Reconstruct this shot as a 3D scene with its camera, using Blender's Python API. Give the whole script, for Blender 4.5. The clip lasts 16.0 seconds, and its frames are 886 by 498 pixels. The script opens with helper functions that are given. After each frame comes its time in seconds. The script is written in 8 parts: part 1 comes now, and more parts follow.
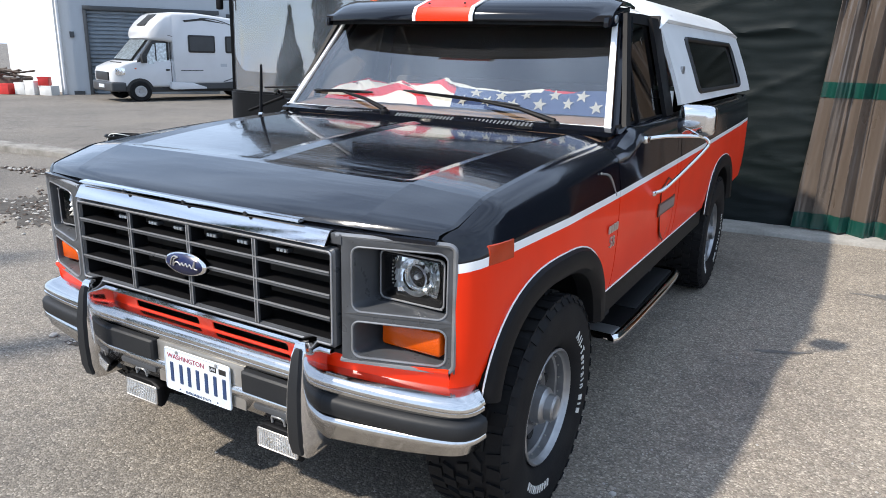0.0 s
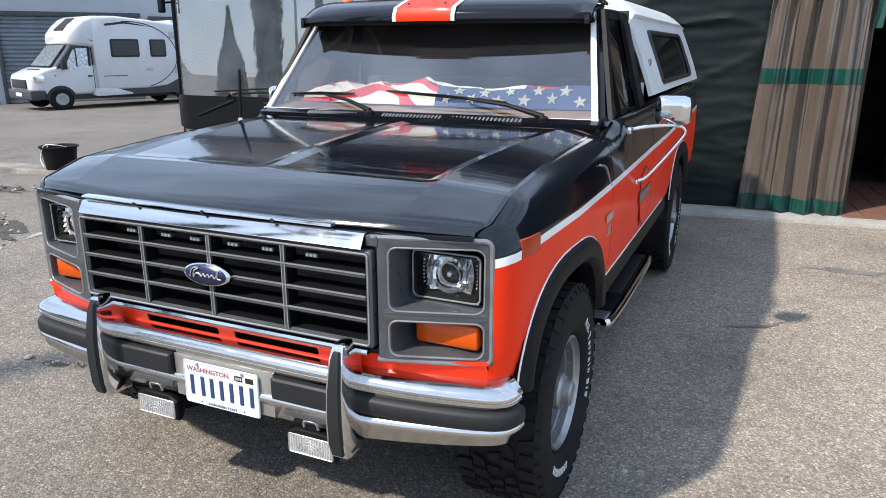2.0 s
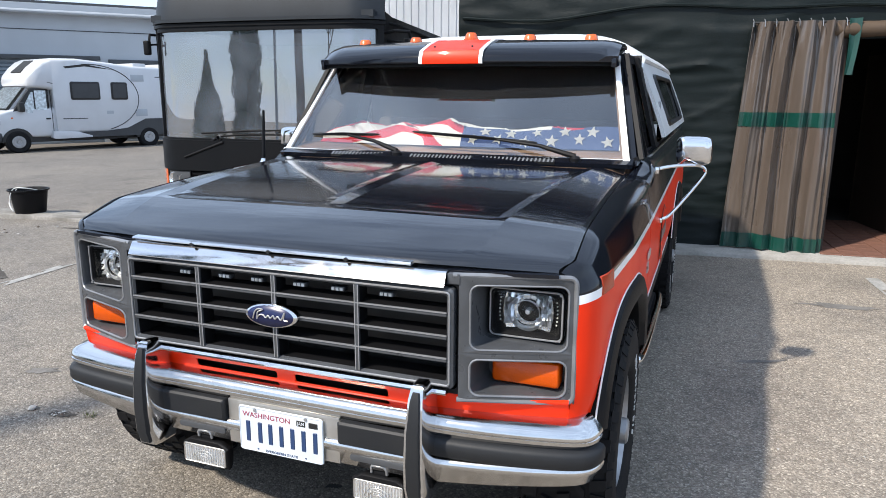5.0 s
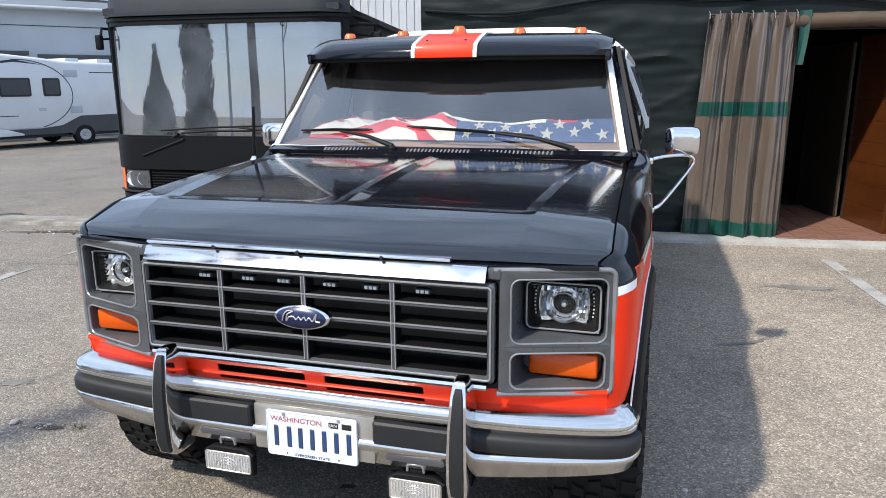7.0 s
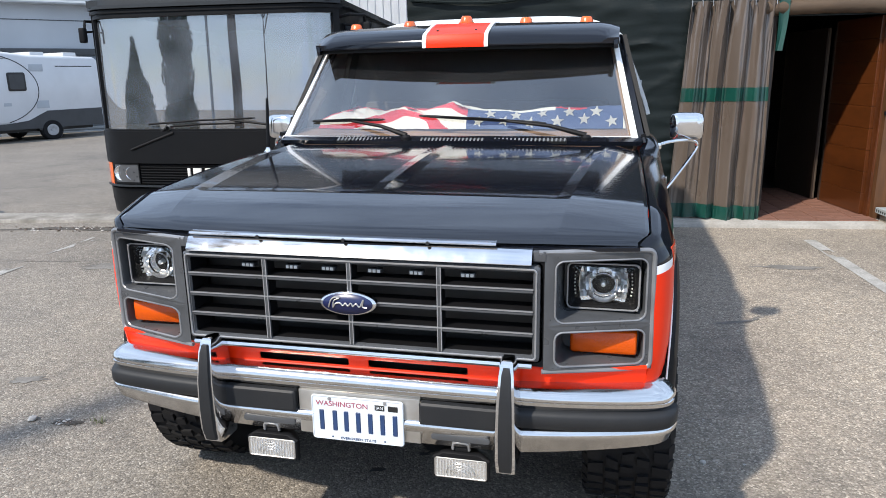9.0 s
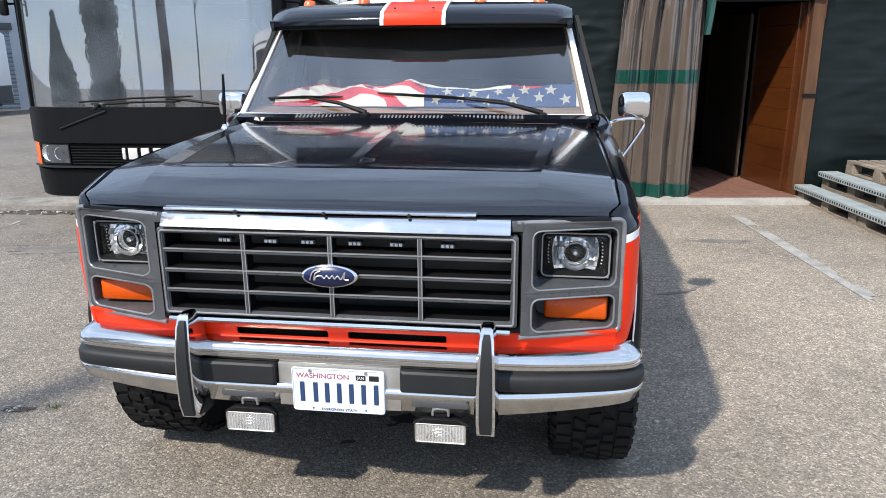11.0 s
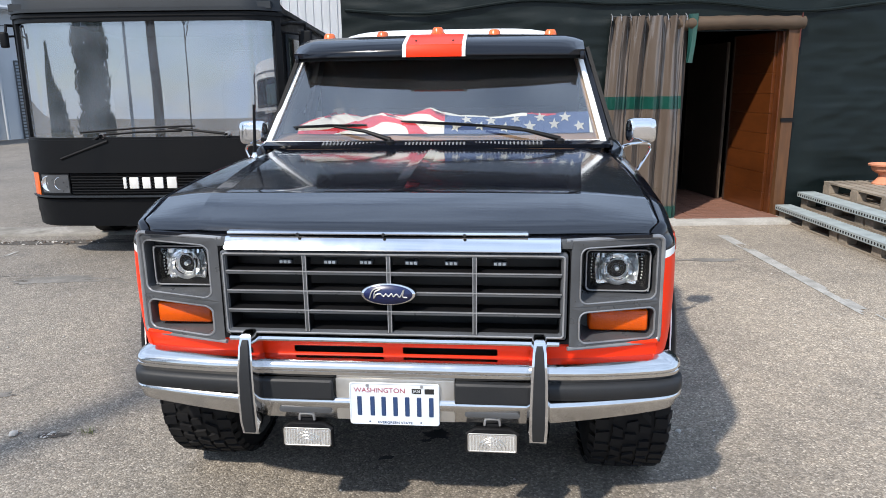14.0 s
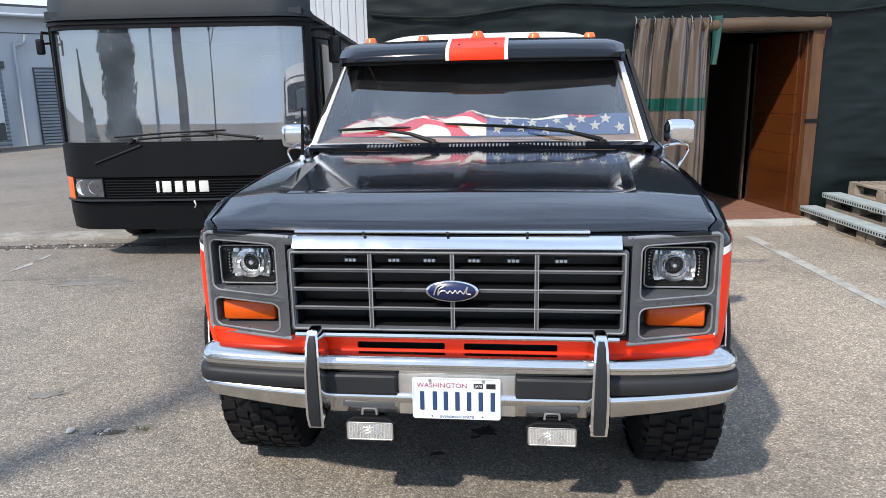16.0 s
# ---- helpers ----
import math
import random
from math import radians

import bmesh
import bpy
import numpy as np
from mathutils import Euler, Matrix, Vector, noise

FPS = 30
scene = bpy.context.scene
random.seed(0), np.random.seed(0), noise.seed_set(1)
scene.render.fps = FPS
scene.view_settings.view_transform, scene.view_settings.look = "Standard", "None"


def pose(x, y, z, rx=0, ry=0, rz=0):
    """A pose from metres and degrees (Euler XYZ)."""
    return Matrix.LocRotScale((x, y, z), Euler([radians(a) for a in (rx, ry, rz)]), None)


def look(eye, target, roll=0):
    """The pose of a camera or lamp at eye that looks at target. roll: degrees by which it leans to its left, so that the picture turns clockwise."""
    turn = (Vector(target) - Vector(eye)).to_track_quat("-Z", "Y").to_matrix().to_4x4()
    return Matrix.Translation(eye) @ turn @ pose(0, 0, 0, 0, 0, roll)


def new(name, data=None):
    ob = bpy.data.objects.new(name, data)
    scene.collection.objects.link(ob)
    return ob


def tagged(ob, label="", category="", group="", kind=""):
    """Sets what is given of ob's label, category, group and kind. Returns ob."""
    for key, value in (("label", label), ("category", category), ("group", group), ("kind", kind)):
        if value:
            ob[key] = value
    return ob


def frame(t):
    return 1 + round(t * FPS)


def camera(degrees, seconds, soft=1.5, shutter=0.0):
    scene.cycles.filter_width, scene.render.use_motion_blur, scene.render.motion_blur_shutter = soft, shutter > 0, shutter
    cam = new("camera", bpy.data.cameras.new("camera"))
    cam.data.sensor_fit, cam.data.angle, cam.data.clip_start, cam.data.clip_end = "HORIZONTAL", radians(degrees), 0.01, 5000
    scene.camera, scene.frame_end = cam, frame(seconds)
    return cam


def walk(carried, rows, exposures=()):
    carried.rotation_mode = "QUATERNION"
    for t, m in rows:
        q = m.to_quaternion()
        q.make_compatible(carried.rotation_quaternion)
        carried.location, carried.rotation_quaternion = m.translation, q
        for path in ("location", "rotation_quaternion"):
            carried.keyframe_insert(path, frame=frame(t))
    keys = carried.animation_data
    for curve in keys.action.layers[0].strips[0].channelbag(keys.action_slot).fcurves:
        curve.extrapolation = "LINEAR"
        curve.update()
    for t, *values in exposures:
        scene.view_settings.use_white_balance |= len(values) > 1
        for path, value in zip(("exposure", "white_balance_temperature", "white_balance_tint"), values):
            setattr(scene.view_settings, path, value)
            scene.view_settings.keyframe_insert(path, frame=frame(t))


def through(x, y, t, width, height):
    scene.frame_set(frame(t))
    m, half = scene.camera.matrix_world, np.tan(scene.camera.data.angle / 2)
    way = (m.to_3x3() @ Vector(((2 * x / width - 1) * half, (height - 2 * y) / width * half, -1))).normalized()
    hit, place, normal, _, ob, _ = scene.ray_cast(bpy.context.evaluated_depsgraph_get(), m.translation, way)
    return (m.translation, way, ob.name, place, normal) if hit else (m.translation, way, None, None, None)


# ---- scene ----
cam = camera(64.4, 16.0, soft=0.9)
PATH = [
    (0, (1.72, -1.428, 1.558), (0.763, 0.244, 1.019), 1.6),
    (0.5, (1.668, -1.466, 1.559), (0.76, 0.237, 1.035), 1.2),
    (1, (1.609, -1.51, 1.56), (0.762, 0.223, 1.034), 0.9),
    (1.5, (1.554, -1.554, 1.568), (0.739, 0.192, 1.031), 0.6),
    (2, (1.504, -1.592, 1.571), (0.711, 0.16, 1.024), -0.0),
    (2.5, (1.455, -1.616, 1.573), (0.683, 0.15, 1.04), 0.2),
    (3, (1.403, -1.634, 1.571), (0.661, 0.159, 1.087), 0.5),
    (3.5, (1.348, -1.652, 1.563), (0.625, 0.158, 1.113), 0.7),
    (4, (1.289, -1.668, 1.558), (0.573, 0.151, 1.132), 0.5),
    (4.2, (1.268, -1.686, 1.553), (0.549, 0.131, 1.127), 0.2),
    (6.5, (1.008, -1.75, 1.564), (0.43, 0.113, 1.121), 0.4),
    (7, (0.937, -1.793, 1.564), (0.399, 0.08, 1.113), -0.3),
    (7.5, (0.871, -1.823, 1.573), (0.364, 0.053, 1.099), -0.9),
    (8, (0.818, -1.856, 1.582), (0.349, 0.029, 1.106), -1.0),
    (8.5, (0.778, -1.887, 1.576), (0.304, -0.001, 1.112), -1.2),
    (9, (0.75, -1.909, 1.566), (0.292, -0.022, 1.087), -1.0),
    (9.5, (0.725, -1.933, 1.557), (0.299, -0.042, 1.064), -0.8),
    (10, (0.694, -1.957, 1.548), (0.343, -0.058, 1.027), -0.5),
    (10.2, (0.677, -1.958, 1.544), (0.351, -0.056, 1.018), -0.6),
    (12.3, (0.561, -2.106, 1.569), (0.343, -0.19, 1.039), 0.4),
    (12.5, (0.557, -2.112, 1.563), (0.338, -0.193, 1.042), 0.4),
    (13, (0.506, -2.132, 1.562), (0.3, -0.208, 1.056), 0.8),
    (13.5, (0.447, -2.145, 1.562), (0.252, -0.215, 1.078), 0.4),
    (14, (0.376, -2.165, 1.565), (0.193, -0.227, 1.106), -0.7),
    (14.5, (0.317, -2.183, 1.562), (0.127, -0.244, 1.109), -1.6),
    (15, (0.266, -2.203, 1.561), (0.087, -0.266, 1.096), -1.9),
    (15.5, (0.231, -2.222, 1.563), (0.031, -0.286, 1.105), -1.7),
    (16, (0.209, -2.241, 1.562), (-0.002, -0.304, 1.114), -1.1),
]
walk(cam, [(t, look(eye, target, roll)) for t, eye, target, roll in PATH])

# world, sun, exposure
SUN = Vector((-0.52, -0.81, 1.0)).normalized()          # towards the sun
world = bpy.data.worlds.new("world")
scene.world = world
world.use_nodes = True
wn, wl = world.node_tree.nodes, world.node_tree.links
wn.clear()
sky = wn.new("ShaderNodeTexSky")
sky.sky_type, sky.sun_disc = "NISHITA", False
sky.sun_elevation, sky.sun_rotation = math.asin(SUN.z), math.atan2(SUN.x, SUN.y) % (2 * math.pi)
sky.air_density, sky.dust_density, sky.ozone_density = 1.0, 0.25, 1.6
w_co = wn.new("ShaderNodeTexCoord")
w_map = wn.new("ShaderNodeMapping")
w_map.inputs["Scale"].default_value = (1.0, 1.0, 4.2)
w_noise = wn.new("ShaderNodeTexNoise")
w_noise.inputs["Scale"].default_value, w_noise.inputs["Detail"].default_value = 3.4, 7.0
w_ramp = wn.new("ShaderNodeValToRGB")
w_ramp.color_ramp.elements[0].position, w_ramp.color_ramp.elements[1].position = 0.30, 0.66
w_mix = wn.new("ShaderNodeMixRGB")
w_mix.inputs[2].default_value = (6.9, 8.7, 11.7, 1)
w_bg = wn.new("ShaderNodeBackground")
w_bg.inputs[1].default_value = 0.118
w_out = wn.new("ShaderNodeOutputWorld")
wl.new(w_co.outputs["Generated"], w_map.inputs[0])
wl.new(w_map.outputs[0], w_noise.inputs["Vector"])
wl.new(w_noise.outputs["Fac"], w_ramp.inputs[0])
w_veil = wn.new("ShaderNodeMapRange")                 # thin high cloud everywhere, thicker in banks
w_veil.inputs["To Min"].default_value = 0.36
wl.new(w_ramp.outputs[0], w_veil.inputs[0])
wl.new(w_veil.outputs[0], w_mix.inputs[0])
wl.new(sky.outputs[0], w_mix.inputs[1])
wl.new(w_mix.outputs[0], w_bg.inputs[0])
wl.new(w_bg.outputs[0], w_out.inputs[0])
sun = new("sun", bpy.data.lights.new("sun", "SUN"))
sun.data.energy, sun.data.angle, sun.data.color = 4.65, radians(1.6), (1.0, 0.925, 0.825)
sun.matrix_world = look(SUN * 30, (0, 0, 0))
scene.view_settings.exposure = 0.40


# ---- materials ----
def material(name, color, rough=0.5, metal=0.0, coat=0.0, grain=0.0, grain_scale=40.0, stain=0.0, stain_scale=3.0, bump=0.0, bump_scale=60.0,
             tint=None, rough_var=0.0, random_tint=0.0, stretch=None, emit=0.0, spec=0.5):
    """A procedural surface: base colour with grain and stains, relief and worn gloss."""
    m = bpy.data.materials.new(name)
    m.use_nodes = True
    n, l = m.node_tree.nodes, m.node_tree.links
    b = n["Principled BSDF"]
    b.inputs["Base Color"].default_value = (*color, 1)
    b.inputs["Roughness"].default_value, b.inputs["Metallic"].default_value = rough, metal
    b.inputs["Coat Weight"].default_value, b.inputs["Coat Roughness"].default_value = coat, 0.04
    b.inputs["Specular IOR Level"].default_value = spec
    co = n.new("ShaderNodeTexCoord").outputs["Object"]
    if stretch:
        mp = n.new("ShaderNodeMapping")
        mp.inputs["Scale"].default_value = stretch
        l.new(co, mp.inputs[0])
        co = mp.outputs[0]

    def tex(scale, detail=6.0):
        t = n.new("ShaderNodeTexNoise")
        t.inputs["Scale"].default_value, t.inputs["Detail"].default_value = scale, detail
        l.new(co, t.inputs["Vector"])
        return t.outputs["Fac"]

    col = None

    def shade(fac, amount, low, lo=0.35, hi=0.65):
        nonlocal col
        r = n.new("ShaderNodeMapRange")
        r.inputs["From Min"].default_value, r.inputs["From Max"].default_value = lo, hi
        r.inputs["To Min"].default_value, r.inputs["To Max"].default_value = 0, amount
        l.new(fac, r.inputs[0])
        x = n.new("ShaderNodeMixRGB")
        if col is None:
            x.inputs[1].default_value = (*color, 1)
        else:
            l.new(col, x.inputs[1])
        x.inputs[2].default_value = (*low, 1)
        l.new(r.outputs[0], x.inputs[0])
        col = x.outputs[0]

    dark = tint or tuple(c * 0.35 for c in color)
    if stain:
        shade(tex(stain_scale, 8.0), stain, dark, 0.42, 0.68)
    if grain:
        shade(tex(grain_scale), grain, tuple(c * 0.45 for c in color))
    if random_tint:
        info = n.new("ShaderNodeObjectInfo").outputs["Random"]
        shade(info, random_tint, tuple(c * 0.5 for c in color), 0, 1)
    if col is not None:
        l.new(col, b.inputs["Base Color"])
    if rough_var:
        r = n.new("ShaderNodeMapRange")
        r.inputs["To Min"].default_value, r.inputs["To Max"].default_value = rough, rough + rough_var
        r.inputs["From Min"].default_value, r.inputs["From Max"].default_value = 0.35, 0.7
        l.new(tex(stain_scale * 2.3, 8.0), r.inputs[0])
        l.new(r.outputs[0], b.inputs["Roughness"])
    if bump:
        bp = n.new("ShaderNodeBump")
        bp.inputs["Strength"].default_value, bp.inputs["Distance"].default_value = min(1.0, bump), 0.004
        l.new(tex(bump_scale), bp.inputs["Height"])
        l.new(bp.outputs[0], b.inputs["Normal"])
    if emit:
        b.inputs["Emission Color"].default_value = (*color, 1)
        b.inputs["Emission Strength"].default_value = emit
    return m


def clear_glass(name, tint=(1, 1, 1), ior=1.5, through=1.0, rough=0.0, dust=0.0, film=(0.62, 0.64, 0.68)):
    """A pane: a clear sheet that mirrors by Fresnel."""
    m = bpy.data.materials.new(name)
    m.use_nodes = True
    n, l = m.node_tree.nodes, m.node_tree.links
    n.clear()
    out, mix, fr = n.new("ShaderNodeOutputMaterial"), n.new("ShaderNodeMixShader"), n.new("ShaderNodeFresnel")
    tr, gl = n.new("ShaderNodeBsdfTransparent"), n.new("ShaderNodeBsdfGlossy")
    fr.inputs[0].default_value = ior
    tr.inputs[0].default_value = (*[c * through for c in tint], 1)
    gl.inputs["Roughness"].default_value = rough
    l.new(fr.outputs[0], mix.inputs[0])
    l.new(tr.outputs[0], mix.inputs[1])
    l.new(gl.outputs[0], mix.inputs[2])
    if dust:
        coat_, dirty, streak, rng = n.new("ShaderNodeBsdfDiffuse"), n.new("ShaderNodeMixShader"), n.new("ShaderNodeTexNoise"), n.new("ShaderNodeMapRange")
        coat_.inputs[0].default_value = (*film, 1)
        streak.inputs["Scale"].default_value, streak.inputs["Detail"].default_value = 3.0, 7.0
        l.new(n.new("ShaderNodeTexCoord").outputs["Object"], streak.inputs["Vector"])
        rng.inputs["From Min"].default_value, rng.inputs["From Max"].default_value = 0.35, 0.75
        rng.inputs["To Min"].default_value, rng.inputs["To Max"].default_value = dust * 0.6, dust * 2.0
        l.new(streak.outputs["Fac"], rng.inputs[0])
        l.new(rng.outputs[0], dirty.inputs[0])
        l.new(mix.outputs[0], dirty.inputs[1])
        l.new(coat_.outputs[0], dirty.inputs[2])
        l.new(dirty.outputs[0], out.inputs[0])
    else:
        l.new(mix.outputs[0], out.inputs[0])
    return m


def asphalt_material():
    m = bpy.data.materials.new("asphalt")
    m.use_nodes = True
    n, l = m.node_tree.nodes, m.node_tree.links
    b = n["Principled BSDF"]
    b.inputs["Roughness"].default_value = 0.86
    co = n.new("ShaderNodeTexCoord").outputs["Object"]

    def noise_tex(scale, detail=8.0, rough=0.55):
        t = n.new("ShaderNodeTexNoise")
        t.inputs["Scale"].default_value, t.inputs["Detail"].default_value, t.inputs["Roughness"].default_value = scale, detail, rough
        l.new(co, t.inputs["Vector"])
        return t.outputs["Fac"]

    def ramp(fac, stops):
        r = n.new("ShaderNodeValToRGB")
        e = r.color_ramp.elements
        while len(e) < len(stops):
            e.new(0.5)
        for el, (p, c) in zip(e, stops):
            el.position, el.color = p, (*c, 1)
        l.new(fac, r.inputs[0])
        return r.outputs[0]

    def mix(kind, a, c, fac=1.0):
        x = n.new("ShaderNodeMixRGB")
        x.blend_type = kind
        x.inputs[0].default_value = fac
        l.new(a, x.inputs[1])
        l.new(c, x.inputs[2])
        return x.outputs[0]

    vor = n.new("ShaderNodeTexVoronoi")
    vor.inputs["Scale"].default_value = 120.0
    l.new(co, vor.inputs["Vector"])
    sep = n.new("ShaderNodeSeparateColor")
    l.new(vor.outputs["Color"], sep.inputs[0])
    stones = ramp(sep.outputs[0], [(0.0, (0.138, 0.121, 0.101)), (0.5, (0.214, 0.190, 0.161)), (0.85, (0.272, 0.244, 0.208)), (0.97, (0.39, 0.354, 0.305))])
    gaps = ramp(vor.outputs["Distance"], [(0.0, (1, 1, 1)), (0.55, (0.93, 0.93, 0.93)), (0.95, (0.62, 0.62, 0.62))])
    wide = ramp(noise_tex(0.35, 6.0), [(0.3, (0.72, 0.72, 0.73)), (0.55, (1, 1, 1)), (0.75, (1.1, 1.09, 1.06))])
    blot = ramp(noise_tex(1.7, 9.0, 0.65), [(0.28, (0.68, 0.68, 0.69)), (0.46, (0.96, 0.96, 0.96)), (0.8, (1.10, 1.09, 1.06))])
    fine = ramp(noise_tex(28.0, 8.0, 0.7), [(0.3, (0.80, 0.80, 0.80)), (0.7, (1.16, 1.15, 1.13))])
    mid = ramp(noise_tex(10.0, 7.0, 0.7), [(0.33, (0.82, 0.82, 0.83)), (0.5, (1, 1, 1)), (0.68, (1.10, 1.09, 1.07))])
    col = mix("MULTIPLY", mix("MULTIPLY", mix("MULTIPLY", mix("MULTIPLY", mix("MULTIPLY", stones, gaps), wide), blot), fine), mid)
    # dustier, paler surface towards the wall's door, darker towards the far side
    xyz = n.new("ShaderNodeSeparateXYZ")
    l.new(co, xyz.inputs[0])
    drift = n.new("ShaderNodeMath")
    drift.operation = "MULTIPLY_ADD"
    drift.inputs[1].default_value = 2.4
    l.new(noise_tex(0.6, 8.0, 0.6), drift.inputs[0])
    l.new(xyz.outputs[0], drift.inputs[2])
    span = n.new("ShaderNodeMapRange")
    span.inputs["From Min"].default_value, span.inputs["From Max"].default_value = -8.0, 4.0
    l.new(drift.outputs[0], span.inputs[0])
    dusty = ramp(span.outputs[0], [(0.15, (0.80, 0.80, 0.81)), (0.45, (0.98, 0.98, 0.98)), (0.80, (1.0, 0.99, 0.975)), (0.92, (1.44, 1.40, 1.34))])
    l.new(mix("MULTIPLY", col, dusty), b.inputs["Base Color"])
    bp = n.new("ShaderNodeBump")
    bp.inputs["Strength"].default_value, bp.inputs["Distance"].default_value = 0.7, 0.004
    bp.invert = True
    l.new(vor.outputs["Distance"], bp.inputs["Height"])
    l.new(bp.outputs[0], b.inputs["Normal"])
    return m


BLACK_PAINT = material("black_paint", (0.0055, 0.0066, 0.0105), 0.09, coat=0.2, spec=0.3, rough_var=0.05, stain_scale=2.0, bump=0.05, bump_scale=6)
BONNET_PAINT = material("bonnet_paint", (0.0055, 0.0066, 0.0105), 0.085, coat=0.6, rough_var=0.05, stain_scale=2.0, bump=0.2, bump_scale=5, stretch=(1.6, 9, 1))
ORANGE_PAINT = material("orange_paint", (0.80, 0.030, 0.003), 0.40, spec=0.14, coat=0.14, stain=0.15, stain_scale=2.5, bump=0.02, bump_scale=4)
WHITE_PAINT = material("white_paint", (0.84, 0.84, 0.83), 0.35, coat=0.4, stain=0.12, stain_scale=5)
CAP_WHITE = material("cap_white", (0.74, 0.75, 0.75), 0.42, coat=0.2, stain=0.15, stain_scale=3, bump=0.05, bump_scale=90)
CHROME = material("chrome", (0.70, 0.70, 0.715), 0.05, metal=1.0, rough_var=0.07, stain=0.2, stain_scale=6, tint=(0.60, 0.59, 0.58), bump=0.02, bump_scale=14)
GREY_CHROME = material("weathered_silver", (0.58, 0.56, 0.53), 0.32, metal=0.9, rough_var=0.2, stain=0.4, stain_scale=7)
GREY_PLASTIC = material("grey_plastic", (0.078, 0.082, 0.089), 0.27, metal=0.25, stain=0.35, stain_scale=9, rough_var=0.2, bump=0.05, bump_scale=200)
SURROUND_EDGE = material("worn_surround_edge", (0.22, 0.225, 0.235), 0.30, metal=0.3, stain=0.5, stain_scale=9, tint=(0.07, 0.073, 0.08))
WEB_CHROME = material("satin_chrome", (0.62, 0.615, 0.61), 0.12, metal=1.0, rough_var=0.08, stain=0.25, stain_scale=6, tint=(0.50, 0.48, 0.46))
GREY_EDGE = material("grey_edge", (0.33, 0.335, 0.345), 0.30, metal=0.5, stain=0.3, stain_scale=12)
BLACK_PLASTIC = material("black_plastic", (0.007, 0.007, 0.008), 0.5, spec=0.14, stain=0.4, stain_scale=8, tint=(0.012, 0.012, 0.012), bump=0.1, bump_scale=220)
RUBBER = material("rubber", (0.011, 0.012, 0.014), 0.55, spec=0.35, stain=0.4, stain_scale=6, tint=(0.022, 0.022, 0.022), bump=0.12, bump_scale=120)
TYRE_RUBBER = material("tyre_rubber", (0.008, 0.008, 0.009), 0.7, spec=0.16, stain=0.5, stain_scale=8, tint=(0.019, 0.018, 0.017), bump=0.2, bump_scale=150)
TYRE_WHITE = material("tyre_white", (0.62, 0.61, 0.58), 0.7, stain=0.5, stain_scale=25, tint=(0.3, 0.29, 0.27))
DISC = material("steel_disc", (0.16, 0.163, 0.17), 0.45, metal=0.8, rough_var=0.15, stain=0.3, stain_scale=14)
ALLOY = material("silver_wheel", (0.36, 0.365, 0.375), 0.36, metal=0.85, rough_var=0.15, stain=0.3, stain_scale=14)
# near-black that puts the shade of hollows and undersides into colour
SHADE_BLACK = material("shade_black", (0.006, 0.006, 0.006), 0.85, grain=0.3)
DARK_STEEL = material("dark_steel", (0.02, 0.02, 0.02), 0.6, stain=0.5, stain_scale=10, tint=(0.04, 0.033, 0.028))
AMBER = material("amber_plastic", (0.60, 0.078, 0.0), 0.25, coat=0.1, spec=0.3, bump=0.3, bump_scale=160, grain=0.25, grain_scale=25)
MARKER_AMBER = material("deep_amber_plastic", (0.42, 0.034, 0.003), 0.25, coat=0.1, spec=0.3, bump=0.3, bump_scale=160, grain=0.25, grain_scale=25)
AMBER_LAMP = material("amber_lens", (0.72, 0.12, 0.012), 0.25, coat=0.5, grain=0.25, grain_scale=40)
BLUE_OVAL = material("blue_enamel", (0.004, 0.009, 0.06), 0.3, coat=0.25, grain=0.2)
REFLECTOR = material("reflector", (0.90, 0.91, 0.92), 0.10, metal=0.9, bump=1.0, bump_scale=38)
LENS_WHITE = material("ribbed_lens", (0.86, 0.87, 0.87), 0.2, metal=0.55, bump=1.0, bump_scale=45, grain=0.5, grain_scale=30, coat=0.8)
LED_WHITE = material("led_white", (0.72, 0.72, 0.68), 0.35, grain=0.3, grain_scale=120)
FACET = material("mirror_facet", (0.96, 0.96, 0.96), 0.30, metal=1.0, grain=0.1, grain_scale=60)
CLEAR = clear_glass("clear_lens", (0.96, 0.98, 1.0), 1.45)
WINDSCREEN = clear_glass("windscreen_glass", (0.80, 0.86, 0.84), 2.7, dust=0.014)
TINTED = clear_glass("tinted_glass", (0.36, 0.40, 0.38), 1.52)
BUS_GLASS = clear_glass("coach_glass", (0.55, 0.60, 0.62), 3.9, dust=0.085, film=(0.50, 0.57, 0.68))
TAN = material("tan_trim", (0.30, 0.19, 0.13), 0.7, stain=0.3, stain_scale=6, bump=0.1)
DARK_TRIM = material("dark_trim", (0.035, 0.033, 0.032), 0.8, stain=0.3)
SEAT = material("seat_cloth", (0.09, 0.075, 0.065), 0.9, stain=0.3, bump=0.3, bump_scale=200)
FLAG_WHITE = material("cloth_white", (0.80, 0.79, 0.77), 0.85, bump=0.25, bump_scale=300, stain=0.1)
FLAG_RED = material("cloth_red", (0.62, 0.03, 0.05), 0.85, bump=0.25, bump_scale=300, stain=0.15)
FLAG_BLUE = material("cloth_blue", (0.045, 0.08, 0.22), 0.85, bump=0.25, bump_scale=300, stain=0.15)
PLATE_WHITE = material("plate_white", (0.60, 0.63, 0.66), 0.4, stain=0.4, stain_scale=12, tint=(0.40, 0.53, 0.64))
PLATE_BLUE = material("plate_blue", (0.02, 0.045, 0.12), 0.4, stain=0.2)
PLATE_RED = material("plate_red", (0.30, 0.05, 0.09), 0.4)
INK = material("ink_black", (0.012, 0.012, 0.012), 0.5)
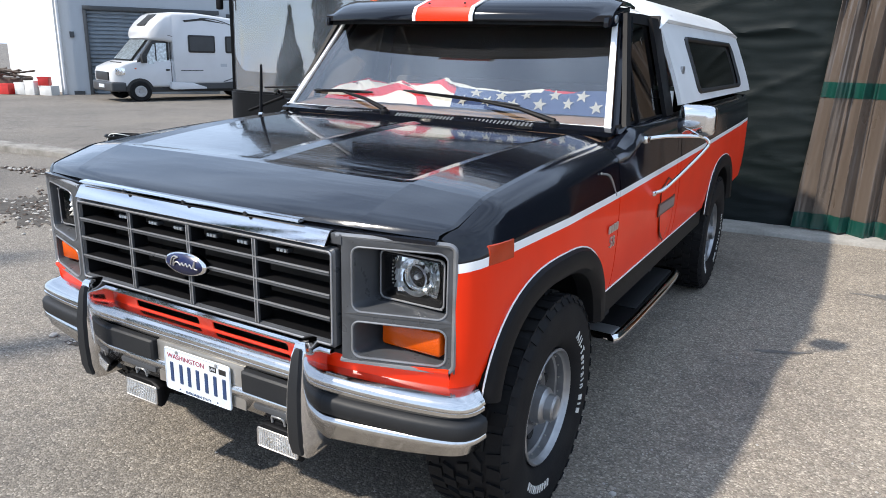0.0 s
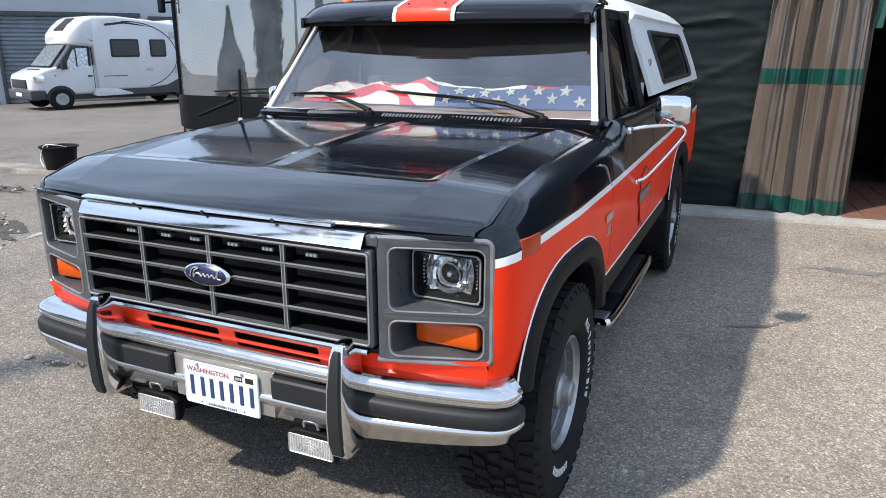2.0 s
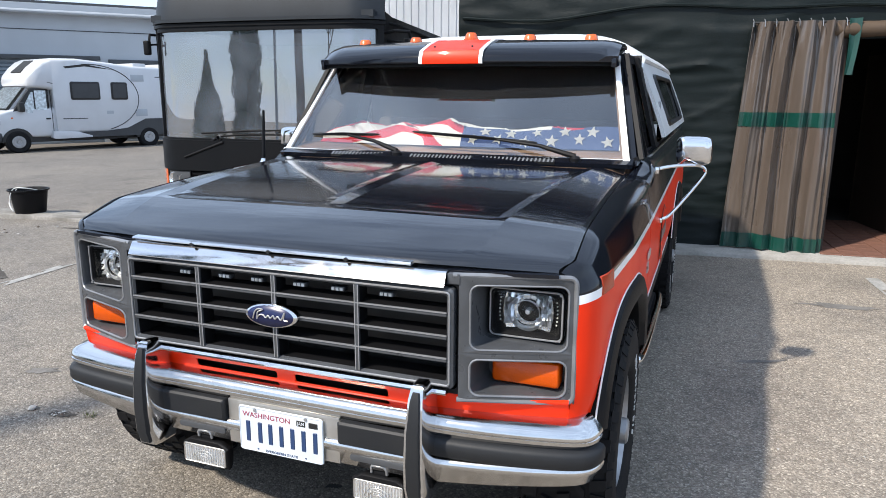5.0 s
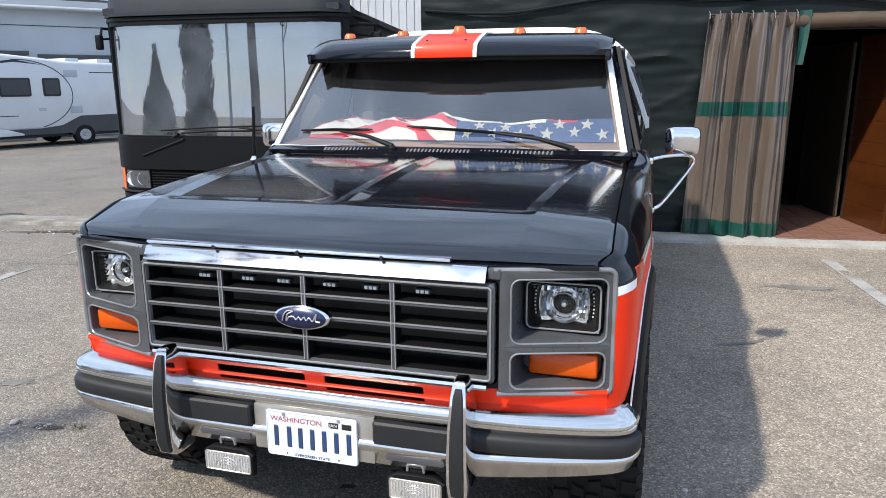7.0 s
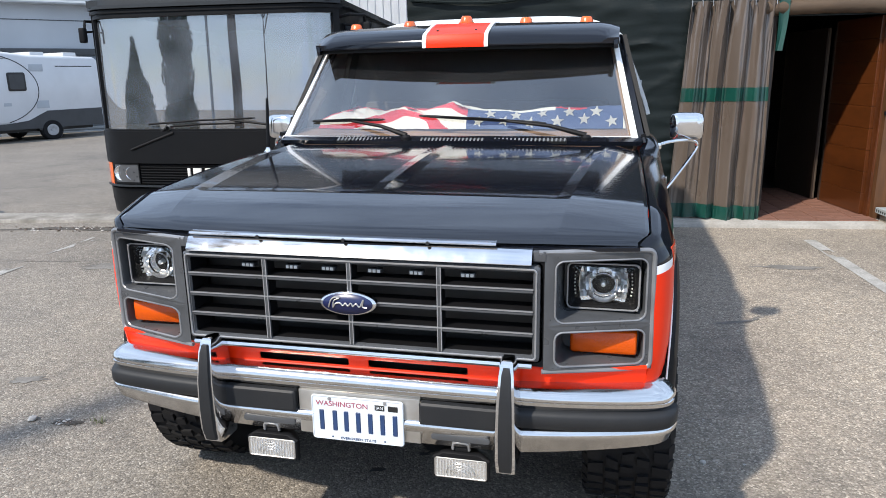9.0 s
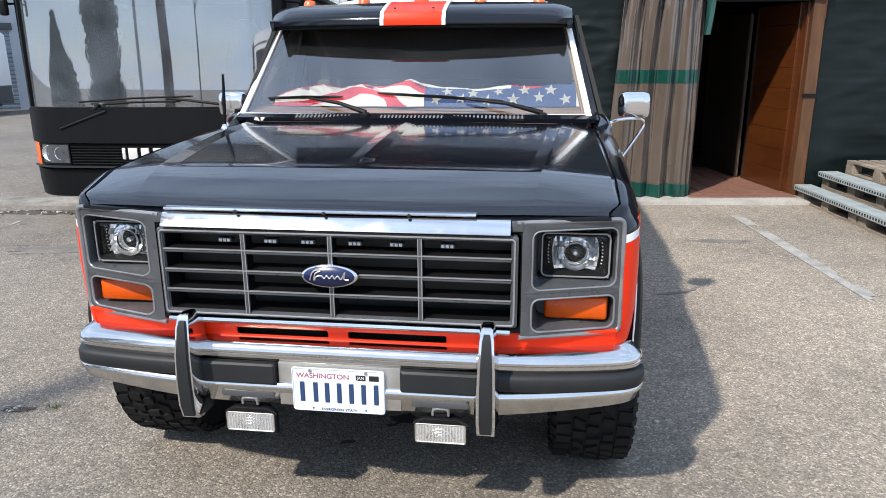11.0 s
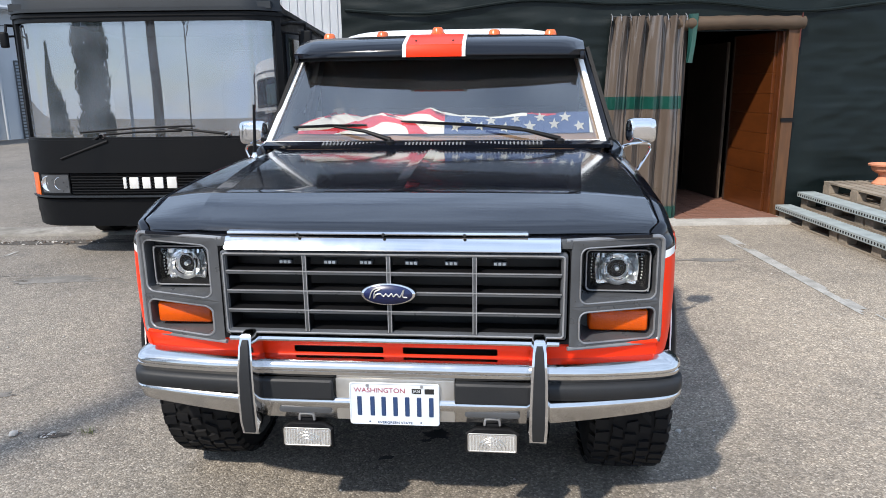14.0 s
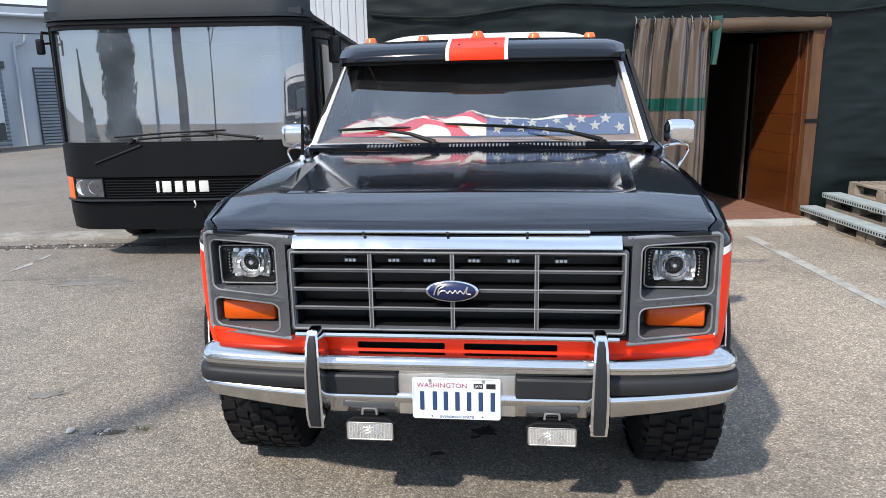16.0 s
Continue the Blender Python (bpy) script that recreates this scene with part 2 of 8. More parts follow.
EMBLEM = material("emblem_dark", (0.10, 0.022, 0.015), 0.4, stain=0.3, stain_scale=40)
EMBLEM_GREY = material("emblem_grey", (0.22, 0.16, 0.15), 0.4, stain=0.3, stain_scale=40)
ASPHALT = asphalt_material()
CONCRETE = material("kerb_concrete", (0.34, 0.325, 0.295), 0.9, stain=0.6, stain_scale=4, grain=0.35, grain_scale=45, tint=(0.17, 0.16, 0.14), bump=0.6, bump_scale=50)
ROAD_PAINT = material("road_paint", (0.38, 0.37, 0.345), 0.85, stain=0.8, stain_scale=7, grain=0.5, grain_scale=60, tint=(0.19, 0.185, 0.17), bump=0.4, bump_scale=90)
NET = material("shade_net", (0.0026, 0.0068, 0.0070), 0.5, spec=0.25, stain=0.5, stain_scale=2.0, tint=(0.0065, 0.0125, 0.0122), grain=0.4, grain_scale=160, bump=0.5, bump_scale=60, stretch=(1, 1, 7))
CURTAIN = material("brown_vinyl", (0.100, 0.080, 0.066), 0.26, stain=0.38, stain_scale=1.1, tint=(0.075, 0.052, 0.038), rough_var=0.15, bump=0.12, bump_scale=9, coat=0.5, stretch=(1.3, 1.3, 0.5))
CURTAIN_GREEN = material("green_vinyl", (0.004, 0.050, 0.038), 0.42, stain=0.4, stain_scale=5, coat=0.2)
LOG = material("weathered_log", (0.085, 0.054, 0.031), 0.75, stain=0.6, stain_scale=2.5, grain=0.4, grain_scale=22, bump=0.5, bump_scale=30, stretch=(0.25, 1, 1))
POST_WOOD = material("pine_post", (0.105, 0.043, 0.013), 0.6, stain=0.7, stain_scale=4, grain=0.6, grain_scale=24, bump=0.3, bump_scale=30, stretch=(1, 1, 0.12))
DOOR_WOOD = material("varnished_door", (0.092, 0.026, 0.006), 0.35, stain=0.5, stain_scale=2.5, grain=0.35, grain_scale=20, coat=0.25, stretch=(0.3, 0.3, 1))
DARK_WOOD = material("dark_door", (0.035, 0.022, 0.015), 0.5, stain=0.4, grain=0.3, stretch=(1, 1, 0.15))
BRICK_FLOOR = material("terracotta_tile", (0.21, 0.10, 0.068), 0.75, stain=0.4, stain_scale=6, grain=0.3, random_tint=0.3, bump=0.3)
PALLET = material("pallet_wood", (0.28, 0.235, 0.185), 0.85, stain=0.6, stain_scale=5, grain=0.4, grain_scale=30, bump=0.6, bump_scale=40, stretch=(1, 0.2, 1), random_tint=0.25)
GREY_TREAD = material("grey_tread", (0.30, 0.34, 0.345), 0.6, stain=0.4, stain_scale=6, bump=0.4, bump_scale=80)
TERRACOTTA = material("terracotta_pot", (0.50, 0.20, 0.11), 0.8, stain=0.4, stain_scale=8, bump=0.2)
BUS_BLACK = material("matt_black_panel", (0.0036, 0.0042, 0.0054), 0.5, spec=0.14, stain=0.4, stain_scale=2.5, tint=(0.006, 0.0061, 0.0064), rough_var=0.15, coat=0.02, bump=0.05, bump_scale=60)
BUS_GREY = material("dark_grey_panel", (0.017, 0.021, 0.026), 0.6, spec=0.3, stain=0.3, stain_scale=2.5, bump=0.05)
CAMPER_WHITE = material("camper_white", (0.55, 0.56, 0.575), 0.3, coat=0.4, stain=0.1, stain_scale=1.5)
CAMPER_GREY = material("camper_grey", (0.035, 0.037, 0.040), 0.45, stain=0.3)
SILVER_BLIND = material("silver_blind", (0.72, 0.80, 0.84), 0.3, metal=0.6, bump=1.0, bump_scale=9, grain=0.9, grain_scale=12)
CLAD_GREY = material("grey_cladding", (0.39, 0.42, 0.45), 0.7, stain=0.3, stain_scale=0.8, tint=(0.28, 0.30, 0.32), grain=0.1)
CLAD_WHITE = material("white_render", (0.68, 0.68, 0.68), 0.8, stain=0.2, stain_scale=0.7, bump=0.2, bump_scale=30)
SHUTTER = material("blue_grey_shutter", (0.19, 0.225, 0.26), 0.5, metal=0.2, stain=0.3, stain_scale=2)
ROOF_DARK = material("dark_eave", (0.05, 0.055, 0.06), 0.6, stain=0.3)
CRATE_RED = material("red_plastic", (0.55, 0.03, 0.025), 0.45, stain=0.3)
CRATE_WHITE = material("white_plastic", (0.65, 0.65, 0.63), 0.5, stain=0.3)
DEBRIS = material("brown_debris", (0.10, 0.075, 0.06), 0.9, stain=0.6, stain_scale=12)
WORN_EDGE = material("worn_edge", (0.10, 0.075, 0.052), 0.6, stain=0.7, stain_scale=9, tint=(0.05, 0.03, 0.02))
EARTH = material("dark_earth", (0.062, 0.054, 0.045), 0.95, grain=0.6, grain_scale=40, stain=0.7, stain_scale=9, tint=(0.12, 0.108, 0.092), bump=0.9, bump_scale=45)
GUTTER = material("broken_concrete", (0.27, 0.255, 0.23), 0.92, stain=0.9, stain_scale=3.2, grain=0.5, grain_scale=30, tint=(0.10, 0.09, 0.075), bump=0.8, bump_scale=40)
DIRT = material("damp_dirt", (0.200, 0.188, 0.170), 0.9, grain=0.5, grain_scale=50, stain=0.6, stain_scale=6, bump=0.5)
PEBBLE = material("pebble", (0.42, 0.40, 0.37), 0.9, grain=0.4, grain_scale=60)
GRASS = material("dry_grass", (0.10, 0.12, 0.045), 0.8, stain=0.4, stain_scale=30)
OIL = material("oil_stain", (0.020, 0.019, 0.018), 0.7, grain=0.3)
BARK = material("bark", (0.09, 0.068, 0.05), 0.9, stain=0.6, stain_scale=7, bump=0.8, bump_scale=40)
LEAF = material("cypress_leaf", (0.028, 0.055, 0.022), 0.75, stain=0.4, stain_scale=6, random_tint=0.2)


# ---- mesh helpers ----
def part(name, bm, mats, parent=None, label="", smooth=True, angle=35):
    """Links a bmesh as one mesh object under a thing or a part."""
    me = bpy.data.meshes.new(name)
    bmesh.ops.recalc_face_normals(bm, faces=bm.faces)
    bm.to_mesh(me)
    bm.free()
    for m in (mats if isinstance(mats, (list, tuple)) else [mats]):
        me.materials.append(m)
    if smooth:
        me.shade_smooth()
        me.set_sharp_from_angle(angle=radians(angle))
    ob = new(name, me)
    if parent:
        ob.parent = parent
    return tagged(ob, label)


def pane(name, bm, mat, parent, label, out):
    """A glass sheet that faces out."""
    ob = part(name, bm, mat, parent, label)
    total = sum((p.normal * p.area for p in ob.data.polygons), Vector())
    if total.dot(Vector(out)) < 0:
        ob.data.flip_normals()
    ob.visible_shadow = False
    return ob


def thing(name, label, category, m=None, group="", kind=""):
    ob = tagged(new(name), label, category, group, kind)
    ob.empty_display_size = 0.1
    if m:
        ob.matrix_world = m
    return ob


def add(bm, verts, faces, mat=0):
    vs = [bm.verts.new(v) for v in verts]
    for f in faces:
        try:
            bm.faces.new([vs[i] for i in f]).material_index = mat
        except ValueError:
            pass
    return bm


def box(x0, x1, y0, y1, z0, z1, bev=0.0, seg=2, bm=None, mat=0):
    b = bmesh.new()
    add(b, [(x, y, z) for z in (z0, z1) for y in (y0, y1) for x in (x0, x1)],
        [(0, 2, 3, 1), (4, 5, 7, 6), (0, 1, 5, 4), (1, 3, 7, 5), (3, 2, 6, 7), (2, 0, 4, 6)], mat)
    if bev:
        bmesh.ops.bevel(b, geom=list(b.edges), offset=bev, segments=seg, affect="EDGES", profile=0.6)
    return merge(bm, b) if bm else b


def merge(bm, b):
    """Adds the mesh b to bm and frees it."""
    me = bpy.data.meshes.new("scratch")
    b.to_mesh(me)
    b.free()
    bm.from_mesh(me)
    bpy.data.meshes.remove(me)
    return bm


def moved(bm, m):
    bmesh.ops.transform(bm, matrix=m, verts=bm.verts)
    return bm


def prism(poly, axis, a, b, bev=0.0, seg=2, mat=0):
    """A polygon of (u, v) drawn out along an axis: x -> (y, z), y -> (x, z), z -> (x, y)."""
    bm = bmesh.new()
    def at(u, v, w):
        return {"x": (w, u, v), "y": (u, w, v), "z": (u, v, w)}[axis]
    n = len(poly)
    add(bm, [at(u, v, a) for u, v in poly] + [at(u, v, b) for u, v in poly],
        [tuple(range(n)), tuple(range(2 * n - 1, n - 1, -1))] + [(i, (i + 1) % n, n + (i + 1) % n, n + i) for i in range(n)], mat)
    if bev:
        bmesh.ops.bevel(bm, geom=list(bm.edges), offset=bev, segments=seg, affect="EDGES", profile=0.6)
    return bm


def rounded(x0, x1, z0, z1, r, k=5):
    """The outline of a rectangle with rounded corners."""
    pts = []
    for cx, cz, a0 in ((x1 - r, z1 - r, 0), (x0 + r, z1 - r, 90), (x0 + r, z0 + r, 180), (x1 - r, z0 + r, 270)):
        for i in range(k + 1):
            a = radians(a0 + 90 * i / k)
            pts.append((cx + r * math.cos(a), cz + r * math.sin(a)))
    return pts


def tube(pts, r, n=10, caps=True, bm=None, mat=0):
    """A round bar along a line of points; r may be a list."""
    b = bmesh.new()
    pts = [Vector(p) for p in pts]
    rs = r if isinstance(r, (list, tuple)) else [r] * len(pts)
    rings, side = [], None
    for i, p in enumerate(pts):
        d = (pts[min(i + 1, len(pts) - 1)] - pts[max(i - 1, 0)]).normalized()
        if side is None:
            side = d.orthogonal().normalized()
        side = (side - d * side.dot(d)).normalized()
        up = d.cross(side)
        rings.append([b.verts.new(p + rs[i] * (math.cos(2 * math.pi * k / n) * side + math.sin(2 * math.pi * k / n) * up)) for k in range(n)])
    for a, c in zip(rings, rings[1:]):
        for k in range(n):
            b.faces.new((a[k], a[(k + 1) % n], c[(k + 1) % n], c[k])).material_index = mat
    if caps:
        b.faces.new(rings[0][::-1]).material_index = mat
        b.faces.new(rings[-1]).material_index = mat
    return merge(bm, b) if bm else b


def smooth_path(pts, steps=6):
    """Catmull-Rom through the points."""
    p = [Vector(q) for q in pts]
    p = [2 * p[0] - p[1]] + p + [2 * p[-1] - p[-2]]
    out = []
    for i in range(1, len(p) - 2):
        for s in range(steps):
            t = s / steps
            out.append(0.5 * ((2 * p[i]) + (p[i + 1] - p[i - 1]) * t + (2 * p[i - 1] - 5 * p[i] + 4 * p[i + 1] - p[i + 2]) * t * t
                              + (3 * p[i] - p[i - 1] - 3 * p[i + 1] + p[i + 2]) * t ** 3))
    return out + [p[-2]]


def lathe(profile, n=32, axis="x", at=(0, 0, 0), mat=0):
    """Turns a profile of (along, radius) about an axis through a point."""
    bm = bmesh.new()
    rings = []
    for a, r in profile:
        ring = []
        for k in range(n):
            c, s = math.cos(2 * math.pi * k / n) * r, math.sin(2 * math.pi * k / n) * r
            v = {"x": (a, c, s), "y": (c, a, s), "z": (c, s, a)}[axis]
            ring.append(bm.verts.new(Vector(v) + Vector(at)))
        rings.append(ring)
    for a, c in zip(rings, rings[1:]):
        for k in range(n):
            bm.faces.new((a[k], a[(k + 1) % n], c[(k + 1) % n], c[k])).material_index = mat
    bmesh.ops.remove_doubles(bm, verts=bm.verts, dist=1e-5)
    return bm


def sheet(fn, us, vs, thick=0.0, mat=None, keep=None, back=None):
    """A surface fn(u, v), given thickness along its normals. mat(u, v) picks the material, keep(u, v) cuts openings (at the middle of a cell)."""
    bm = bmesh.new()
    g = [[bm.verts.new(fn(u, v)) for v in vs] for u in us]
    for i in range(len(us) - 1):
        for j in range(len(vs) - 1):
            um, vm = (us[i] + us[i + 1]) / 2, (vs[j] + vs[j + 1]) / 2
            if keep and not keep(um, vm):
                continue
            f = bm.faces.new((g[i][j], g[i + 1][j], g[i + 1][j + 1], g[i][j + 1]))
            if mat:
                f.material_index = mat(um, vm)
    if keep:
        loose = [v for v in bm.verts if not v.link_faces]
        bmesh.ops.delete(bm, geom=loose, context="VERTS")
    if thick:
        bm.normal_update()
        bmesh.ops.solidify(bm, geom=list(bm.faces), thickness=thick)
    return bm


def lin(a, b, n):
    return [a + (b - a) * i / n for i in range(n + 1)]


def lerp(table, x):
    """Straight-line look-up in rows of (x, y)."""
    if x <= table[0][0]:
        return table[0][1]
    for (a, p), (b, q) in zip(table, table[1:]):
        if x <= b:
            return p + (q - p) * (x - a) / (b - a)
    return table[-1][1]


def ring_frame(outer, hole, y_out, y_in=None, mat=0):
    """A flat frame between two closed outlines of equal count in the x, z plane; y as a function of (x, z)."""
    bm = bmesh.new()
    n = len(hole)
    a = [bm.verts.new((x, y_out(x, z), z)) for x, z in outer]
    b = [bm.verts.new((x, (y_in or y_out)(x, z), z)) for x, z in hole]
    for i in range(n):
        bm.faces.new((a[i], a[(i + 1) % n], b[(i + 1) % n], b[i])).material_index = mat
    return bm


def text_mesh(body, size, m, mat, parent, name, depth=0.002, align="CENTER"):
    cu = bpy.data.curves.new(name, "FONT")
    cu.body, cu.size, cu.extrude, cu.align_x, cu.align_y = body, size, depth, align, "CENTER"
    tmp = bpy.data.objects.new(name, cu)
    me = bpy.data.meshes.new_from_object(tmp)
    bpy.data.objects.remove(tmp)
    bpy.data.curves.remove(cu)
    me.transform(m)
    me.materials.append(mat)
    ob = new(name, me)
    ob.parent = parent
    return ob


# ---- the place: ground, kerb, lines ----
TURN = math.atan(0.1)                                   # the yard's lines are turned by this from the truck's
YARD = Matrix.Rotation(TURN, 4, "Z")                    # yard frame: u along the wall, v away from the camera


def yard(u, v, z=0.0):
    """Yard frame: u along the wall from its foot at x = 0, v towards the wall's back, v = 0 at the net."""
    return Matrix.Translation((0, 5.86, 0)) @ YARD @ Vector((u, v, z))


def yard_pose(u, v, z=0.0, turn=0.0):
    p = yard(u, v, z)
    return Matrix.Translation(p) @ Matrix.Rotation(TURN + radians(turn), 4, "Z")


ground_bm = bmesh.new()
xs = [-400, -60, -30] + lin(-24, 10, 68) + [30, 60, 400]
ys = [-400, -60, -20] + lin(-8, 26, 68) + [40, 80, 400]
def ground_z(x, y):
    near = max(0.0, 1 - (abs(x + 4) + abs(y - 5)) / 30)
    return (0.012 * noise.noise(Vector((x * 0.45, y * 0.45, 0.0))) - 0.004) * near - 0.016 * min(20.0, max(0.0, -x - 5.0))
gv = [[ground_bm.verts.new((x, y, ground_z(x, y))) for y in ys] for x in xs]
for i in range(len(xs) - 1):
    for j in range(len(ys) - 1):
        ground_bm.faces.new((gv[i][j], gv[i + 1][j], gv[i + 1][j + 1], gv[i][j + 1]))
ground = tagged(part("ground", ground_bm, ASPHALT), "old pale grey asphalt yard with worn coarse aggregate", "ground", kind="structure")


def strip(name, u0, u1, v0, v1, z0, z1, mat, label, cat, bev=0.01, wob=0.0, seed=0):
    """A long slab with slightly uneven edges in the yard frame."""
    bm = bmesh.new()
    n = max(2, int((u1 - u0) / 0.35))
    rows = []
    for i in range(n + 1):
        u = u0 + (u1 - u0) * i / n
        w0 = wob * noise.noise(Vector((u * 2.1, seed, 0.0)))
        w1 = wob * noise.noise(Vector((u * 2.1, seed + 7, 0.0)))
        h = wob * 0.25 * noise.noise(Vector((u * 1.7, seed + 3, 0.0)))
        rows.append([bm.verts.new(yard(u, v0 + w0, z0)), bm.verts.new(yard(u, v0 + w0, z1 - bev + h)), bm.verts.new(yard(u, v0 + w0 + bev, z1 + h)),
                     bm.verts.new(yard(u, v1 + w1, z1 + h)), bm.verts.new(yard(u, v1 + w1, z0))])
    for a, b in zip(rows, rows[1:]):
        for k in range(5):
            bm.faces.new((a[k], b[k], b[(k + 1) % 5], a[(k + 1) % 5]))
    bm.faces.new(rows[0])
    bm.faces.new(rows[-1][::-1])
    return tagged(part(name, bm, mat, angle=50), label, cat, kind="structure")


strip("kerb_wall", -1.7, 9.0, -0.42, 0.30, -0.1, 0.035, CONCRETE, "low worn concrete kerb along the netted wall", "kerb", wob=0.02, seed=1)
strip("kerb_gutter", -12.5, -1.75, -0.50, -0.10, -0.1, 0.018, GUTTER, "broken flat concrete gutter strip across the asphalt", "kerb", wob=0.05, seed=2)


def line_mark(name, u, v0, v1, width, label):
    """A worn painted parking line: broken flecks in a thin layer of paint."""
    bm = bmesh.new()
    n = 46
    k = 6
    for i in range(n):
        for j in range(k):
            a, b = v0 + (v1 - v0) * i / n, v0 + (v1 - v0) * (i + 1) / n
            c, d = u - width / 2 + width * j / k, u - width / 2 + width * (j + 1) / k
            if noise.noise(Vector((c * 9.0, a * 4.0, u))) > -0.22:
                p = [yard(c, a), yard(d, a), yard(d, b), yard(c, b)]
                bm.faces.new([bm.verts.new((q.x, q.y, ground_z(q.x, q.y) + 0.004)) for q in p])
    bmesh.ops.remove_doubles(bm, verts=bm.verts, dist=1e-4)
    return tagged(part(name, bm, ROAD_PAINT), label, "road marking", kind="structure")


line_mark("parking_line_1", 2.5, -3.6, -0.95, 0.11, "faded white painted parking line on the asphalt")
line_mark("parking_line_2", -4.55, -3.2, -1.25, 0.10, "faded white painted parking line on the asphalt")


def patch(name, x, y, rx, ry, mat, label, seed, h=0.004, turn=0.0):
    """A ragged flat stain on the ground."""
    bm = bmesh.new()
    n = 90
    c = bm.verts.new((x, y, ground_z(x, y) + h))
    ring = []
    for i in range(n):
        a = 2 * math.pi * i / n
        r = 0.72 + 0.45 * noise.noise(Vector((math.cos(a) * 1.6, math.sin(a) * 1.6, seed))) + 0.35 * noise.noise(Vector((math.cos(a) * 5.0, math.sin(a) * 5.0, seed))) + 0.2 * noise.noise(Vector((math.cos(a) * 14.0, math.sin(a) * 14.0, seed)))
        px, py = rx * r * math.cos(a), ry * r * math.sin(a)
        px, py = px * math.cos(turn) - py * math.sin(turn), px * math.sin(turn) + py * math.cos(turn)
        ring.append(bm.verts.new((x + px, y + py, ground_z(x + px, y + py) + h)))
    for i in range(n):
        bm.faces.new((c, ring[i], ring[(i + 1) % n]))
    return tagged(part(name, bm, mat), label, "stain", kind="structure")


for k, (x, y, rx, ry, mat, lab) in enumerate((
        (0.07, 0.76, 0.085, 0.05, OIL, "black oil spot on the asphalt"), (-0.14, 0.54, 0.05, 0.022, OIL, "black oil spot on the asphalt"), (0.02, 0.70, 0.03, 0.02, OIL, "black oil spot on the asphalt"),
        (1.55, 2.66, 0.20, 0.03, DIRT, "dark dirty smudge on the asphalt"), (2.18, 4.13, 0.30, 0.07, DIRT, "dark dirty smudge on the asphalt"),
        (-3.4, 3.2, 0.5, 0.12, DIRT, "dark earthy patch on the worn asphalt"),
        (-2.3, 1.0, 0.14, 0.05, DIRT, "dark dirty smudge on the asphalt"))):
    patch("oil_stain" if mat is OIL else "dirt_stain", x, y, rx, ry, mat, lab, 3.7 * k, 0.003, 0.15 * (k % 4))


def crack(pts, width, seed):
    """A thin dark crack with a wandering edge."""
    bm = bmesh.new()
    line = smooth_path([Vector((x, y, 0)) for x, y in pts], 12)
    prev = None
    for k, p in enumerate(line):
        d = (line[min(k + 1, len(line) - 1)] - line[max(0, k - 1)]).normalized()
        n = Vector((-d.y, d.x, 0))
        q = p + n * 0.02 * noise.noise(Vector((k * 0.45, seed, 0.0)))
        w = width * (0.6 + 0.8 * abs(noise.noise(Vector((k * 0.8, seed, 4.0)))))
        row = [bm.verts.new((c.x, c.y, ground_z(c.x, c.y) + 0.0025)) for c in (q - n * w, q + n * w)]
        if prev:
            bm.faces.new((prev[0], row[0], row[1], prev[1]))
        prev = row
    return tagged(part("ground_crack", bm, DIRT), "thin dark crack in the asphalt", "crack", kind="structure")


crack([(-2.6, 3.1), (-3.4, 3.35), (-4.6, 3.2), (-6.2, 3.6)], 0.008, 3)


def gravel():
    """Loose pale grit over the near asphalt."""
    rnd = random.Random(11)
    bm = bmesh.new()
    spots = [(rnd.uniform(-3.6, 3.4), rnd.uniform(-0.7, 4.8)) for k in range(420)]
    spots += [(1.17 + rnd.gauss(0, 0.05), 0.87 + rnd.gauss(0, 0.04)) for k in range(16)] + [(1.19 + rnd.gauss(0, 0.04), 1.22 + rnd.gauss(0, 0.03)) for k in range(8)]
    for x, y in spots:
        r = rnd.choice((0.002, 0.003, 0.003, 0.004, 0.007))
        z = ground_z(x, y) + r * 0.4
        a = rnd.uniform(0, 6)
        ring = [(x + r * (0.7 + 0.6 * rnd.random()) * math.cos(a + k * 1.257), y + r * (0.7 + 0.6 * rnd.random()) * math.sin(a + k * 1.257), z + r * rnd.uniform(-.2, .2)) for k in range(5)]
        add(bm, ring + [(x, y, z + r * 0.7), (x, y, z - r * 0.8)], [(k, (k + 1) % 5, 5) for k in range(5)] + [((k + 1) % 5, k, 6) for k in range(5)])
    return tagged(part("gravel", bm, PEBBLE, smooth=False), "loose pale grit scattered on the asphalt", "gravel", kind="stuff")


gravel()


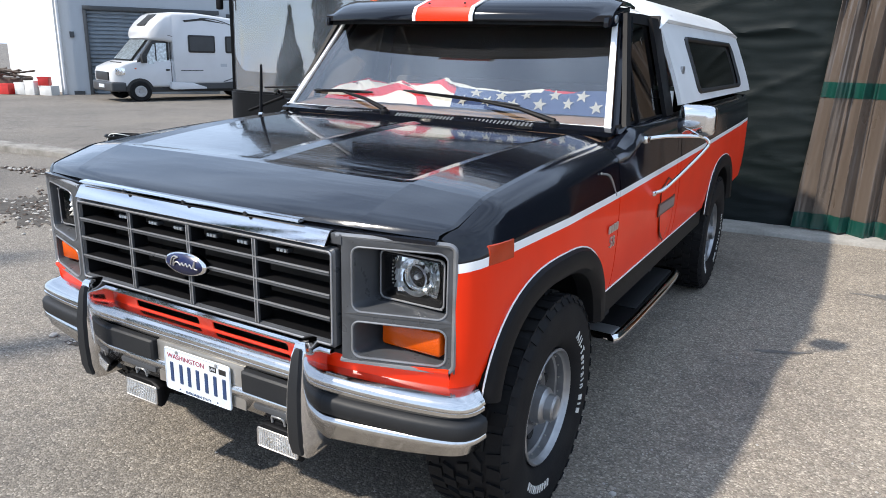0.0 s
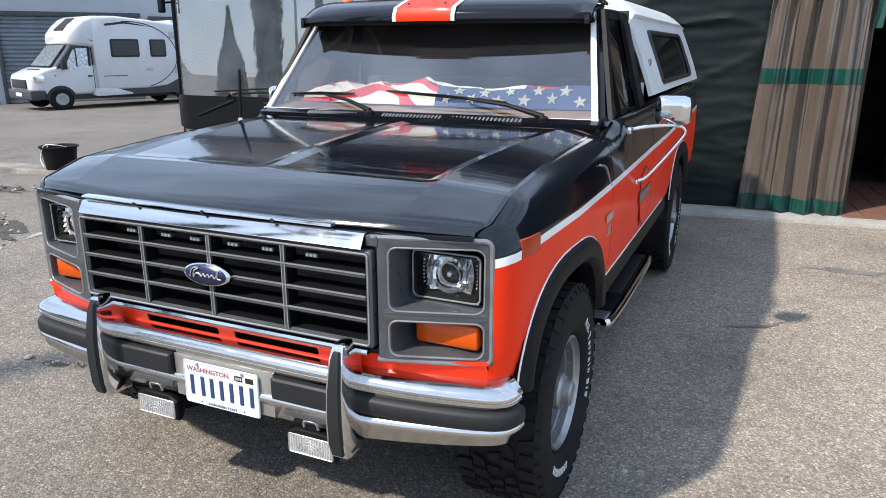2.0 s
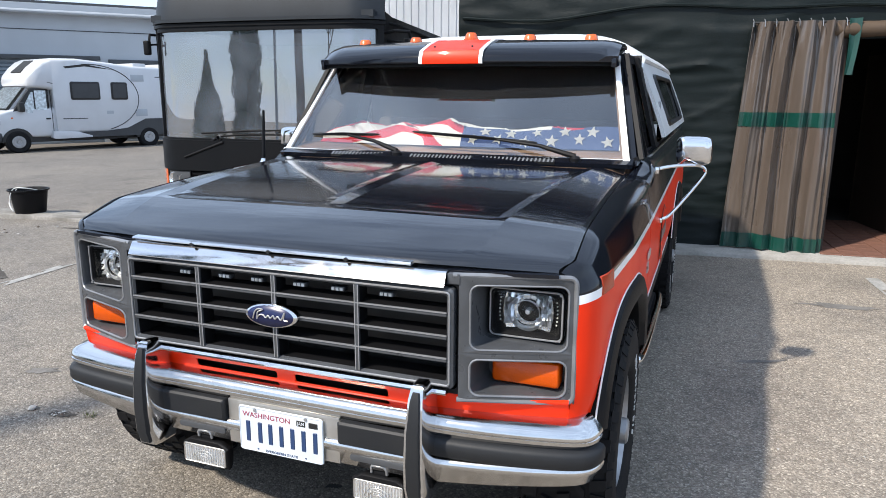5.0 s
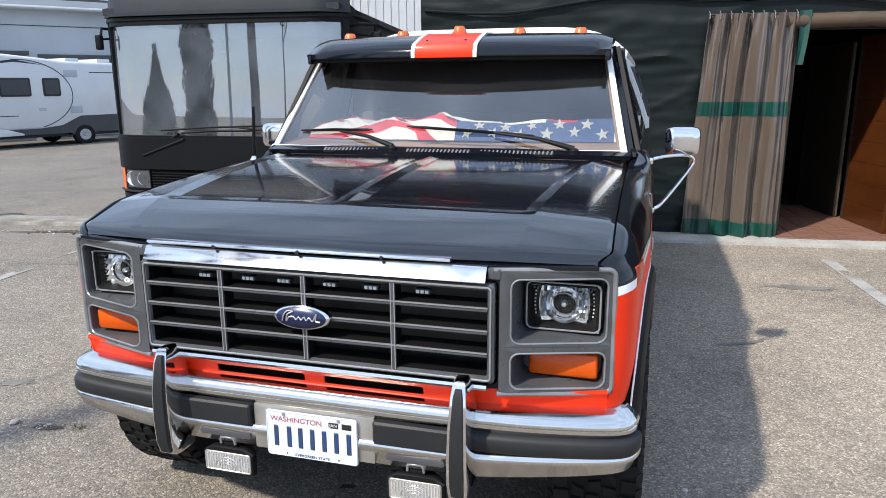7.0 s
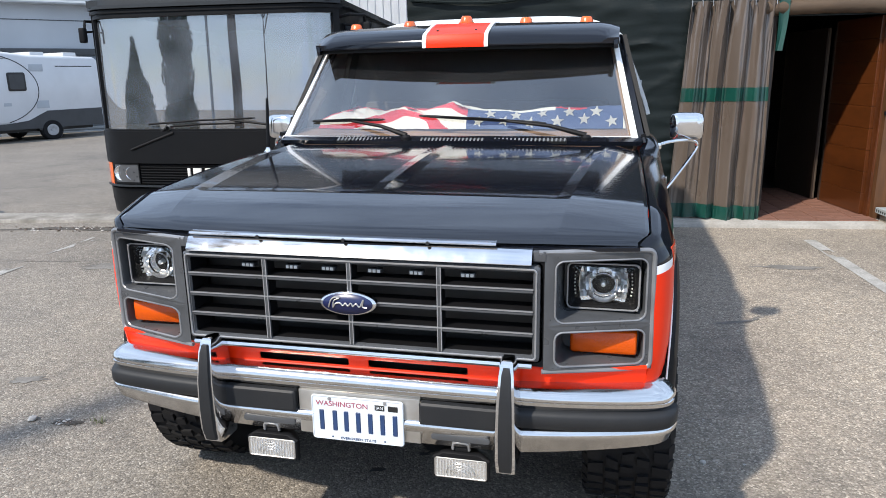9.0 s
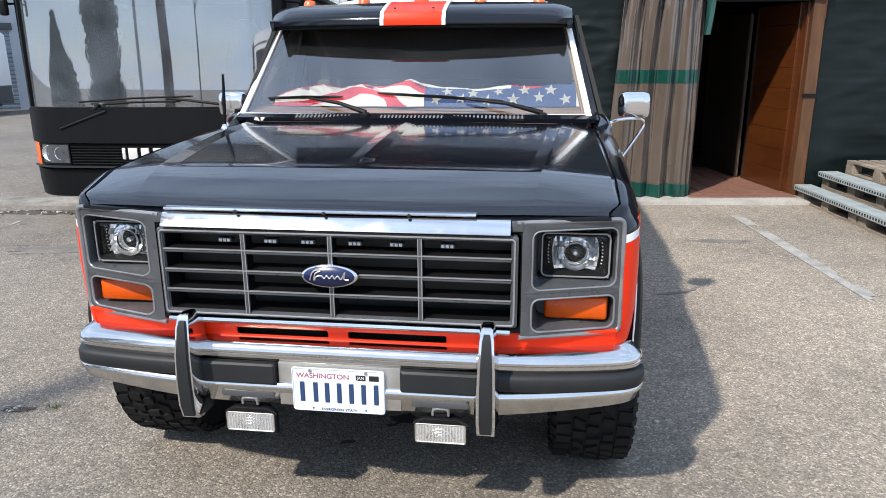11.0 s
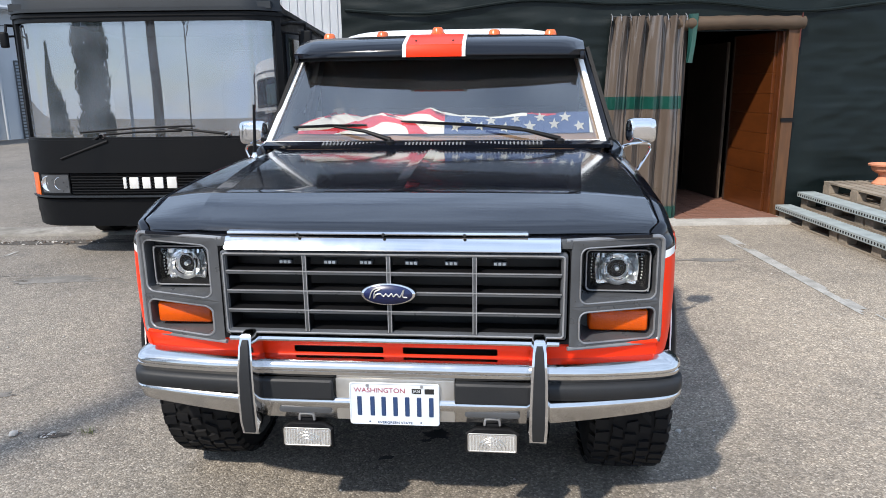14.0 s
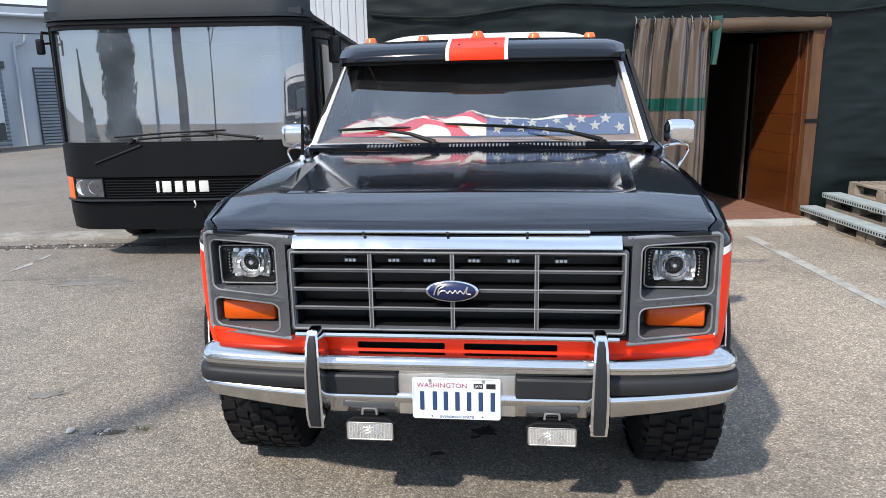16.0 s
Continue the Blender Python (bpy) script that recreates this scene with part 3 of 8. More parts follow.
def rubble(cx_, cy_, long_, wide_, turn, count, seed, big):
    """Crumbled asphalt and earth: a ragged dark patch with broken bits lying on it."""
    patch("earth_patch", cx_, cy_, long_, wide_, EARTH, "dark ragged patch where the asphalt has broken up", seed * 1.3, 0.004, turn)
    rnd = random.Random(seed)
    bm = bmesh.new()
    for k in range(count):
        a, b = rnd.gauss(0, 0.42) * long_, rnd.gauss(0, 0.42) * wide_
        x, y = cx_ + a * math.cos(turn) - b * math.sin(turn), cy_ + a * math.sin(turn) + b * math.cos(turn)
        r = big * rnd.choice((0.35, 0.5, 0.5, 0.7, 1.0))
        z = ground_z(x, y) + r * 0.25
        t = rnd.uniform(0, 6)
        ring = [(x + r * rnd.uniform(0.6, 1.2) * math.cos(t + i * 1.047), y + r * rnd.uniform(0.6, 1.2) * math.sin(t + i * 1.047), z + r * rnd.uniform(-.2, .2)) for i in range(6)]
        add(bm, ring + [(x + r * 0.2, y, z + r * rnd.uniform(0.35, 0.7)), (x, y, z - r * 0.6)], [(i, (i + 1) % 6, 6) for i in range(6)] + [((i + 1) % 6, i, 7) for i in range(6)], rnd.choice((0, 0, 1)))
    return tagged(part("rubble", bm, [DEBRIS, PEBBLE], smooth=False), "loose broken asphalt and gravel on dark earth", "rubble", kind="stuff")


# first one: a darker ragged tone at the far left, bits strewn over it
rubble(-4.95, 2.32, 1.05, 0.36, -0.52, 260, 21, 0.026)
rubble(-7.05, 3.70, 1.0, 0.22, 0.12, 170, 22, 0.035)
rubble(-9.6, 3.65, 1.5, 0.20, 0.10, 150, 23, 0.035)
rubble(-4.6, 4.55, 1.6, 0.14, 0.10, 150, 24, 0.022)
rubble(-1.72, 0.63, 0.08, 0.035, 0.2, 30, 25, 0.012)


def stone(x, y, r, seed):
    bm = bmesh.new()
    bmesh.ops.create_icosphere(bm, subdivisions=2, radius=r)
    for v in bm.verts:
        v.co *= 1 + 0.35 * noise.noise(v.co * (1.2 / r) + Vector((seed, 0, 0)))
        v.co.z *= 0.6
    ob = part("stone", bm, PEBBLE, angle=50)
    ob.location = (x, y, ground_z(x, y) + r * 0.4)
    return tagged(ob, "small pale loose stone on the asphalt", "stone")


stone(-1.9, 0.62, 0.022, 1)
stone(1.16, 0.86, 0.013, 5)


def grass_tuft(x, y, n, h, seed):
    rnd = random.Random(seed)
    bm = bmesh.new()
    for k in range(n):
        a, l = rnd.uniform(0, 6.28), h * rnd.uniform(0.5, 1.0)
        bx, by = rnd.gauss(0, 0.02), rnd.gauss(0, 0.015)
        dx, dy = math.cos(a), math.sin(a)
        w = 0.0018
        rows = [(-dy * w * (1 - t), dx * w * (1 - t), t) for t in (0, 0.5, 0.98)]
        vs = []
        for ox, oy, t in rows:
            c = Vector((bx + dx * l * 0.6 * t * t, by + dy * l * 0.6 * t * t, l * t * (1 - 0.25 * t)))
            vs += [c + Vector((ox, oy, 0)), c - Vector((ox, oy, 0))]
        add(bm, vs, [(0, 1, 3, 2), (2, 3, 5, 4)])
    ob = part("grass_tuft", bm, GRASS)
    ob.location = (x, y, ground_z(x, y))
    return tagged(ob, "small dry grass tuft in an asphalt crack", "grass", kind="stuff")


grass_tuft(-1.56, 0.67, 26, 0.05, 1)
grass_tuft(-3.2, 5.1, 40, 0.09, 2)


# ---- netted wall with its doorway ----
def net_u(u, z):
    w = 0.028 * noise.noise(Vector((u * 0.9, z * 1.7, 2.0))) + 0.007 * noise.noise(Vector((u * 1.6 + z * 1.5, z * 5.5, 5.0))) + 0.007 * noise.noise(Vector((u * 2.2 - z * 0.8, z * 15.0, 9.0)))
    w -= 0.016 * (1 - abs(noise.noise(Vector((u * 0.8 + z * 0.5, z * 2.1 - u * 0.5, 3.0))))) ** 9 + 0.012 * (1 - abs(noise.noise(Vector((u * 1.7 - z * 0.9, z * 2.9 + u * 0.7, 8.0))))) ** 10
    if 1.95 < u < 3.75 and z < 2.5:
        w *= 0.3
    return yard(u, w - 0.02, z)


wall = thing("wall_north", "timber-framed wall hung with dark green shade netting", "wall", kind="structure")
us = lin(-1.45, 2.28, 70) + lin(2.32, 3.46, 16) + lin(3.5, 9.0, 80)
zs = lin(0.02, 2.08, 90) + lin(2.14, 3.9, 60)
part("net", sheet(net_u, us, zs, 0.006, keep=lambda u, z: not (2.27 < u < 3.49 and z < 2.11)), NET, wall, "dark green woven shade netting, creased")
back = bmesh.new()
for a, b, c, d in ((-1.45, 2.27, 0.0, 3.9), (3.49, 9.0, 0.0, 3.9), (2.27, 3.49, 2.12, 3.9)):
    v = [yard(a, 0.05, c), yard(b, 0.05, c), yard(b, 0.05, d), yard(a, 0.05, d), yard(a, 0.2, c), yard(b, 0.2, c), yard(b, 0.2, d), yard(a, 0.2, d)]
    add(back, v, [(0, 1, 2, 3), (7, 6, 5, 4), (0, 4, 5, 1), (1, 5, 6, 2), (2, 6, 7, 3), (3, 7, 4, 0)])
part("backing", back, DARK_WOOD, wall, "dark timber boards behind the netting")
part("net_hem", tube(smooth_path([yard(u, -0.06, 2.36 + 0.05 * math.sin(u * 1.3) + 0.03 * math.sin(u * 3.1)) for u in lin(-1.4, 9, 22)], 3), 0.016, 6), NET, wall, "rolled netting fold")

# inside of the doorway; dark surfaces put its dimness into the colour
room = thing("hallway", "hallway behind the open door, its dimness put into the colour", "hallway", kind="structure")
rb = bmesh.new()
def slab(bm, a, b, c, d, e, f):
    v = [yard(u, w, z) for z in (e, f) for w in (c, d) for u in (a, b)]
    add(bm, v, [(0, 2, 3, 1), (4, 5, 7, 6), (0, 1, 5, 4), (1, 3, 7, 5), (3, 2, 6, 7), (2, 0, 4, 6)])
    return bm
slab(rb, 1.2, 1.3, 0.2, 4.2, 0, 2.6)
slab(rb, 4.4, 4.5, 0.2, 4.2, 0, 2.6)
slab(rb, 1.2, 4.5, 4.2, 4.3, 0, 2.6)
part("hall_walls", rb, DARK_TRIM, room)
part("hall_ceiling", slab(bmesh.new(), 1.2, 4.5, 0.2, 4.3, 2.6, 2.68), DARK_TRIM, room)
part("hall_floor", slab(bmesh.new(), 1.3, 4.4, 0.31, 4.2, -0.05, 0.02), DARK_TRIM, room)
tile_me = None
for i in range(6):
    for j in range(11):
        u, v = 2.36 + 0.196 * i, -0.10 + 0.196 * j
        if tile_me is None:
            tile = part("floor_tile", box(-0.095, 0.095, -0.095, 0.095, -0.02, 0.0, 0.004, 1), BRICK_FLOOR, room)
            tile_me = tile.data
        else:
            tile = new("floor_tile", tile_me)
            tile.parent = room
        tile.matrix_world = yard_pose(u, v, 0.046 + 0.0015 * math.sin(i * 3.1 + j * 5.3))

frame_thing = thing("door_frame", "rough round-log lintel and pine posts round the open doorway", "door frame", kind="structure")
part("lintel", tube([yard(u, -0.05, 2.165 + 0.005 * math.sin(u * 5)) for u in lin(2.13, 3.575, 14)], [0.072 + 0.004 * math.sin(3 * k) for k in range(15)], 16), LOG, frame_thing, "weathered round log")
def post(u0, u1, v0, v1, z1):
    b = bmesh.new()
    slab(b, u0, u1, v0, v1, 0.035, z1)
    bmesh.ops.subdivide_edges(b, edges=list(b.edges), cuts=6)
    for v in b.verts:
        v.co.x += 0.008 * noise.noise(v.co * 2.2)
        v.co.y += 0.008 * noise.noise(v.co * 2.2 + Vector((9, 0, 0)))
    return b
part("door_post", post(3.42, 3.545, -0.06, 0.10, 2.19), POST_WOOD, frame_thing, "pale knotty pine post")
part("door_post", post(2.22, 2.31, -0.04, 0.12, 2.10), DARK_WOOD, frame_thing, "dark post behind the curtain")
part("door_stop", post(3.395, 3.42, 0.02, 0.12, 2.10), DOOR_WOOD, frame_thing)
part("strap", slab(bmesh.new(), 3.41, 3.555, -0.075, -0.055, 1.10, 1.14), BLACK_PLASTIC, frame_thing, "black band nailed round the post")
part("strap_wire", tube([yard(3.53, -0.10, 2.26), yard(3.53, -0.085, 2.12), yard(3.535, -0.075, 1.9)], 0.006, 6), EMBLEM, frame_thing, "rust-red cord")

door = thing("door_1", "varnished reddish-brown plank door standing open inwards", "door", kind="structure")
d0, d1 = (3.385, 0.13), (3.30, 1.06)
def along(p, q, s, z, off=0.0):
    dx, dy = q[0] - p[0], q[1] - p[1]
    n = math.hypot(dx, dy)
    return yard(p[0] + dx * s + dy / n * off, p[1] + dy * s - dx / n * off, z)
def leaf(p, q, s0, s1, z0, z1, t0, t1):
    v = [along(p, q, s, z, o) for z in (z0, z1) for o in (t0, t1) for s in (s0, s1)]
    b = add(bmesh.new(), v, [(0, 2, 3, 1), (4, 5, 7, 6), (0, 1, 5, 4), (1, 3, 7, 5), (3, 2, 6, 7), (2, 0, 4, 6)])
    bmesh.ops.bevel(b, geom=list(b.edges), offset=0.003, segments=1, affect="EDGES")
    return b
for k in range(9):
    part("plank", leaf(d0, d1, 0.0, 1.0, 0.05 + 0.226 * k, 0.05 + 0.226 * (k + 1) - 0.003, -0.02, 0.02), DOOR_WOOD, door)
part("stile", leaf(d0, d1, 0.955, 1.0, 0.05, 2.08, -0.024, 0.024), DARK_WOOD, door)
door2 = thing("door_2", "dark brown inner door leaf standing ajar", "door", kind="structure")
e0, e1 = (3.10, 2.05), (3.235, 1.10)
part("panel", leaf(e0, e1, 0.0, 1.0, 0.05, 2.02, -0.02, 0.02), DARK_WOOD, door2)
part("edge", leaf(e0, e1, 0.997, 1.003, 0.05, 2.02, -0.021, 0.0), WORN_EDGE, door2, "worn pale edge")
part("edge", leaf(e0, e1, -0.003, 0.010, 0.05, 2.02, 0.006, 0.022), WORN_EDGE, door2, "worn pale edge")

# vinyl curtain beside the doorway
def curtain():
    c = thing("strip_curtain", "brown translucent vinyl curtain with green bands, gathered aside", "curtain", yard_pose(1.86, -0.13))
    def fold(u, z):
        t = (u + 0.5)
        top = max(0.0, (z - 1.9) / 0.35)
        spread = 0.86 + 0.16 * (1 - min(1.0, z / 2.3))
        shift = -0.06 * (1 - z / 2.25)
        a = 0.035 * math.sin(t * 2 * math.pi * 4.3 + 0.9 * math.sin(z * 1.1) + 1.5 * noise.noise(Vector((t * 3, z * 0.5, 1.0))))
        a += 0.050 * noise.noise(Vector((t * 9.0, z * 0.35, 4.0))) + 0.020 * noise.noise(Vector((t * 24.0, z * 0.6, 8.0))) + 0.03 * top * math.sin(t * 2 * math.pi * 9.0)
        ridge = abs(math.sin(t * math.pi * 7.3 + 0.5 * math.sin(z * 1.4) + 2.0 * noise.noise(Vector((t * 2.5, z * 0.4, 12.0)))))
        a -= 0.045 * (1 - ridge) ** 2 * (0.6 + 0.6 * noise.noise(Vector((t * 4.0, z * 0.7, 3.0))) + 0.4 * top)
        a += 0.010 * noise.noise(Vector((t * 12.0, z * 4.0, 6.0)))
        return Vector((u * 0.92 * spread + shift, a + 0.02 * math.sin(z * 3 + t * 9), z))
    us = lin(-0.5, 0.5, 170)
    def cloth(z0, z1, n, off=0.0, thick=0.004):
        return sheet(lambda u, z: fold(u, z) + Vector((0, off, 0)), us, lin(z0, z1, n), thick)
    part("sheet", cloth(0.05, 2.24, 40), CURTAIN, c, "brown vinyl sheet in folds")
    part("band", cloth(1.26, 1.395, 4, -0.007, 0.003), CURTAIN_GREEN, c, "green band")
    def hem(u, z):
        p = fold(u, z)
        if u > 0.0:
            p.z -= 0.025
            p.y -= 0.02
        return p + Vector((0, -0.007, 0))
    part("hem", sheet(hem, us, lin(0.052, 0.20, 4), 0.003), CURTAIN_GREEN, c, "green hem")
    part("edge_strip", sheet(lambda u, z: Vector((0.425 + u + 0.02 * math.sin(z * 4) - 0.09 * (2.25 - z) * (u > 0.05), 0.02 + 0.02 * math.sin(u * 40), z)), lin(0.0, 0.10, 8), lin(1.75, 2.26, 12), 0.004), CURTAIN_GREEN, c, "green edge")
    part("curtain_rod", tube([(-0.40, 0.05, 2.235), (0.45, 0.05, 2.235)], 0.010, 8), DARK_STEEL, c)
    for k in range(9):
        part("hook", tube([(-0.4 + 0.1 * k, 0.03, 2.265), (-0.4 + 0.1 * k, -0.02, 2.24), (-0.4 + 0.1 * k, -0.03, 2.19)], 0.004, 6), GREY_EDGE, c)
curtain()

# pallet steps
def pallet(u, v, z, name="pallet", turn=90.0, long=1.2, wide=0.8):
    p = thing(name, "weathered wooden pallet used as a step by the wall", "pallet", yard_pose(u, v, z, turn), group="pallet steps")
    for k in range(3):
        y = -wide / 2 + 0.05 + k * (wide - 0.1) / 2
        part("runner", box(-long / 2, long / 2, y - 0.05, y + 0.05, 0.0, 0.02, 0.002, 1), PALLET, p)
        for j in range(3):
            x = -long / 2 + 0.07 + j * (long - 0.14) / 2
            part("block", box(x - 0.07, x + 0.07, y - 0.05, y + 0.05, 0.02, 0.10, 0.004, 1), PALLET, p)
    for j in range(3):
        x = -long / 2 + 0.07 + j * (long - 0.14) / 2
        part("cross_board", box(x - 0.06, x + 0.06, -wide / 2, wide / 2, 0.10, 0.122, 0.002, 1), PALLET, p)
    for k in range(7):
        y = -wide / 2 + 0.05 + k * (wide - 0.1) / 6
        part("board", box(-long / 2, long / 2, y - 0.045, y + 0.045, 0.122, 0.144, 0.002, 1), PALLET, p)
    return p
for u, v, z in ((3.86, -0.74, 0.0), (3.86, -1.97, 0.0), (4.11, -0.72, 0.146), (4.11, -1.95, 0.146), (4.34, -0.73, 0.292), (4.34, -1.96, 0.292)):
    pallet(u, v, z)
def tread(u0, u1, v0, v1, z):
    t = thing("step_tread", "grey perforated metal step plank laid on the pallets", "step", yard_pose((u0 + u1) / 2, (v0 + v1) / 2, z), group="pallet steps")
    w, l = (u1 - u0) / 2, (v1 - v0) / 2
    b = box(-w, w, -l, l, 0.018, 0.024)
    box(-w, -w + 0.004, -l, l, -0.03, 0.018, bm=b)
    box(w - 0.004, w, -l, l, 0.0, 0.018, bm=b)
    part("plate", b, GREY_TREAD, t, smooth=False)
    n = int(l * 2 / 0.045)
    holes = bmesh.new()
    for i in range(n):
        y = -l + 0.03 + i * (2 * l - 0.06) / (n - 1)
        box(-w - 0.001, -w + 0.001, y - 0.011, y + 0.011, -0.018, 0.006, bm=holes)
    tagged(part("perforation", holes, SHADE_BLACK, t, smooth=False), kind="stuff")
tread(3.42, 3.60, -2.3, -0.12, 0.146)
tread(3.66, 3.86, -2.3, -0.12, 0.292)

def flower_pot(u, v, z):
    p = thing("flower_pot", "empty terracotta flower pot with a flared rim on a pallet", "flower pot", yard_pose(u, v, z) @ Matrix.Scale(0.82, 4))
    part("pot", lathe([(0.0, 0.0), (0.0, 0.125), (0.015, 0.125), (0.05, 0.085), (0.10, 0.055), (0.135, 0.058), (0.15, 0.09), (0.18, 0.135), (0.22, 0.15), (0.235, 0.15), (0.245, 0.185), (0.265, 0.19), (0.272, 0.17), (0.24, 0.13), (0.20, 0.10), (0.19, 0.0)], 36, "z"), TERRACOTTA, p)
flower_pot(4.42, -0.42, 0.436)


# ---- bus: a black coach front beside the truck ----
def coach():
    b = thing("coach", "matt black converted coach with a large curved windscreen", "bus", pose(-2.89, 4.02, 0, 0, 0, 4.6))
    W = 1.2
    def bow(x):
        return 0.06 * (abs(x) / W) ** 2 + 0.16 * max(0.0, (abs(x) - 0.92) / 0.28) ** 2
    xs_ = lin(-W, -0.92, 6) + lin(-0.85, 0.85, 16) + lin(0.92, W, 6)
    def band(name, z0, z1, mat, label="", out=0.0, n=3, lean=0.0, th=0.03):
        return part(name, sheet(lambda x, z: Vector((x, bow(x) - out + lean * (z - 1.1), z)), xs_, lin(z0, z1, n), -th), mat, b, label)
    band("front_bumper", 0.30, 0.555, BUS_BLACK, "black moulded bumper", 0.05, 4, -0.12)
    band("lower_panel", 0.80, 1.10, BUS_BLACK, "black front panel")
    band("panel_lip", 0.575, 0.59, BUS_GREY, "thin grey lip", 0.02)
    band("grille_back", 0.58, 0.80, SHADE_BLACK, "", -0.03)
    for k in range(8):
        z = 0.60 + 0.0255 * k
        part("grille_slat", sheet(lambda x, q: Vector((x, bow(x) + 0.005 - (0.01 if q > z else 0), q)), lin(-0.76, 0.76, 20), [z, z + 0.014], -0.012), BUS_BLACK, b)
    for s in (-1, 1):
        x0, x1 = (s * 0.78, s * 1.06)
        lamp = part("headlamp", sheet(lambda x, z: Vector((x, bow(x) + 0.004, z)), lin(min(x0, x1), max(x0, x1), 8), lin(0.615, 0.785, 4), -0.02), GREY_PLASTIC, b, "clear rectangular headlamp with two round bowls")
        pane("headlamp_glass", sheet(lambda x, z: Vector((x, bow(x) - 0.006, z)), lin(min(x0, x1), max(x0, x1), 8), lin(0.61, 0.79, 4)), CLEAR, lamp, "", (0, -1, 0))
        for q, r in ((0.085, 0.062), (0.20, 0.074)):
            part("bulb_bowl", lathe([(-0.014, r), (-0.016, r * 0.96), (-0.006, r * 0.8), (0.0, r * 0.4), (-0.012, r * 0.3), (-0.012, 0.0)], 24, "y", (x0 + s * q, bow(x0 + s * q), 0.70)), REFLECTOR, lamp)
        part("lamp_bezel", sheet(lambda x, z: Vector((x, bow(x) - 0.002, z)), [min(x0, x1) - 0.02] + lin(min(x0, x1), max(x0, x1), 8) + [max(x0, x1) + 0.01], [0.60, 0.615, 0.785, 0.80], -0.02,
             keep=lambda x, z: not (min(x0, x1) < x < max(x0, x1) and 0.615 < z < 0.785)), BUS_BLACK, b)
        part("indicator", sheet(lambda x, z: Vector((x, bow(x) - 0.008, z)), lin(min(s * 1.085, s * 1.19), max(s * 1.085, s * 1.19), 8), lin(0.57, 0.80, 4), -0.02), AMBER_LAMP, b, "orange corner indicator")
    # maker's name as plain blocks
    for k, (x, w) in enumerate(((-0.250, 0.030), (-0.165, 0.085), (-0.050, 0.075), (0.065, 0.080), (0.185, 0.090))):
        part("badge_block", box(x - w / 2, x + w / 2, bow(x) - 0.022, bow(x) + 0.0, 0.652, 0.756, 0.006, 2), CRATE_WHITE, b, "plain white badge block")
    part("tow_hook", tube([(0.1, 0.0, 0.58), (0.1, -0.06, 0.57), (0.115, -0.075, 0.54), (0.10, -0.07, 0.51)], 0.008, 8), GREY_CHROME, b)
    # windscreen
    def screen(x, z):
        return Vector((x, bow(x) + 0.02 + 0.02 * (z - 1.1), z))
    pane("windscreen", sheet(lambda x, z: screen(x * 0.975, z), xs_, lin(1.115, 2.14, 8)), BUS_GLASS, b, "large curved glass windscreen", (0, -1, 0))
    def surround(x, z):
        return screen(x, z) + Vector((0, -0.006, 0))
    part("windscreen_seal", sheet(surround, [-W, -W * 0.965] + lin(-1.1, 1.1, 24) + [W * 0.965, W], [1.085, 1.12] + lin(1.2, 2.05, 6) + [2.13, 2.17], -0.025, keep=lambda x, z: not (abs(x) < W * 0.965 and 1.12 < z < 2.13)), BUS_BLACK, b, "black rubber seal")
    for k, (z, o) in enumerate(((2.17, 0.0), (2.21, 0.02))):
        part("gutter_rail", sheet(lambda x, q: Vector((x * 1.01, bow(x) + 0.04 - o, q)), xs_, [z, z + 0.03], -0.04), BUS_GREY if k else BUS_BLACK, b)
    part("header_panel", sheet(lambda x, z: Vector((x, bow(x) + 0.05 + 0.45 * max(0, z - 2.3) ** 1.3, z)), xs_, lin(2.24, 2.9, 6), -0.03), BUS_GREY, b, "dark grey header panel")
    for s in (-1, 1):
        side = prism([(0.235, 0.42), (5.2, 0.42), (5.2, 2.10), (0.5, 2.26), (0.235, 2.31)], "x", s * W - 0.03, s * W)
        part("side_wall", side, BUS_BLACK, b, smooth=False)
        part("door_frame", box(s * W - 0.01 + s * 0.012, s * W + 0.01 + s * 0.012, 0.45, 1.25, 0.55, 2.05, 0.008), BUS_GREY, b, "cab door")
        win = part("side_window", box(s * W - 0.004 + s * 0.026, s * W + 0.004 + s * 0.026, 0.5, 1.2, 1.2, 2.0, 0.003), TINTED, b, "tinted side window")
        e = 0.20 if s > 0 else 0.06
        arm = part("mirror_arm", tube([(s * W, 0.30, 2.10), (s * (W + e * 0.5), 0.30, 2.12), (s * (W + e), 0.42 if s > 0 else 0.18, 2.12), (s * (W + e), 0.44 if s > 0 else 0.16, 2.05)], 0.014, 8), BUS_BLACK, b)
        part("mirror_head", box(s * (W + e) - (0.06 if s > 0 else 0.032), s * (W + e) + (0.06 if s > 0 else 0.032), 0.40 if s > 0 else 0.10, 0.48 if s > 0 else 0.16, 1.81 if s > 0 else 1.92, 2.06, 0.02, 3), BUS_BLACK, arm, "black mirror housing")
        part("mirror_brace", tube([(s * W, 0.36, 2.04), (s * (W + e), 0.42 if s > 0 else 0.16, 2.02)], 0.010, 8), BUS_BLACK, arm)
    part("roof", prism([(0.10, 2.23), (0.10, 2.29), (0.5, 2.25), (5.2, 2.09), (5.2, 2.03)], "x", -W + 0.03, W - 0.03), BUS_GREY, b, smooth=False)
    part("header_box", prism([(0.10, 2.24), (0.36, 2.88), (0.7, 2.88), (1.6, 2.26)], "x", -0.72, 0.72, 0.02), BUS_GREY, b, "dark grey box behind the header")
    part("luggage_rail", tube([(W - 0.02, 0.4, 2.20), (W + 0.03, 0.5, 2.19), (W + 0.03, 4.9, 2.05)], 0.015, 8), BUS_BLACK, b)
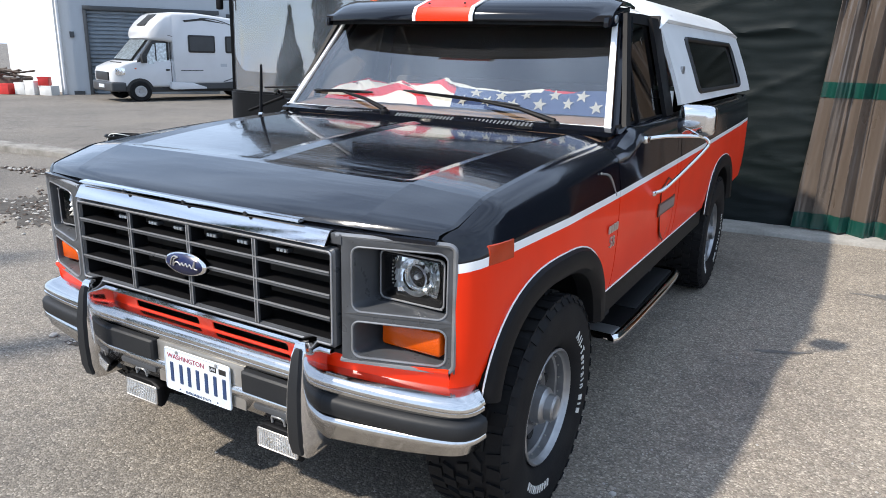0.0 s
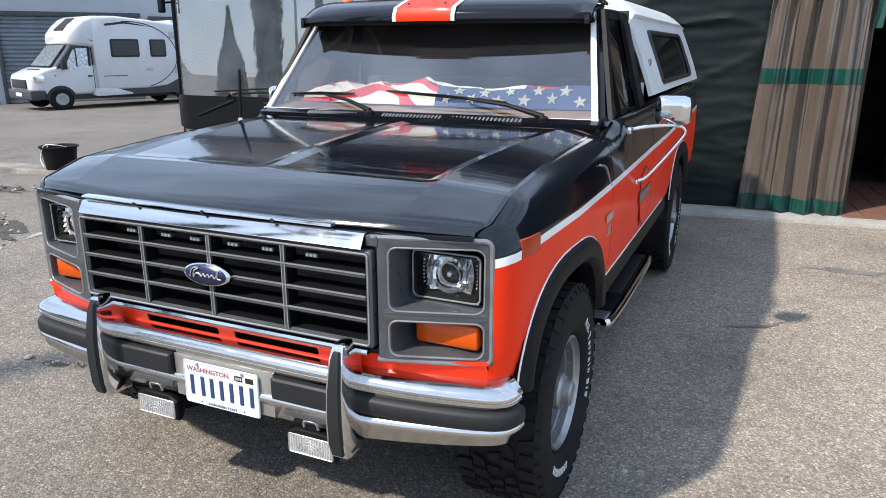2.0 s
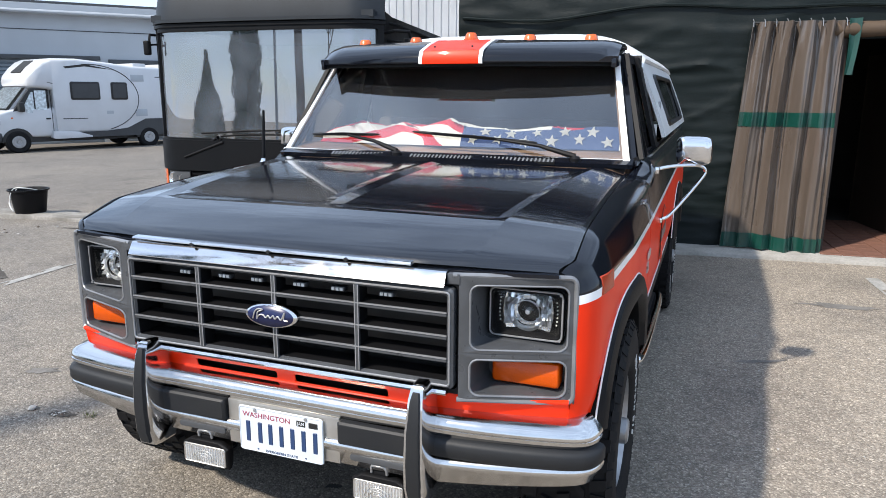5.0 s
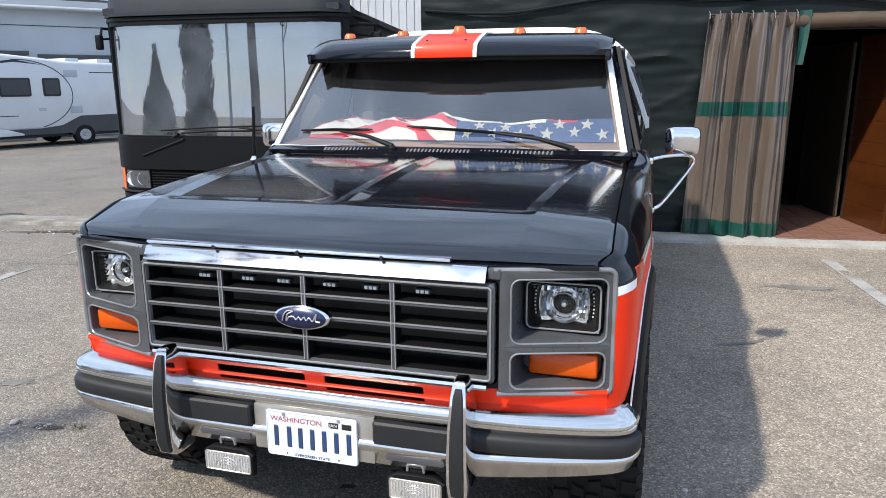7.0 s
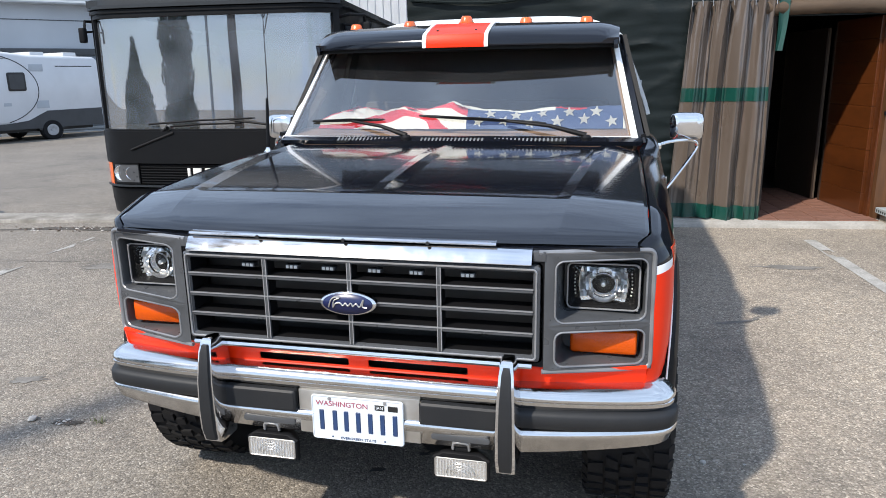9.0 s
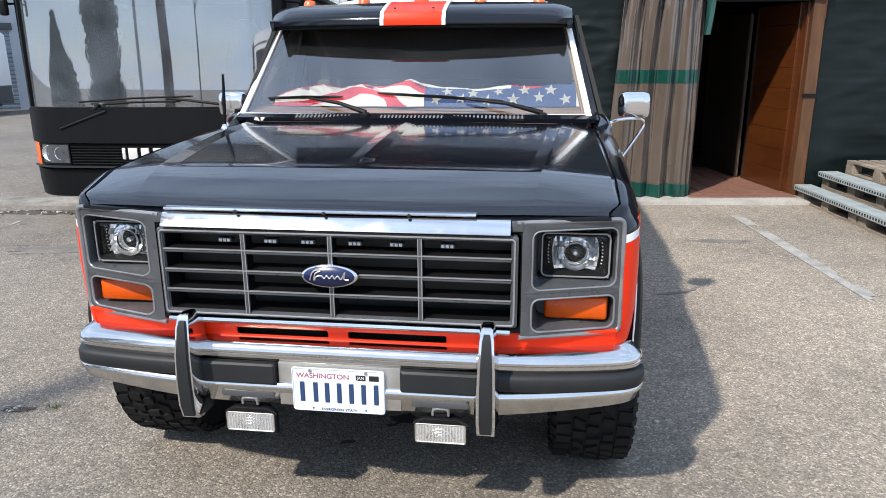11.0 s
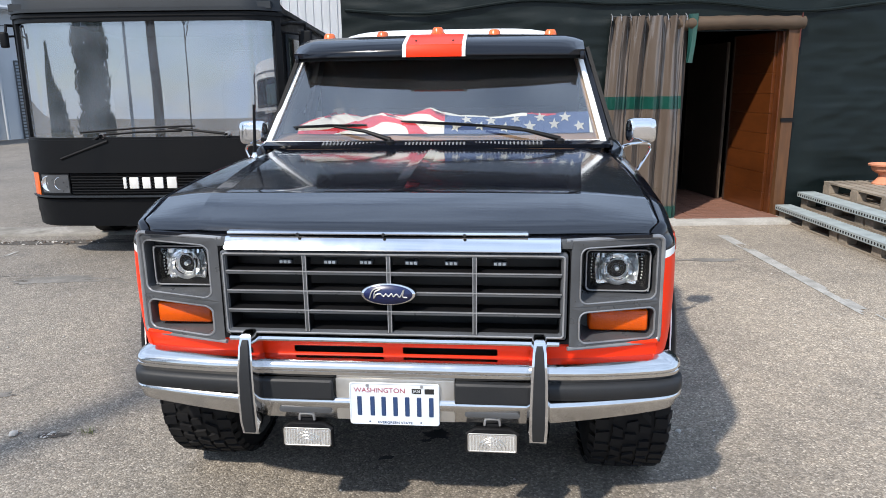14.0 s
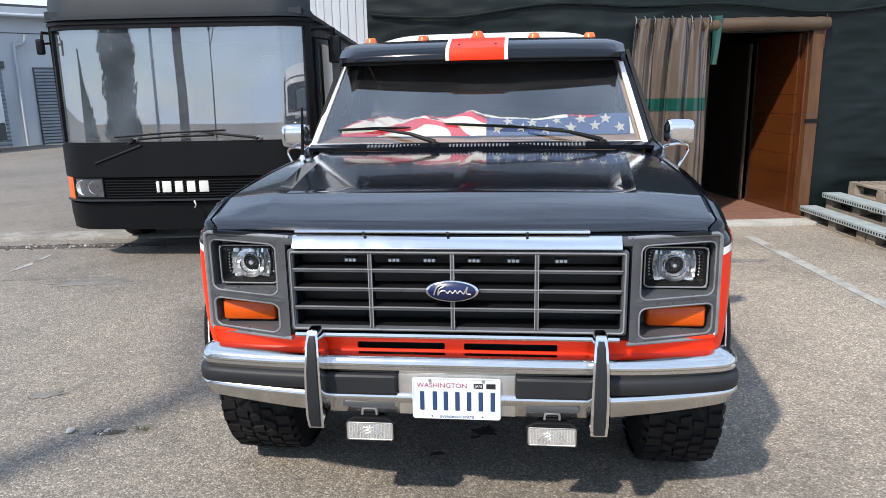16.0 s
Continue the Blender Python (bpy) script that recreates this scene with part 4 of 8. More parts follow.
    part("rear_wall", box(-W, W, 5.17, 5.2, 0.42, 2.10), BUS_BLACK, b, smooth=False)
    part("underside", box(-W + 0.04, W - 0.04, 0.3, 5.1, 0.40, 0.44), DARK_STEEL, b, smooth=False)
    # cab inside
    part("dashboard", prism([(0.14, 0.95), (0.14, 1.12), (0.35, 1.15), (0.62, 1.08), (0.66, 0.95)], "x", -1.12, 1.12, 0.02), DARK_TRIM, b, "dark dashboard")
    part("cab_floor", box(-1.15, 1.15, 0.2, 2.4, 0.86, 0.90), DARK_TRIM, b, smooth=False)
    part("partition", box(-1.16, 1.16, 2.3, 2.34, 0.9, 2.14), DARK_TRIM, b, smooth=False)
    for x in (-0.62, 0.55):
        seat = part("cab_seat", prism([(-0.24, 1.0), (0.24, 1.0), (0.25, 1.45), (0.20, 1.72), (0.1, 1.78), (0.09, 1.93), (-0.09, 1.93), (-0.1, 1.78), (-0.20, 1.72), (-0.25, 1.45)], "y", 1.25, 1.42, 0.03), SEAT, b, "dark cab seat")
        moved_me = seat.data
        moved_me.transform(Matrix.Translation((x, 0, 0)))
    part("steering_wheel", moved(lathe([(0.0, 0.0)] * 0 + [(-0.012, 0.21), (0.0, 0.222), (0.012, 0.21), (0.0, 0.198), (-0.012, 0.21)], 36, "y"), Matrix.Translation((-0.62, 0.62, 1.24)) @ Matrix.Rotation(radians(-50), 4, "X")), BLACK_PLASTIC, b)
    def wiper(px, tipx, tipz, bx0, bx1, bz0, bz1):
        p = screen(px, 1.14) + Vector((0, -0.03, 0))
        q = screen(tipx, tipz) + Vector((0, -0.03, 0))
        arm = part("wiper_arm", tube([p, q], [0.012, 0.008], 8), BLACK_PLASTIC, b)
        part("wiper_blade", tube([screen(bx0, bz0) + Vector((0, -0.025, 0)), screen((bx0 + bx1) / 2, (bz0 + bz1) / 2 + 0.01) + Vector((0, -0.03, 0)), screen(bx1, bz1) + Vector((0, -0.025, 0))], 0.009, 6), BLACK_PLASTIC, arm)
        part("wiper_pivot", lathe([(-0.05, 0.02), (-0.02, 0.03), (0.03, 0.03)], 16, "y", screen(px, 1.13)), GREY_CHROME, arm)
    wiper(0.72, 0.20, 1.20, -0.62, 0.42, 1.165, 1.215)
    wiper(-0.42, -0.82, 0.92, -0.45, 0.30, 1.14, 1.17)
    part("lower_wiper", tube([(-0.36, bow(0.36) - 0.03, 1.09), (-0.82, bow(0.82) - 0.035, 0.93)], [0.014, 0.010], 8), BLACK_PLASTIC, b)
    for s in (-1, 1):
        for y in (1.3, 4.2):
            part("wheel", lathe([(-0.12, 0.2), (-0.12, 0.40), (-0.08, 0.45), (0.08, 0.45), (0.12, 0.40), (0.12, 0.24), (0.05, 0.22), (0.05, 0.0)], 32, "x", (s * (W - 0.16), y, 0.45)), TYRE_RUBBER, b)
coach()


# ---- white corrugated building corner behind the coach ----
def ribbed_wall(name, a, b, z0, z1, mat, label, pitch=0.33, depth=0.03, rib=0.05):
    a, b = Vector(a), Vector(b)
    d = (b - a)
    n = max(1, int(d.length / pitch))
    d.normalize()
    nrm = Vector((d.y, -d.x))
    bm = bmesh.new()
    pts = []
    for i in range(n):
        s = i * pitch
        pts += [(s, 0), (s + pitch - rib * 2, 0), (s + pitch - rib * 1.6, -depth), (s + pitch - rib * 0.4, -depth)]
    vs = [[bm.verts.new((a.x + d.x * s + nrm.x * o, a.y + d.y * s + nrm.y * o, z)) for s, o in pts] for z in (z0, z1)]
    for i in range(len(pts) - 1):
        bm.faces.new((vs[0][i], vs[0][i + 1], vs[1][i + 1], vs[1][i]))
    bmesh.ops.solidify(bm, geom=list(bm.faces), thickness=0.12)
    return tagged(part(name, bm, mat, smooth=False), label, "wall", kind="structure")


ribbed_wall("wall_shed", (-7.5, 12.0), (0.5, 12.8), 0.0, 7.5, CLAD_WHITE, "white vertical-board shed wall behind the coach", 0.16, 0.02, 0.02)


# ---- far hall with roller shutter ----
def hall():
    h = thing("industrial_hall", "long grey clad industrial hall with a roller shutter and eaves band", "building", pose(-23.0, 14.3, -0.29, 0, 0, 50.0))
    # own frame: x along the facade to the right, y into the building
    def wall_box(x0, x1, z0, z1, mat, name="wall", label=""):
        return part(name, box(x0, x1, 0.0, 0.25, z0, z1), mat, h, label, smooth=False)
    TOP = 4.45
    wall_box(-0.25, 0.72, 0, TOP, CLAD_GREY)
    wall_box(0.72, 5.2, 2.96, TOP, CLAD_GREY)
    wall_box(5.2, 34.0, 0, TOP, CLAD_GREY)
    part("shutter_frame", box(0.68, 0.80, -0.06, 0.0, 0, 3.02, 0.01), ROOF_DARK, h)
    part("shutter_head", box(0.68, 5.3, -0.08, -0.004, 2.96, 3.10, 0.01), ROOF_DARK, h)
    sh = part("roller_shutter", box(0.72, 5.2, 0.14, 0.2, 0.0, 2.96), SHUTTER, h, "blue-grey steel roller shutter", smooth=False)
    for k in range(21):
        part("shutter_slat", prism([(0.14, 0.02 + 0.14 * k), (0.10, 0.05 + 0.14 * k), (0.10, 0.12 + 0.14 * k), (0.14, 0.15 + 0.14 * k)], "x", 0.72, 5.2), SHUTTER, sh, smooth=False)
    part("eaves_band", box(-0.4, 34.2, -0.35, 0.1, TOP, TOP + 0.33, 0.01), CLAD_GREY, h, "pale grey eaves fascia", smooth=False)
    part("gutter", tube([(-0.4, -0.40, TOP + 0.06), (34.2, -0.40, TOP + 0.06)], 0.06, 8), CLAD_GREY, h)
    part("roof", box(-0.4, 34.2, -0.3, 12.0, TOP + 0.33, TOP + 0.42), ROOF_DARK, h, smooth=False)
    part("joint_line", box(-0.2, 34.0, -0.015, -0.002, 3.93, 3.96), ROOF_DARK, h, smooth=False)
    part("shutter_head", box(5.55, 8.75, -0.10, -0.002, 2.77, 3.0, 0.01), ROOF_DARK, h, "dark shutter box")
    sh2 = part("roller_shutter", box(5.65, 8.65, -0.02, -0.002, 0.0, 2.77), SHUTTER, h, "blue-grey steel roller shutter", smooth=False)
    for k in range(19):
        part("shutter_slat", prism([(-0.022, 0.03 + 0.14 * k), (-0.045, 0.05 + 0.14 * k), (-0.045, 0.12 + 0.14 * k), (-0.022, 0.14 + 0.14 * k)], "x", 5.65, 8.65), SHUTTER, sh2, smooth=False)
    part("downpipe", tube(smooth_path([(9.45, -0.38, 3.85), (9.40, -0.30, 3.62), (9.20, -0.12, 3.52), (9.13, -0.10, 3.35), (9.13, -0.10, 0.05)], 5), 0.05, 8), CLAD_GREY, h, "grey downpipe")
    slatted = part("side_door", box(9.62, 10.9, -0.06, -0.002, 0, 2.8, 0.01), ROOF_DARK, h, "dark slatted door")
    for k in range(24):
        part("door_slat", box(9.66, 10.86, -0.09, -0.055, 0.06 + 0.113 * k, 0.13 + 0.113 * k), SHUTTER, slatted, smooth=False)
    for x in (19.2, 21.5, 23.8, 26.1, 28.4):
        part("panel_joint", box(x, x + 0.05, -0.02, -0.002, 0, TOP), ROOF_DARK, h, smooth=False)
    for x in (20.4, 25.2):
        part("downpipe", tube([(x, -0.35, TOP), (x + 0.05, -0.12, TOP - 0.3), (x + 0.05, -0.12, 0.0)], 0.06, 8), ROOF_DARK, h)
    for x in (21.7, 27.0):
        part("side_door", box(x, x + 1.9, -0.03, -0.002, 0, 3.3, 0.01), SHUTTER, h)
    part("corner_pipe", tube([(-0.12, -0.10, TOP), (-0.12, -0.10, 0.02)], 0.055, 10), CLAD_WHITE, h, "pale corner downpipe")
    part("socket_box", box(0.20, 0.34, -0.08, 0.0, 2.0, 2.2, 0.01), ROOF_DARK, h)
    part("plinth", box(0.15, 0.50, -0.05, -0.003, 0, 0.14), ROOF_DARK, h, smooth=False)
    part("rear_wall", box(-0.25, 34.0, 11.8, 12.0, 0, TOP + 0.3), CLAD_GREY, h, smooth=False)
hall()
tagged(part("wall_white", box(-34, -20.05, 11.2, 11.5, 0, 7.0), CLAD_WHITE, smooth=False), "sunlit white rendered wall of the neighbouring building", "wall", kind="structure").matrix_world = Matrix.Translation((-23.2, 14.4, -0.3)) @ Matrix.Rotation(radians(-22), 4, "Z") @ Matrix.Translation((19.8, -11.2, 0))


# ---- camper van ----
def camper():
    c = thing("camper_van", "white low-profile camper van with silver blinds in the cab", "camper van", pose(-18.27, 15.43, -0.215, 0, 0, -18.0) @ Matrix.Diagonal((0.98, 0.88, 0.98, 1)))
    # own frame: x to the vehicle's front-right... front towards -y, left side at +x
    H = 2.78
    def loft(sections, mat, name, label="", closed=True):
        bm = bmesh.new()
        rings = [[bm.verts.new(p) for p in s] for s in sections]
        n = len(rings[0])
        for a, b in zip(rings, rings[1:]):
            for k in range(n):
                bm.faces.new((a[k], a[(k + 1) % n], b[(k + 1) % n], b[k]))
        bm.faces.new(rings[0])
        bm.faces.new(rings[-1][::-1])
        return part(name, bm, mat, c, label, angle=40)
    def sec(y, half, z0, z1, r):
        pts = [(x, z) for x, z in rounded(-half, half, z0, z1, r, 3)]
        return [(x, y, z) for x, z in pts]
    loft([sec(-1.62, 0.86, 1.98, 2.20, 0.08), sec(-1.54, 0.98, 1.93, 2.30, 0.10), sec(-1.30, 1.06, 1.91, 2.54, 0.12), sec(-1.05, 1.10, 1.90, 2.72, 0.12), sec(-0.84, 1.10, 1.86, 2.80, 0.12), sec(-0.80, 1.12, 0.55, 2.81, 0.10), sec(0.0, 1.12, 0.55, 2.83, 0.10), sec(1.2, 1.12, 0.55, 2.74, 0.10), sec(2.0, 1.12, 0.55, 2.66, 0.10), sec(4.4, 1.12, 0.55, 2.62, 0.10), sec(4.55, 1.08, 0.6, 2.56, 0.10)], CAMPER_WHITE, "body", "white moulded living body")
    loft([sec(-2.95, 0.80, 0.60, 0.96, 0.08), sec(-2.86, 0.90, 0.5, 1.06, 0.08), sec(-2.5, 0.96, 0.45, 1.20, 0.08), sec(-2.28, 0.98, 0.45, 1.26, 0.08), sec(-1.8, 0.98, 0.45, 1.34, 0.08), sec(-0.8, 0.99, 0.45, 1.36, 0.10)], CAMPER_WHITE, "cab", "white van cab with short bonnet")
    loft([[(x * s, y, z) for x, z in ((-0.86, 1.2), (0.86, 1.2), (0.86, zt), (-0.86, zt))] for y, zt, s in ((-2.22, 1.24, 1.0), (-1.54, 1.95, 0.93), (-0.8, 1.98, 0.95))], CAMPER_WHITE, "cab_roof")
    blind = bmesh.new()
    add(blind, [(-0.80, -2.21, 1.29), (0.80, -2.21, 1.29), (0.73, -1.61, 1.91), (-0.73, -1.61, 1.91)], [(0, 1, 2, 3)])
    bmesh.ops.solidify(blind, geom=list(blind.faces), thickness=0.03)
    dark = bmesh.new()
    add(dark, [(-0.86, -2.26, 1.262), (0.86, -2.26, 1.262), (0.79, -1.58, 1.935), (-0.79, -1.58, 1.935)], [(0, 1, 2, 3)])
    bmesh.ops.solidify(dark, geom=list(dark.faces), thickness=0.02)
    part("windscreen_surround", dark, INK, c, "black windscreen surround")
    for v in blind.verts:
        v.co += Vector((0, -0.03, 0.03))
    part("windscreen_blind", blind, SILVER_BLIND, c, "silver insulated windscreen blind")
    for s in (1, -1):
        x = s * 0.885
        fr = part("cab_window_frame", prism([(-2.14, 1.20), (-1.54, 1.90), (-0.95, 1.90), (-0.95, 1.10), (-1.5, 1.04), (-2.12, 1.08)], "x", x - s * 0.02, x + s * 0.09, 0.01), INK, c, "black window surround")
        part("window_blind", prism([(-1.78, 1.36), (-1.50, 1.80), (-1.44, 1.80), (-1.44, 1.18), (-1.70, 1.20)], "x", x + s * 0.088, x + s * 0.098), SILVER_BLIND, fr)
        part("window_blind", prism([(-1.39, 1.18), (-1.39, 1.85), (-1.03, 1.85), (-1.03, 1.18)], "x", x + s * 0.088, x + s * 0.098), SILVER_BLIND, fr)
        part("door_mirror", box(x + s * 0.10, x + s * 0.28, -1.98, -1.80, 1.22, 1.50, 0.03), INK, c, "black door mirror")
        part("door_handle", box(x + s * 0.095, x + s * 0.13, -1.10, -0.95, 0.98, 1.03, 0.01), INK, c)
        part("door_seam", box(x + s * 0.09, x + s * 0.109, -0.90, -0.88, 0.55, 1.9), CAMPER_GREY, c)
        for y0, y1 in ((-0.27, 0.76), (1.17, 1.78)):
            w = part("side_window", prism(rounded(y0, y1, 1.57, 2.13, 0.06, 3), "x", s * 1.118, s * 1.14, 0.004), INK, c, "dark framed side window")
            part("pane", prism(rounded(y0 + 0.06, y1 - 0.06, 1.63, 2.07, 0.05, 3), "x", s * 1.138, s * 1.146), CAMPER_GREY, w, "dark tinted pane")
        skirt = part("side_skirt", prism([(-0.5, 0.40), (-0.5, 0.56), (0.9, 0.58), (1.7, 0.66), (2.4, 0.94), (4.5, 0.96), (4.5, 0.40)], "x", s * 1.02, s * 1.128), CAMPER_GREY, c, "dark grey skirt")
        part("cab_step", prism([(-1.0, 0.42), (-0.95, 0.62), (-0.2, 0.60), (0.35, 0.45), (0.35, 0.40), (-0.9, 0.38)], "x", s * 0.95, s * 1.135, 0.01), CAMPER_WHITE, c)
        arc = [(0.45 + 1.75 * math.cos(a), 1.62 + 1.05 * math.sin(a)) for a in [radians(d) for d in range(-70, 105, 8)]]
        part("curved_stripe", tube([(s * 1.121, y, z) for y, z in arc], 0.014, 6), INK, c, "dark curved stripe")
        sw = [(-0.42, 2.58), (0.3, 2.67), (1.30, 2.52), (0.3, 2.60), (-0.36, 2.52)]
        part("swoosh", prism(sw, "x", s * 1.1, s * 1.125), INK, c, "dark decorative swoosh")
        part("side_text_bar", box(s * 1.118, s * 1.123, -0.6, 0.25, 0.98, 1.005), CAMPER_GREY, c, "thin grey line")
        part("hatch", box(s * 1.118, s * 1.125, 0.95, 1.2, 1.12, 1.22), CLAD_GREY, c)
        for y in (-2.05, 2.50):
            w = part("wheel", lathe([(-0.1, 0.16), (-0.1, 0.29), (-0.07, 0.33), (0.07, 0.33), (0.1, 0.29), (0.1, 0.17)], 28, "x", (s * (1.04 if y > 0 else 0.92), y, 0.33)), TYRE_RUBBER, c)
            part("hubcap", lathe([(0.06, 0.185), (0.10, 0.18), (0.105, 0.14), (0.09, 0.06), (0.11, 0.05), (0.11, 0.0)] if s > 0 else [(-0.06, 0.185), (-0.10, 0.18), (-0.105, 0.14), (-0.09, 0.06), (-0.11, 0.05), (-0.11, 0.0)], 24, "x", (s * (1.04 if y > 0 else 0.92), y, 0.33)), ALLOY, w, "silver hubcap")
            for ob in (w, w.children[0]):
                ob.data.transform(Matrix.Translation((0, y, 0)) @ Matrix.Diagonal((1, 1.2, 1, 1)) @ Matrix.Translation((0, -y, 0)))
            part("wheel_arch", prism([(y + 0.48 * math.cos(a), 0.34 + 0.40 * math.sin(a)) for a in lin(0, math.pi, 14)], "x", s * 0.70, s * (1.124 if y > 0 else 0.992)), INK, c, "dark wheel arch", smooth=False)
        lamp = part("headlamp", prism(rounded(-2.86, -2.52, 0.84, 1.06, 0.05, 3), "x", s * 0.84, s * 0.965, 0.02), REFLECTOR, c, "clear headlamp")
        part("marker_lamp", box(s * 0.985, s * 0.995, -2.2, -2.14, 1.02, 1.06, 0.004), AMBER_LAMP, c)
    part("front_bumper", box(-0.97, 0.97, -3.02, -2.50, 0.32, 0.62, 0.06, 3), CAMPER_GREY, c, "dark plastic bumper")
    part("front_grille", box(-0.6, 0.6, -3.0, -2.88, 0.66, 0.92, 0.02), INK, c, "dark grille")
    part("front_plate", box(-0.26, 0.26, -3.035, -3.02, 0.42, 0.53, 0.003), PLATE_WHITE, c, "white plate with a dark bar")
    part("bonnet_vent", box(-0.5, 0.5, -2.50, -2.42, 1.195, 1.225, 0.004), INK, c)
    part("roof_light", prism([(-1.46, 2.36), (-1.02, 2.72), (-1.02, 2.76), (-1.50, 2.40)], "x", -0.35, 0.35, 0.01), INK, c, "dark skylight in the overcab moulding")
    for s in (1, -1):
        for y0, y1, z0, z1 in ((1.95, 2.45, 2.16, 2.38), (2.05, 2.50, 1.02, 1.26)):
            part("vent_panel", box(s * 1.118, s * 1.127, y0, y1, z0, z1, 0.002), CLAD_GREY, c, "pale grey vent panel")
        part("rear_stripe", box(s * 1.119, s * 1.124, 2.9, 4.3, 2.30, 2.33), CAMPER_GREY, c)
        # grey tube draws the shade below the overcab's crease as colour
        part("overcab_crease", tube(smooth_path([(s * 1.10, -0.75, 2.05), (s * 1.085, -1.05, 2.10), (s * 1.02, -1.35, 2.08), (s * 0.95, -1.52, 2.02)], 5), 0.012, 6), CAMPER_GREY, c, "grey line standing for the shade under the overcab")
    for y in (0.7, 2.2, 3.4):
        part("roof_vent", box(-0.9, 0.9, y, y + 0.5, 2.60, 2.76, 0.03), CAMPER_WHITE, c, "low white roof hatch")
    part("underbody", box(-0.9, 0.9, -2.4, 4.2, 0.30, 0.55), DARK_STEEL, c, smooth=False)
camper()


# ---- bucket, rubbish ----
def bucket():
    b = thing("mortar_bucket", "black plastic mortar bucket with a wire handle", "bucket", pose(-7.10, 4.90, -0.018) @ Matrix.Scale(1.2, 4))
    part("tub", lathe([(0.0, 0.0), (0.0, 0.135), (0.02, 0.15), (0.26, 0.185), (0.27, 0.205), (0.285, 0.205), (0.285, 0.19), (0.25, 0.175), (0.03, 0.138), (0.03, 0.0)], 32, "z"), BLACK_PLASTIC, b)
    part("handle", tube(smooth_path([(0.18, 0.0, 0.27), (0.12, -0.12, 0.31), (0.0, -0.18, 0.30), (-0.06, -0.19, 0.16), (-0.02, -0.19, 0.06), (-0.16, -0.12, 0.14), (-0.18, 0.0, 0.27)], 5), 0.006, 6), CRATE_WHITE, b, "pale wire handle")
bucket()


def rubbish():
    rnd = random.Random(4)
    base = Matrix.Translation((-24.3, 13.4, -0.30)) @ Matrix.Rotation(radians(22), 4, "Z")
    for k, (x, w, d, h, mat, nm, lab) in enumerate(((1.15, 0.5, 0.4, 0.34, CRATE_WHITE, "storage_box", "white plastic box on the ground"), (0.55, 0.42, 0.4, 0.5, CRATE_WHITE, "storage_box", "white plastic box on the ground"),
            (0.1, 0.4, 0.3, 0.42, CRATE_WHITE, "storage_box", "white plastic box on the ground"), (-0.5, 0.6, 0.5, 0.36, CRATE_RED, "red_crate", "red plastic crate with goods"), (1.0, 0.35, 0.35, 0.3, CRATE_RED, "red_crate", "red plastic crate with goods"))):
        t = thing(nm, lab, "box", base @ Matrix.Translation((x, -0.2, 0.34 if k == 4 else 0)) @ Matrix.Rotation(rnd.uniform(-0.2, 0.2) + (0.5 if k == 4 else 0), 4, "Z"))
        b = box(-w / 2, w / 2, -d / 2, d / 2, 0, h, 0.02, 2)
        part("tub", b, mat, t)
        part("rim", ring_frame([(x_, z_) for x_, z_ in rounded(-w / 2 - 0.015, w / 2 + 0.015, h - 0.05, h + 0.005, 0.01, 2)], rounded(-w / 2 + 0.02, w / 2 - 0.02, h - 0.04, h - 0.005, 0.008, 2), lambda x_, z_: -d / 2 - 0.006), mat, t)
    pile = bmesh.new()
    for k in range(26):
        x, z = rnd.uniform(-1.9, -0.1), rnd.uniform(0.5, 0.85)
        b = box(-0.35, 0.35, -0.05, 0.05, -0.02, 0.02, 0.004, 1)
        moved(b, Matrix.Translation((x, rnd.uniform(-0.2, 0.4), z)) @ Euler((rnd.uniform(-.4, .4), rnd.uniform(-.3, .3), rnd.uniform(-1, 1))).to_matrix().to_4x4())
        merge(pile, b)
    box(-2.0, -0.05, 0.0, 0.6, 0.0, 0.55, 0.02, bm=pile)
    p = part("scrap_pile", pile, DEBRIS)
    p.matrix_world = base
    tagged(p, "heap of brown scrap boards beside crates", "debris", kind="stuff")
rubbish()


# ---- trees and post on the open side of the yard, seen in the coach's windscreen ----
def limb(bm, rnd, p, d, length, r, depth):
    pts, q = [Vector(p)], Vector(d).normalized()
    for k in range(5):
        q = (q + Vector((rnd.uniform(-.14, .14), rnd.uniform(-.14, .14), rnd.uniform(-.02, .12)))).normalized()
        pts.append(pts[-1] + q * length / 5)
    tube(pts, [r * (1 - 0.14 * k) for k in range(6)], 7, bm=bm)
    if depth:
        for k in (2, 3, 4):
            side = Vector((rnd.uniform(-1, 1), rnd.uniform(-1, 1), rnd.uniform(0.3, 1.0)))
            limb(bm, rnd, pts[k], q + side * 0.8, length * 0.5, r * 0.5, depth - 1)
    return pts


def bare_tree(x, y, h, r, lean, seed, name, label, depth=2, fork=0.75):
    rnd = random.Random(seed)
    t = thing(name, label, "tree", pose(x, y, ground_z(x, y) - 0.02))
    bm = bmesh.new()
    pts = [Vector((lean[0] * (k / 10) + 0.04 * r * 5 * math.sin(k * 1.3), lean[1] * (k / 10) + 0.2 * r * math.cos(k * 1.7), h * k / 10)) for k in range(11)]
    tube(pts, [r * (1.25 if k == 0 else 1 - 0.055 * k) for k in range(11)], 14, bm=bm)
    part("trunk", bm, BARK, t)
    for k in range(6):
        b = bmesh.new()
        i = min(10, int(10 * (fork + (1 - fork) * k / 6)))
        a = k * 2.4 + seed
        limb(b, rnd, pts[i], (math.cos(a), math.sin(a), 1.1), h * 0.22, r * 0.42, depth)
        part("limb", b, BARK, t)
    return t


bare_tree(-5.6, -5.2, 9.5, 0.19, (0.25, 0.2), 3, "bare_tree", "tall bare tree with a straight grey-brown trunk", 1, 0.82)
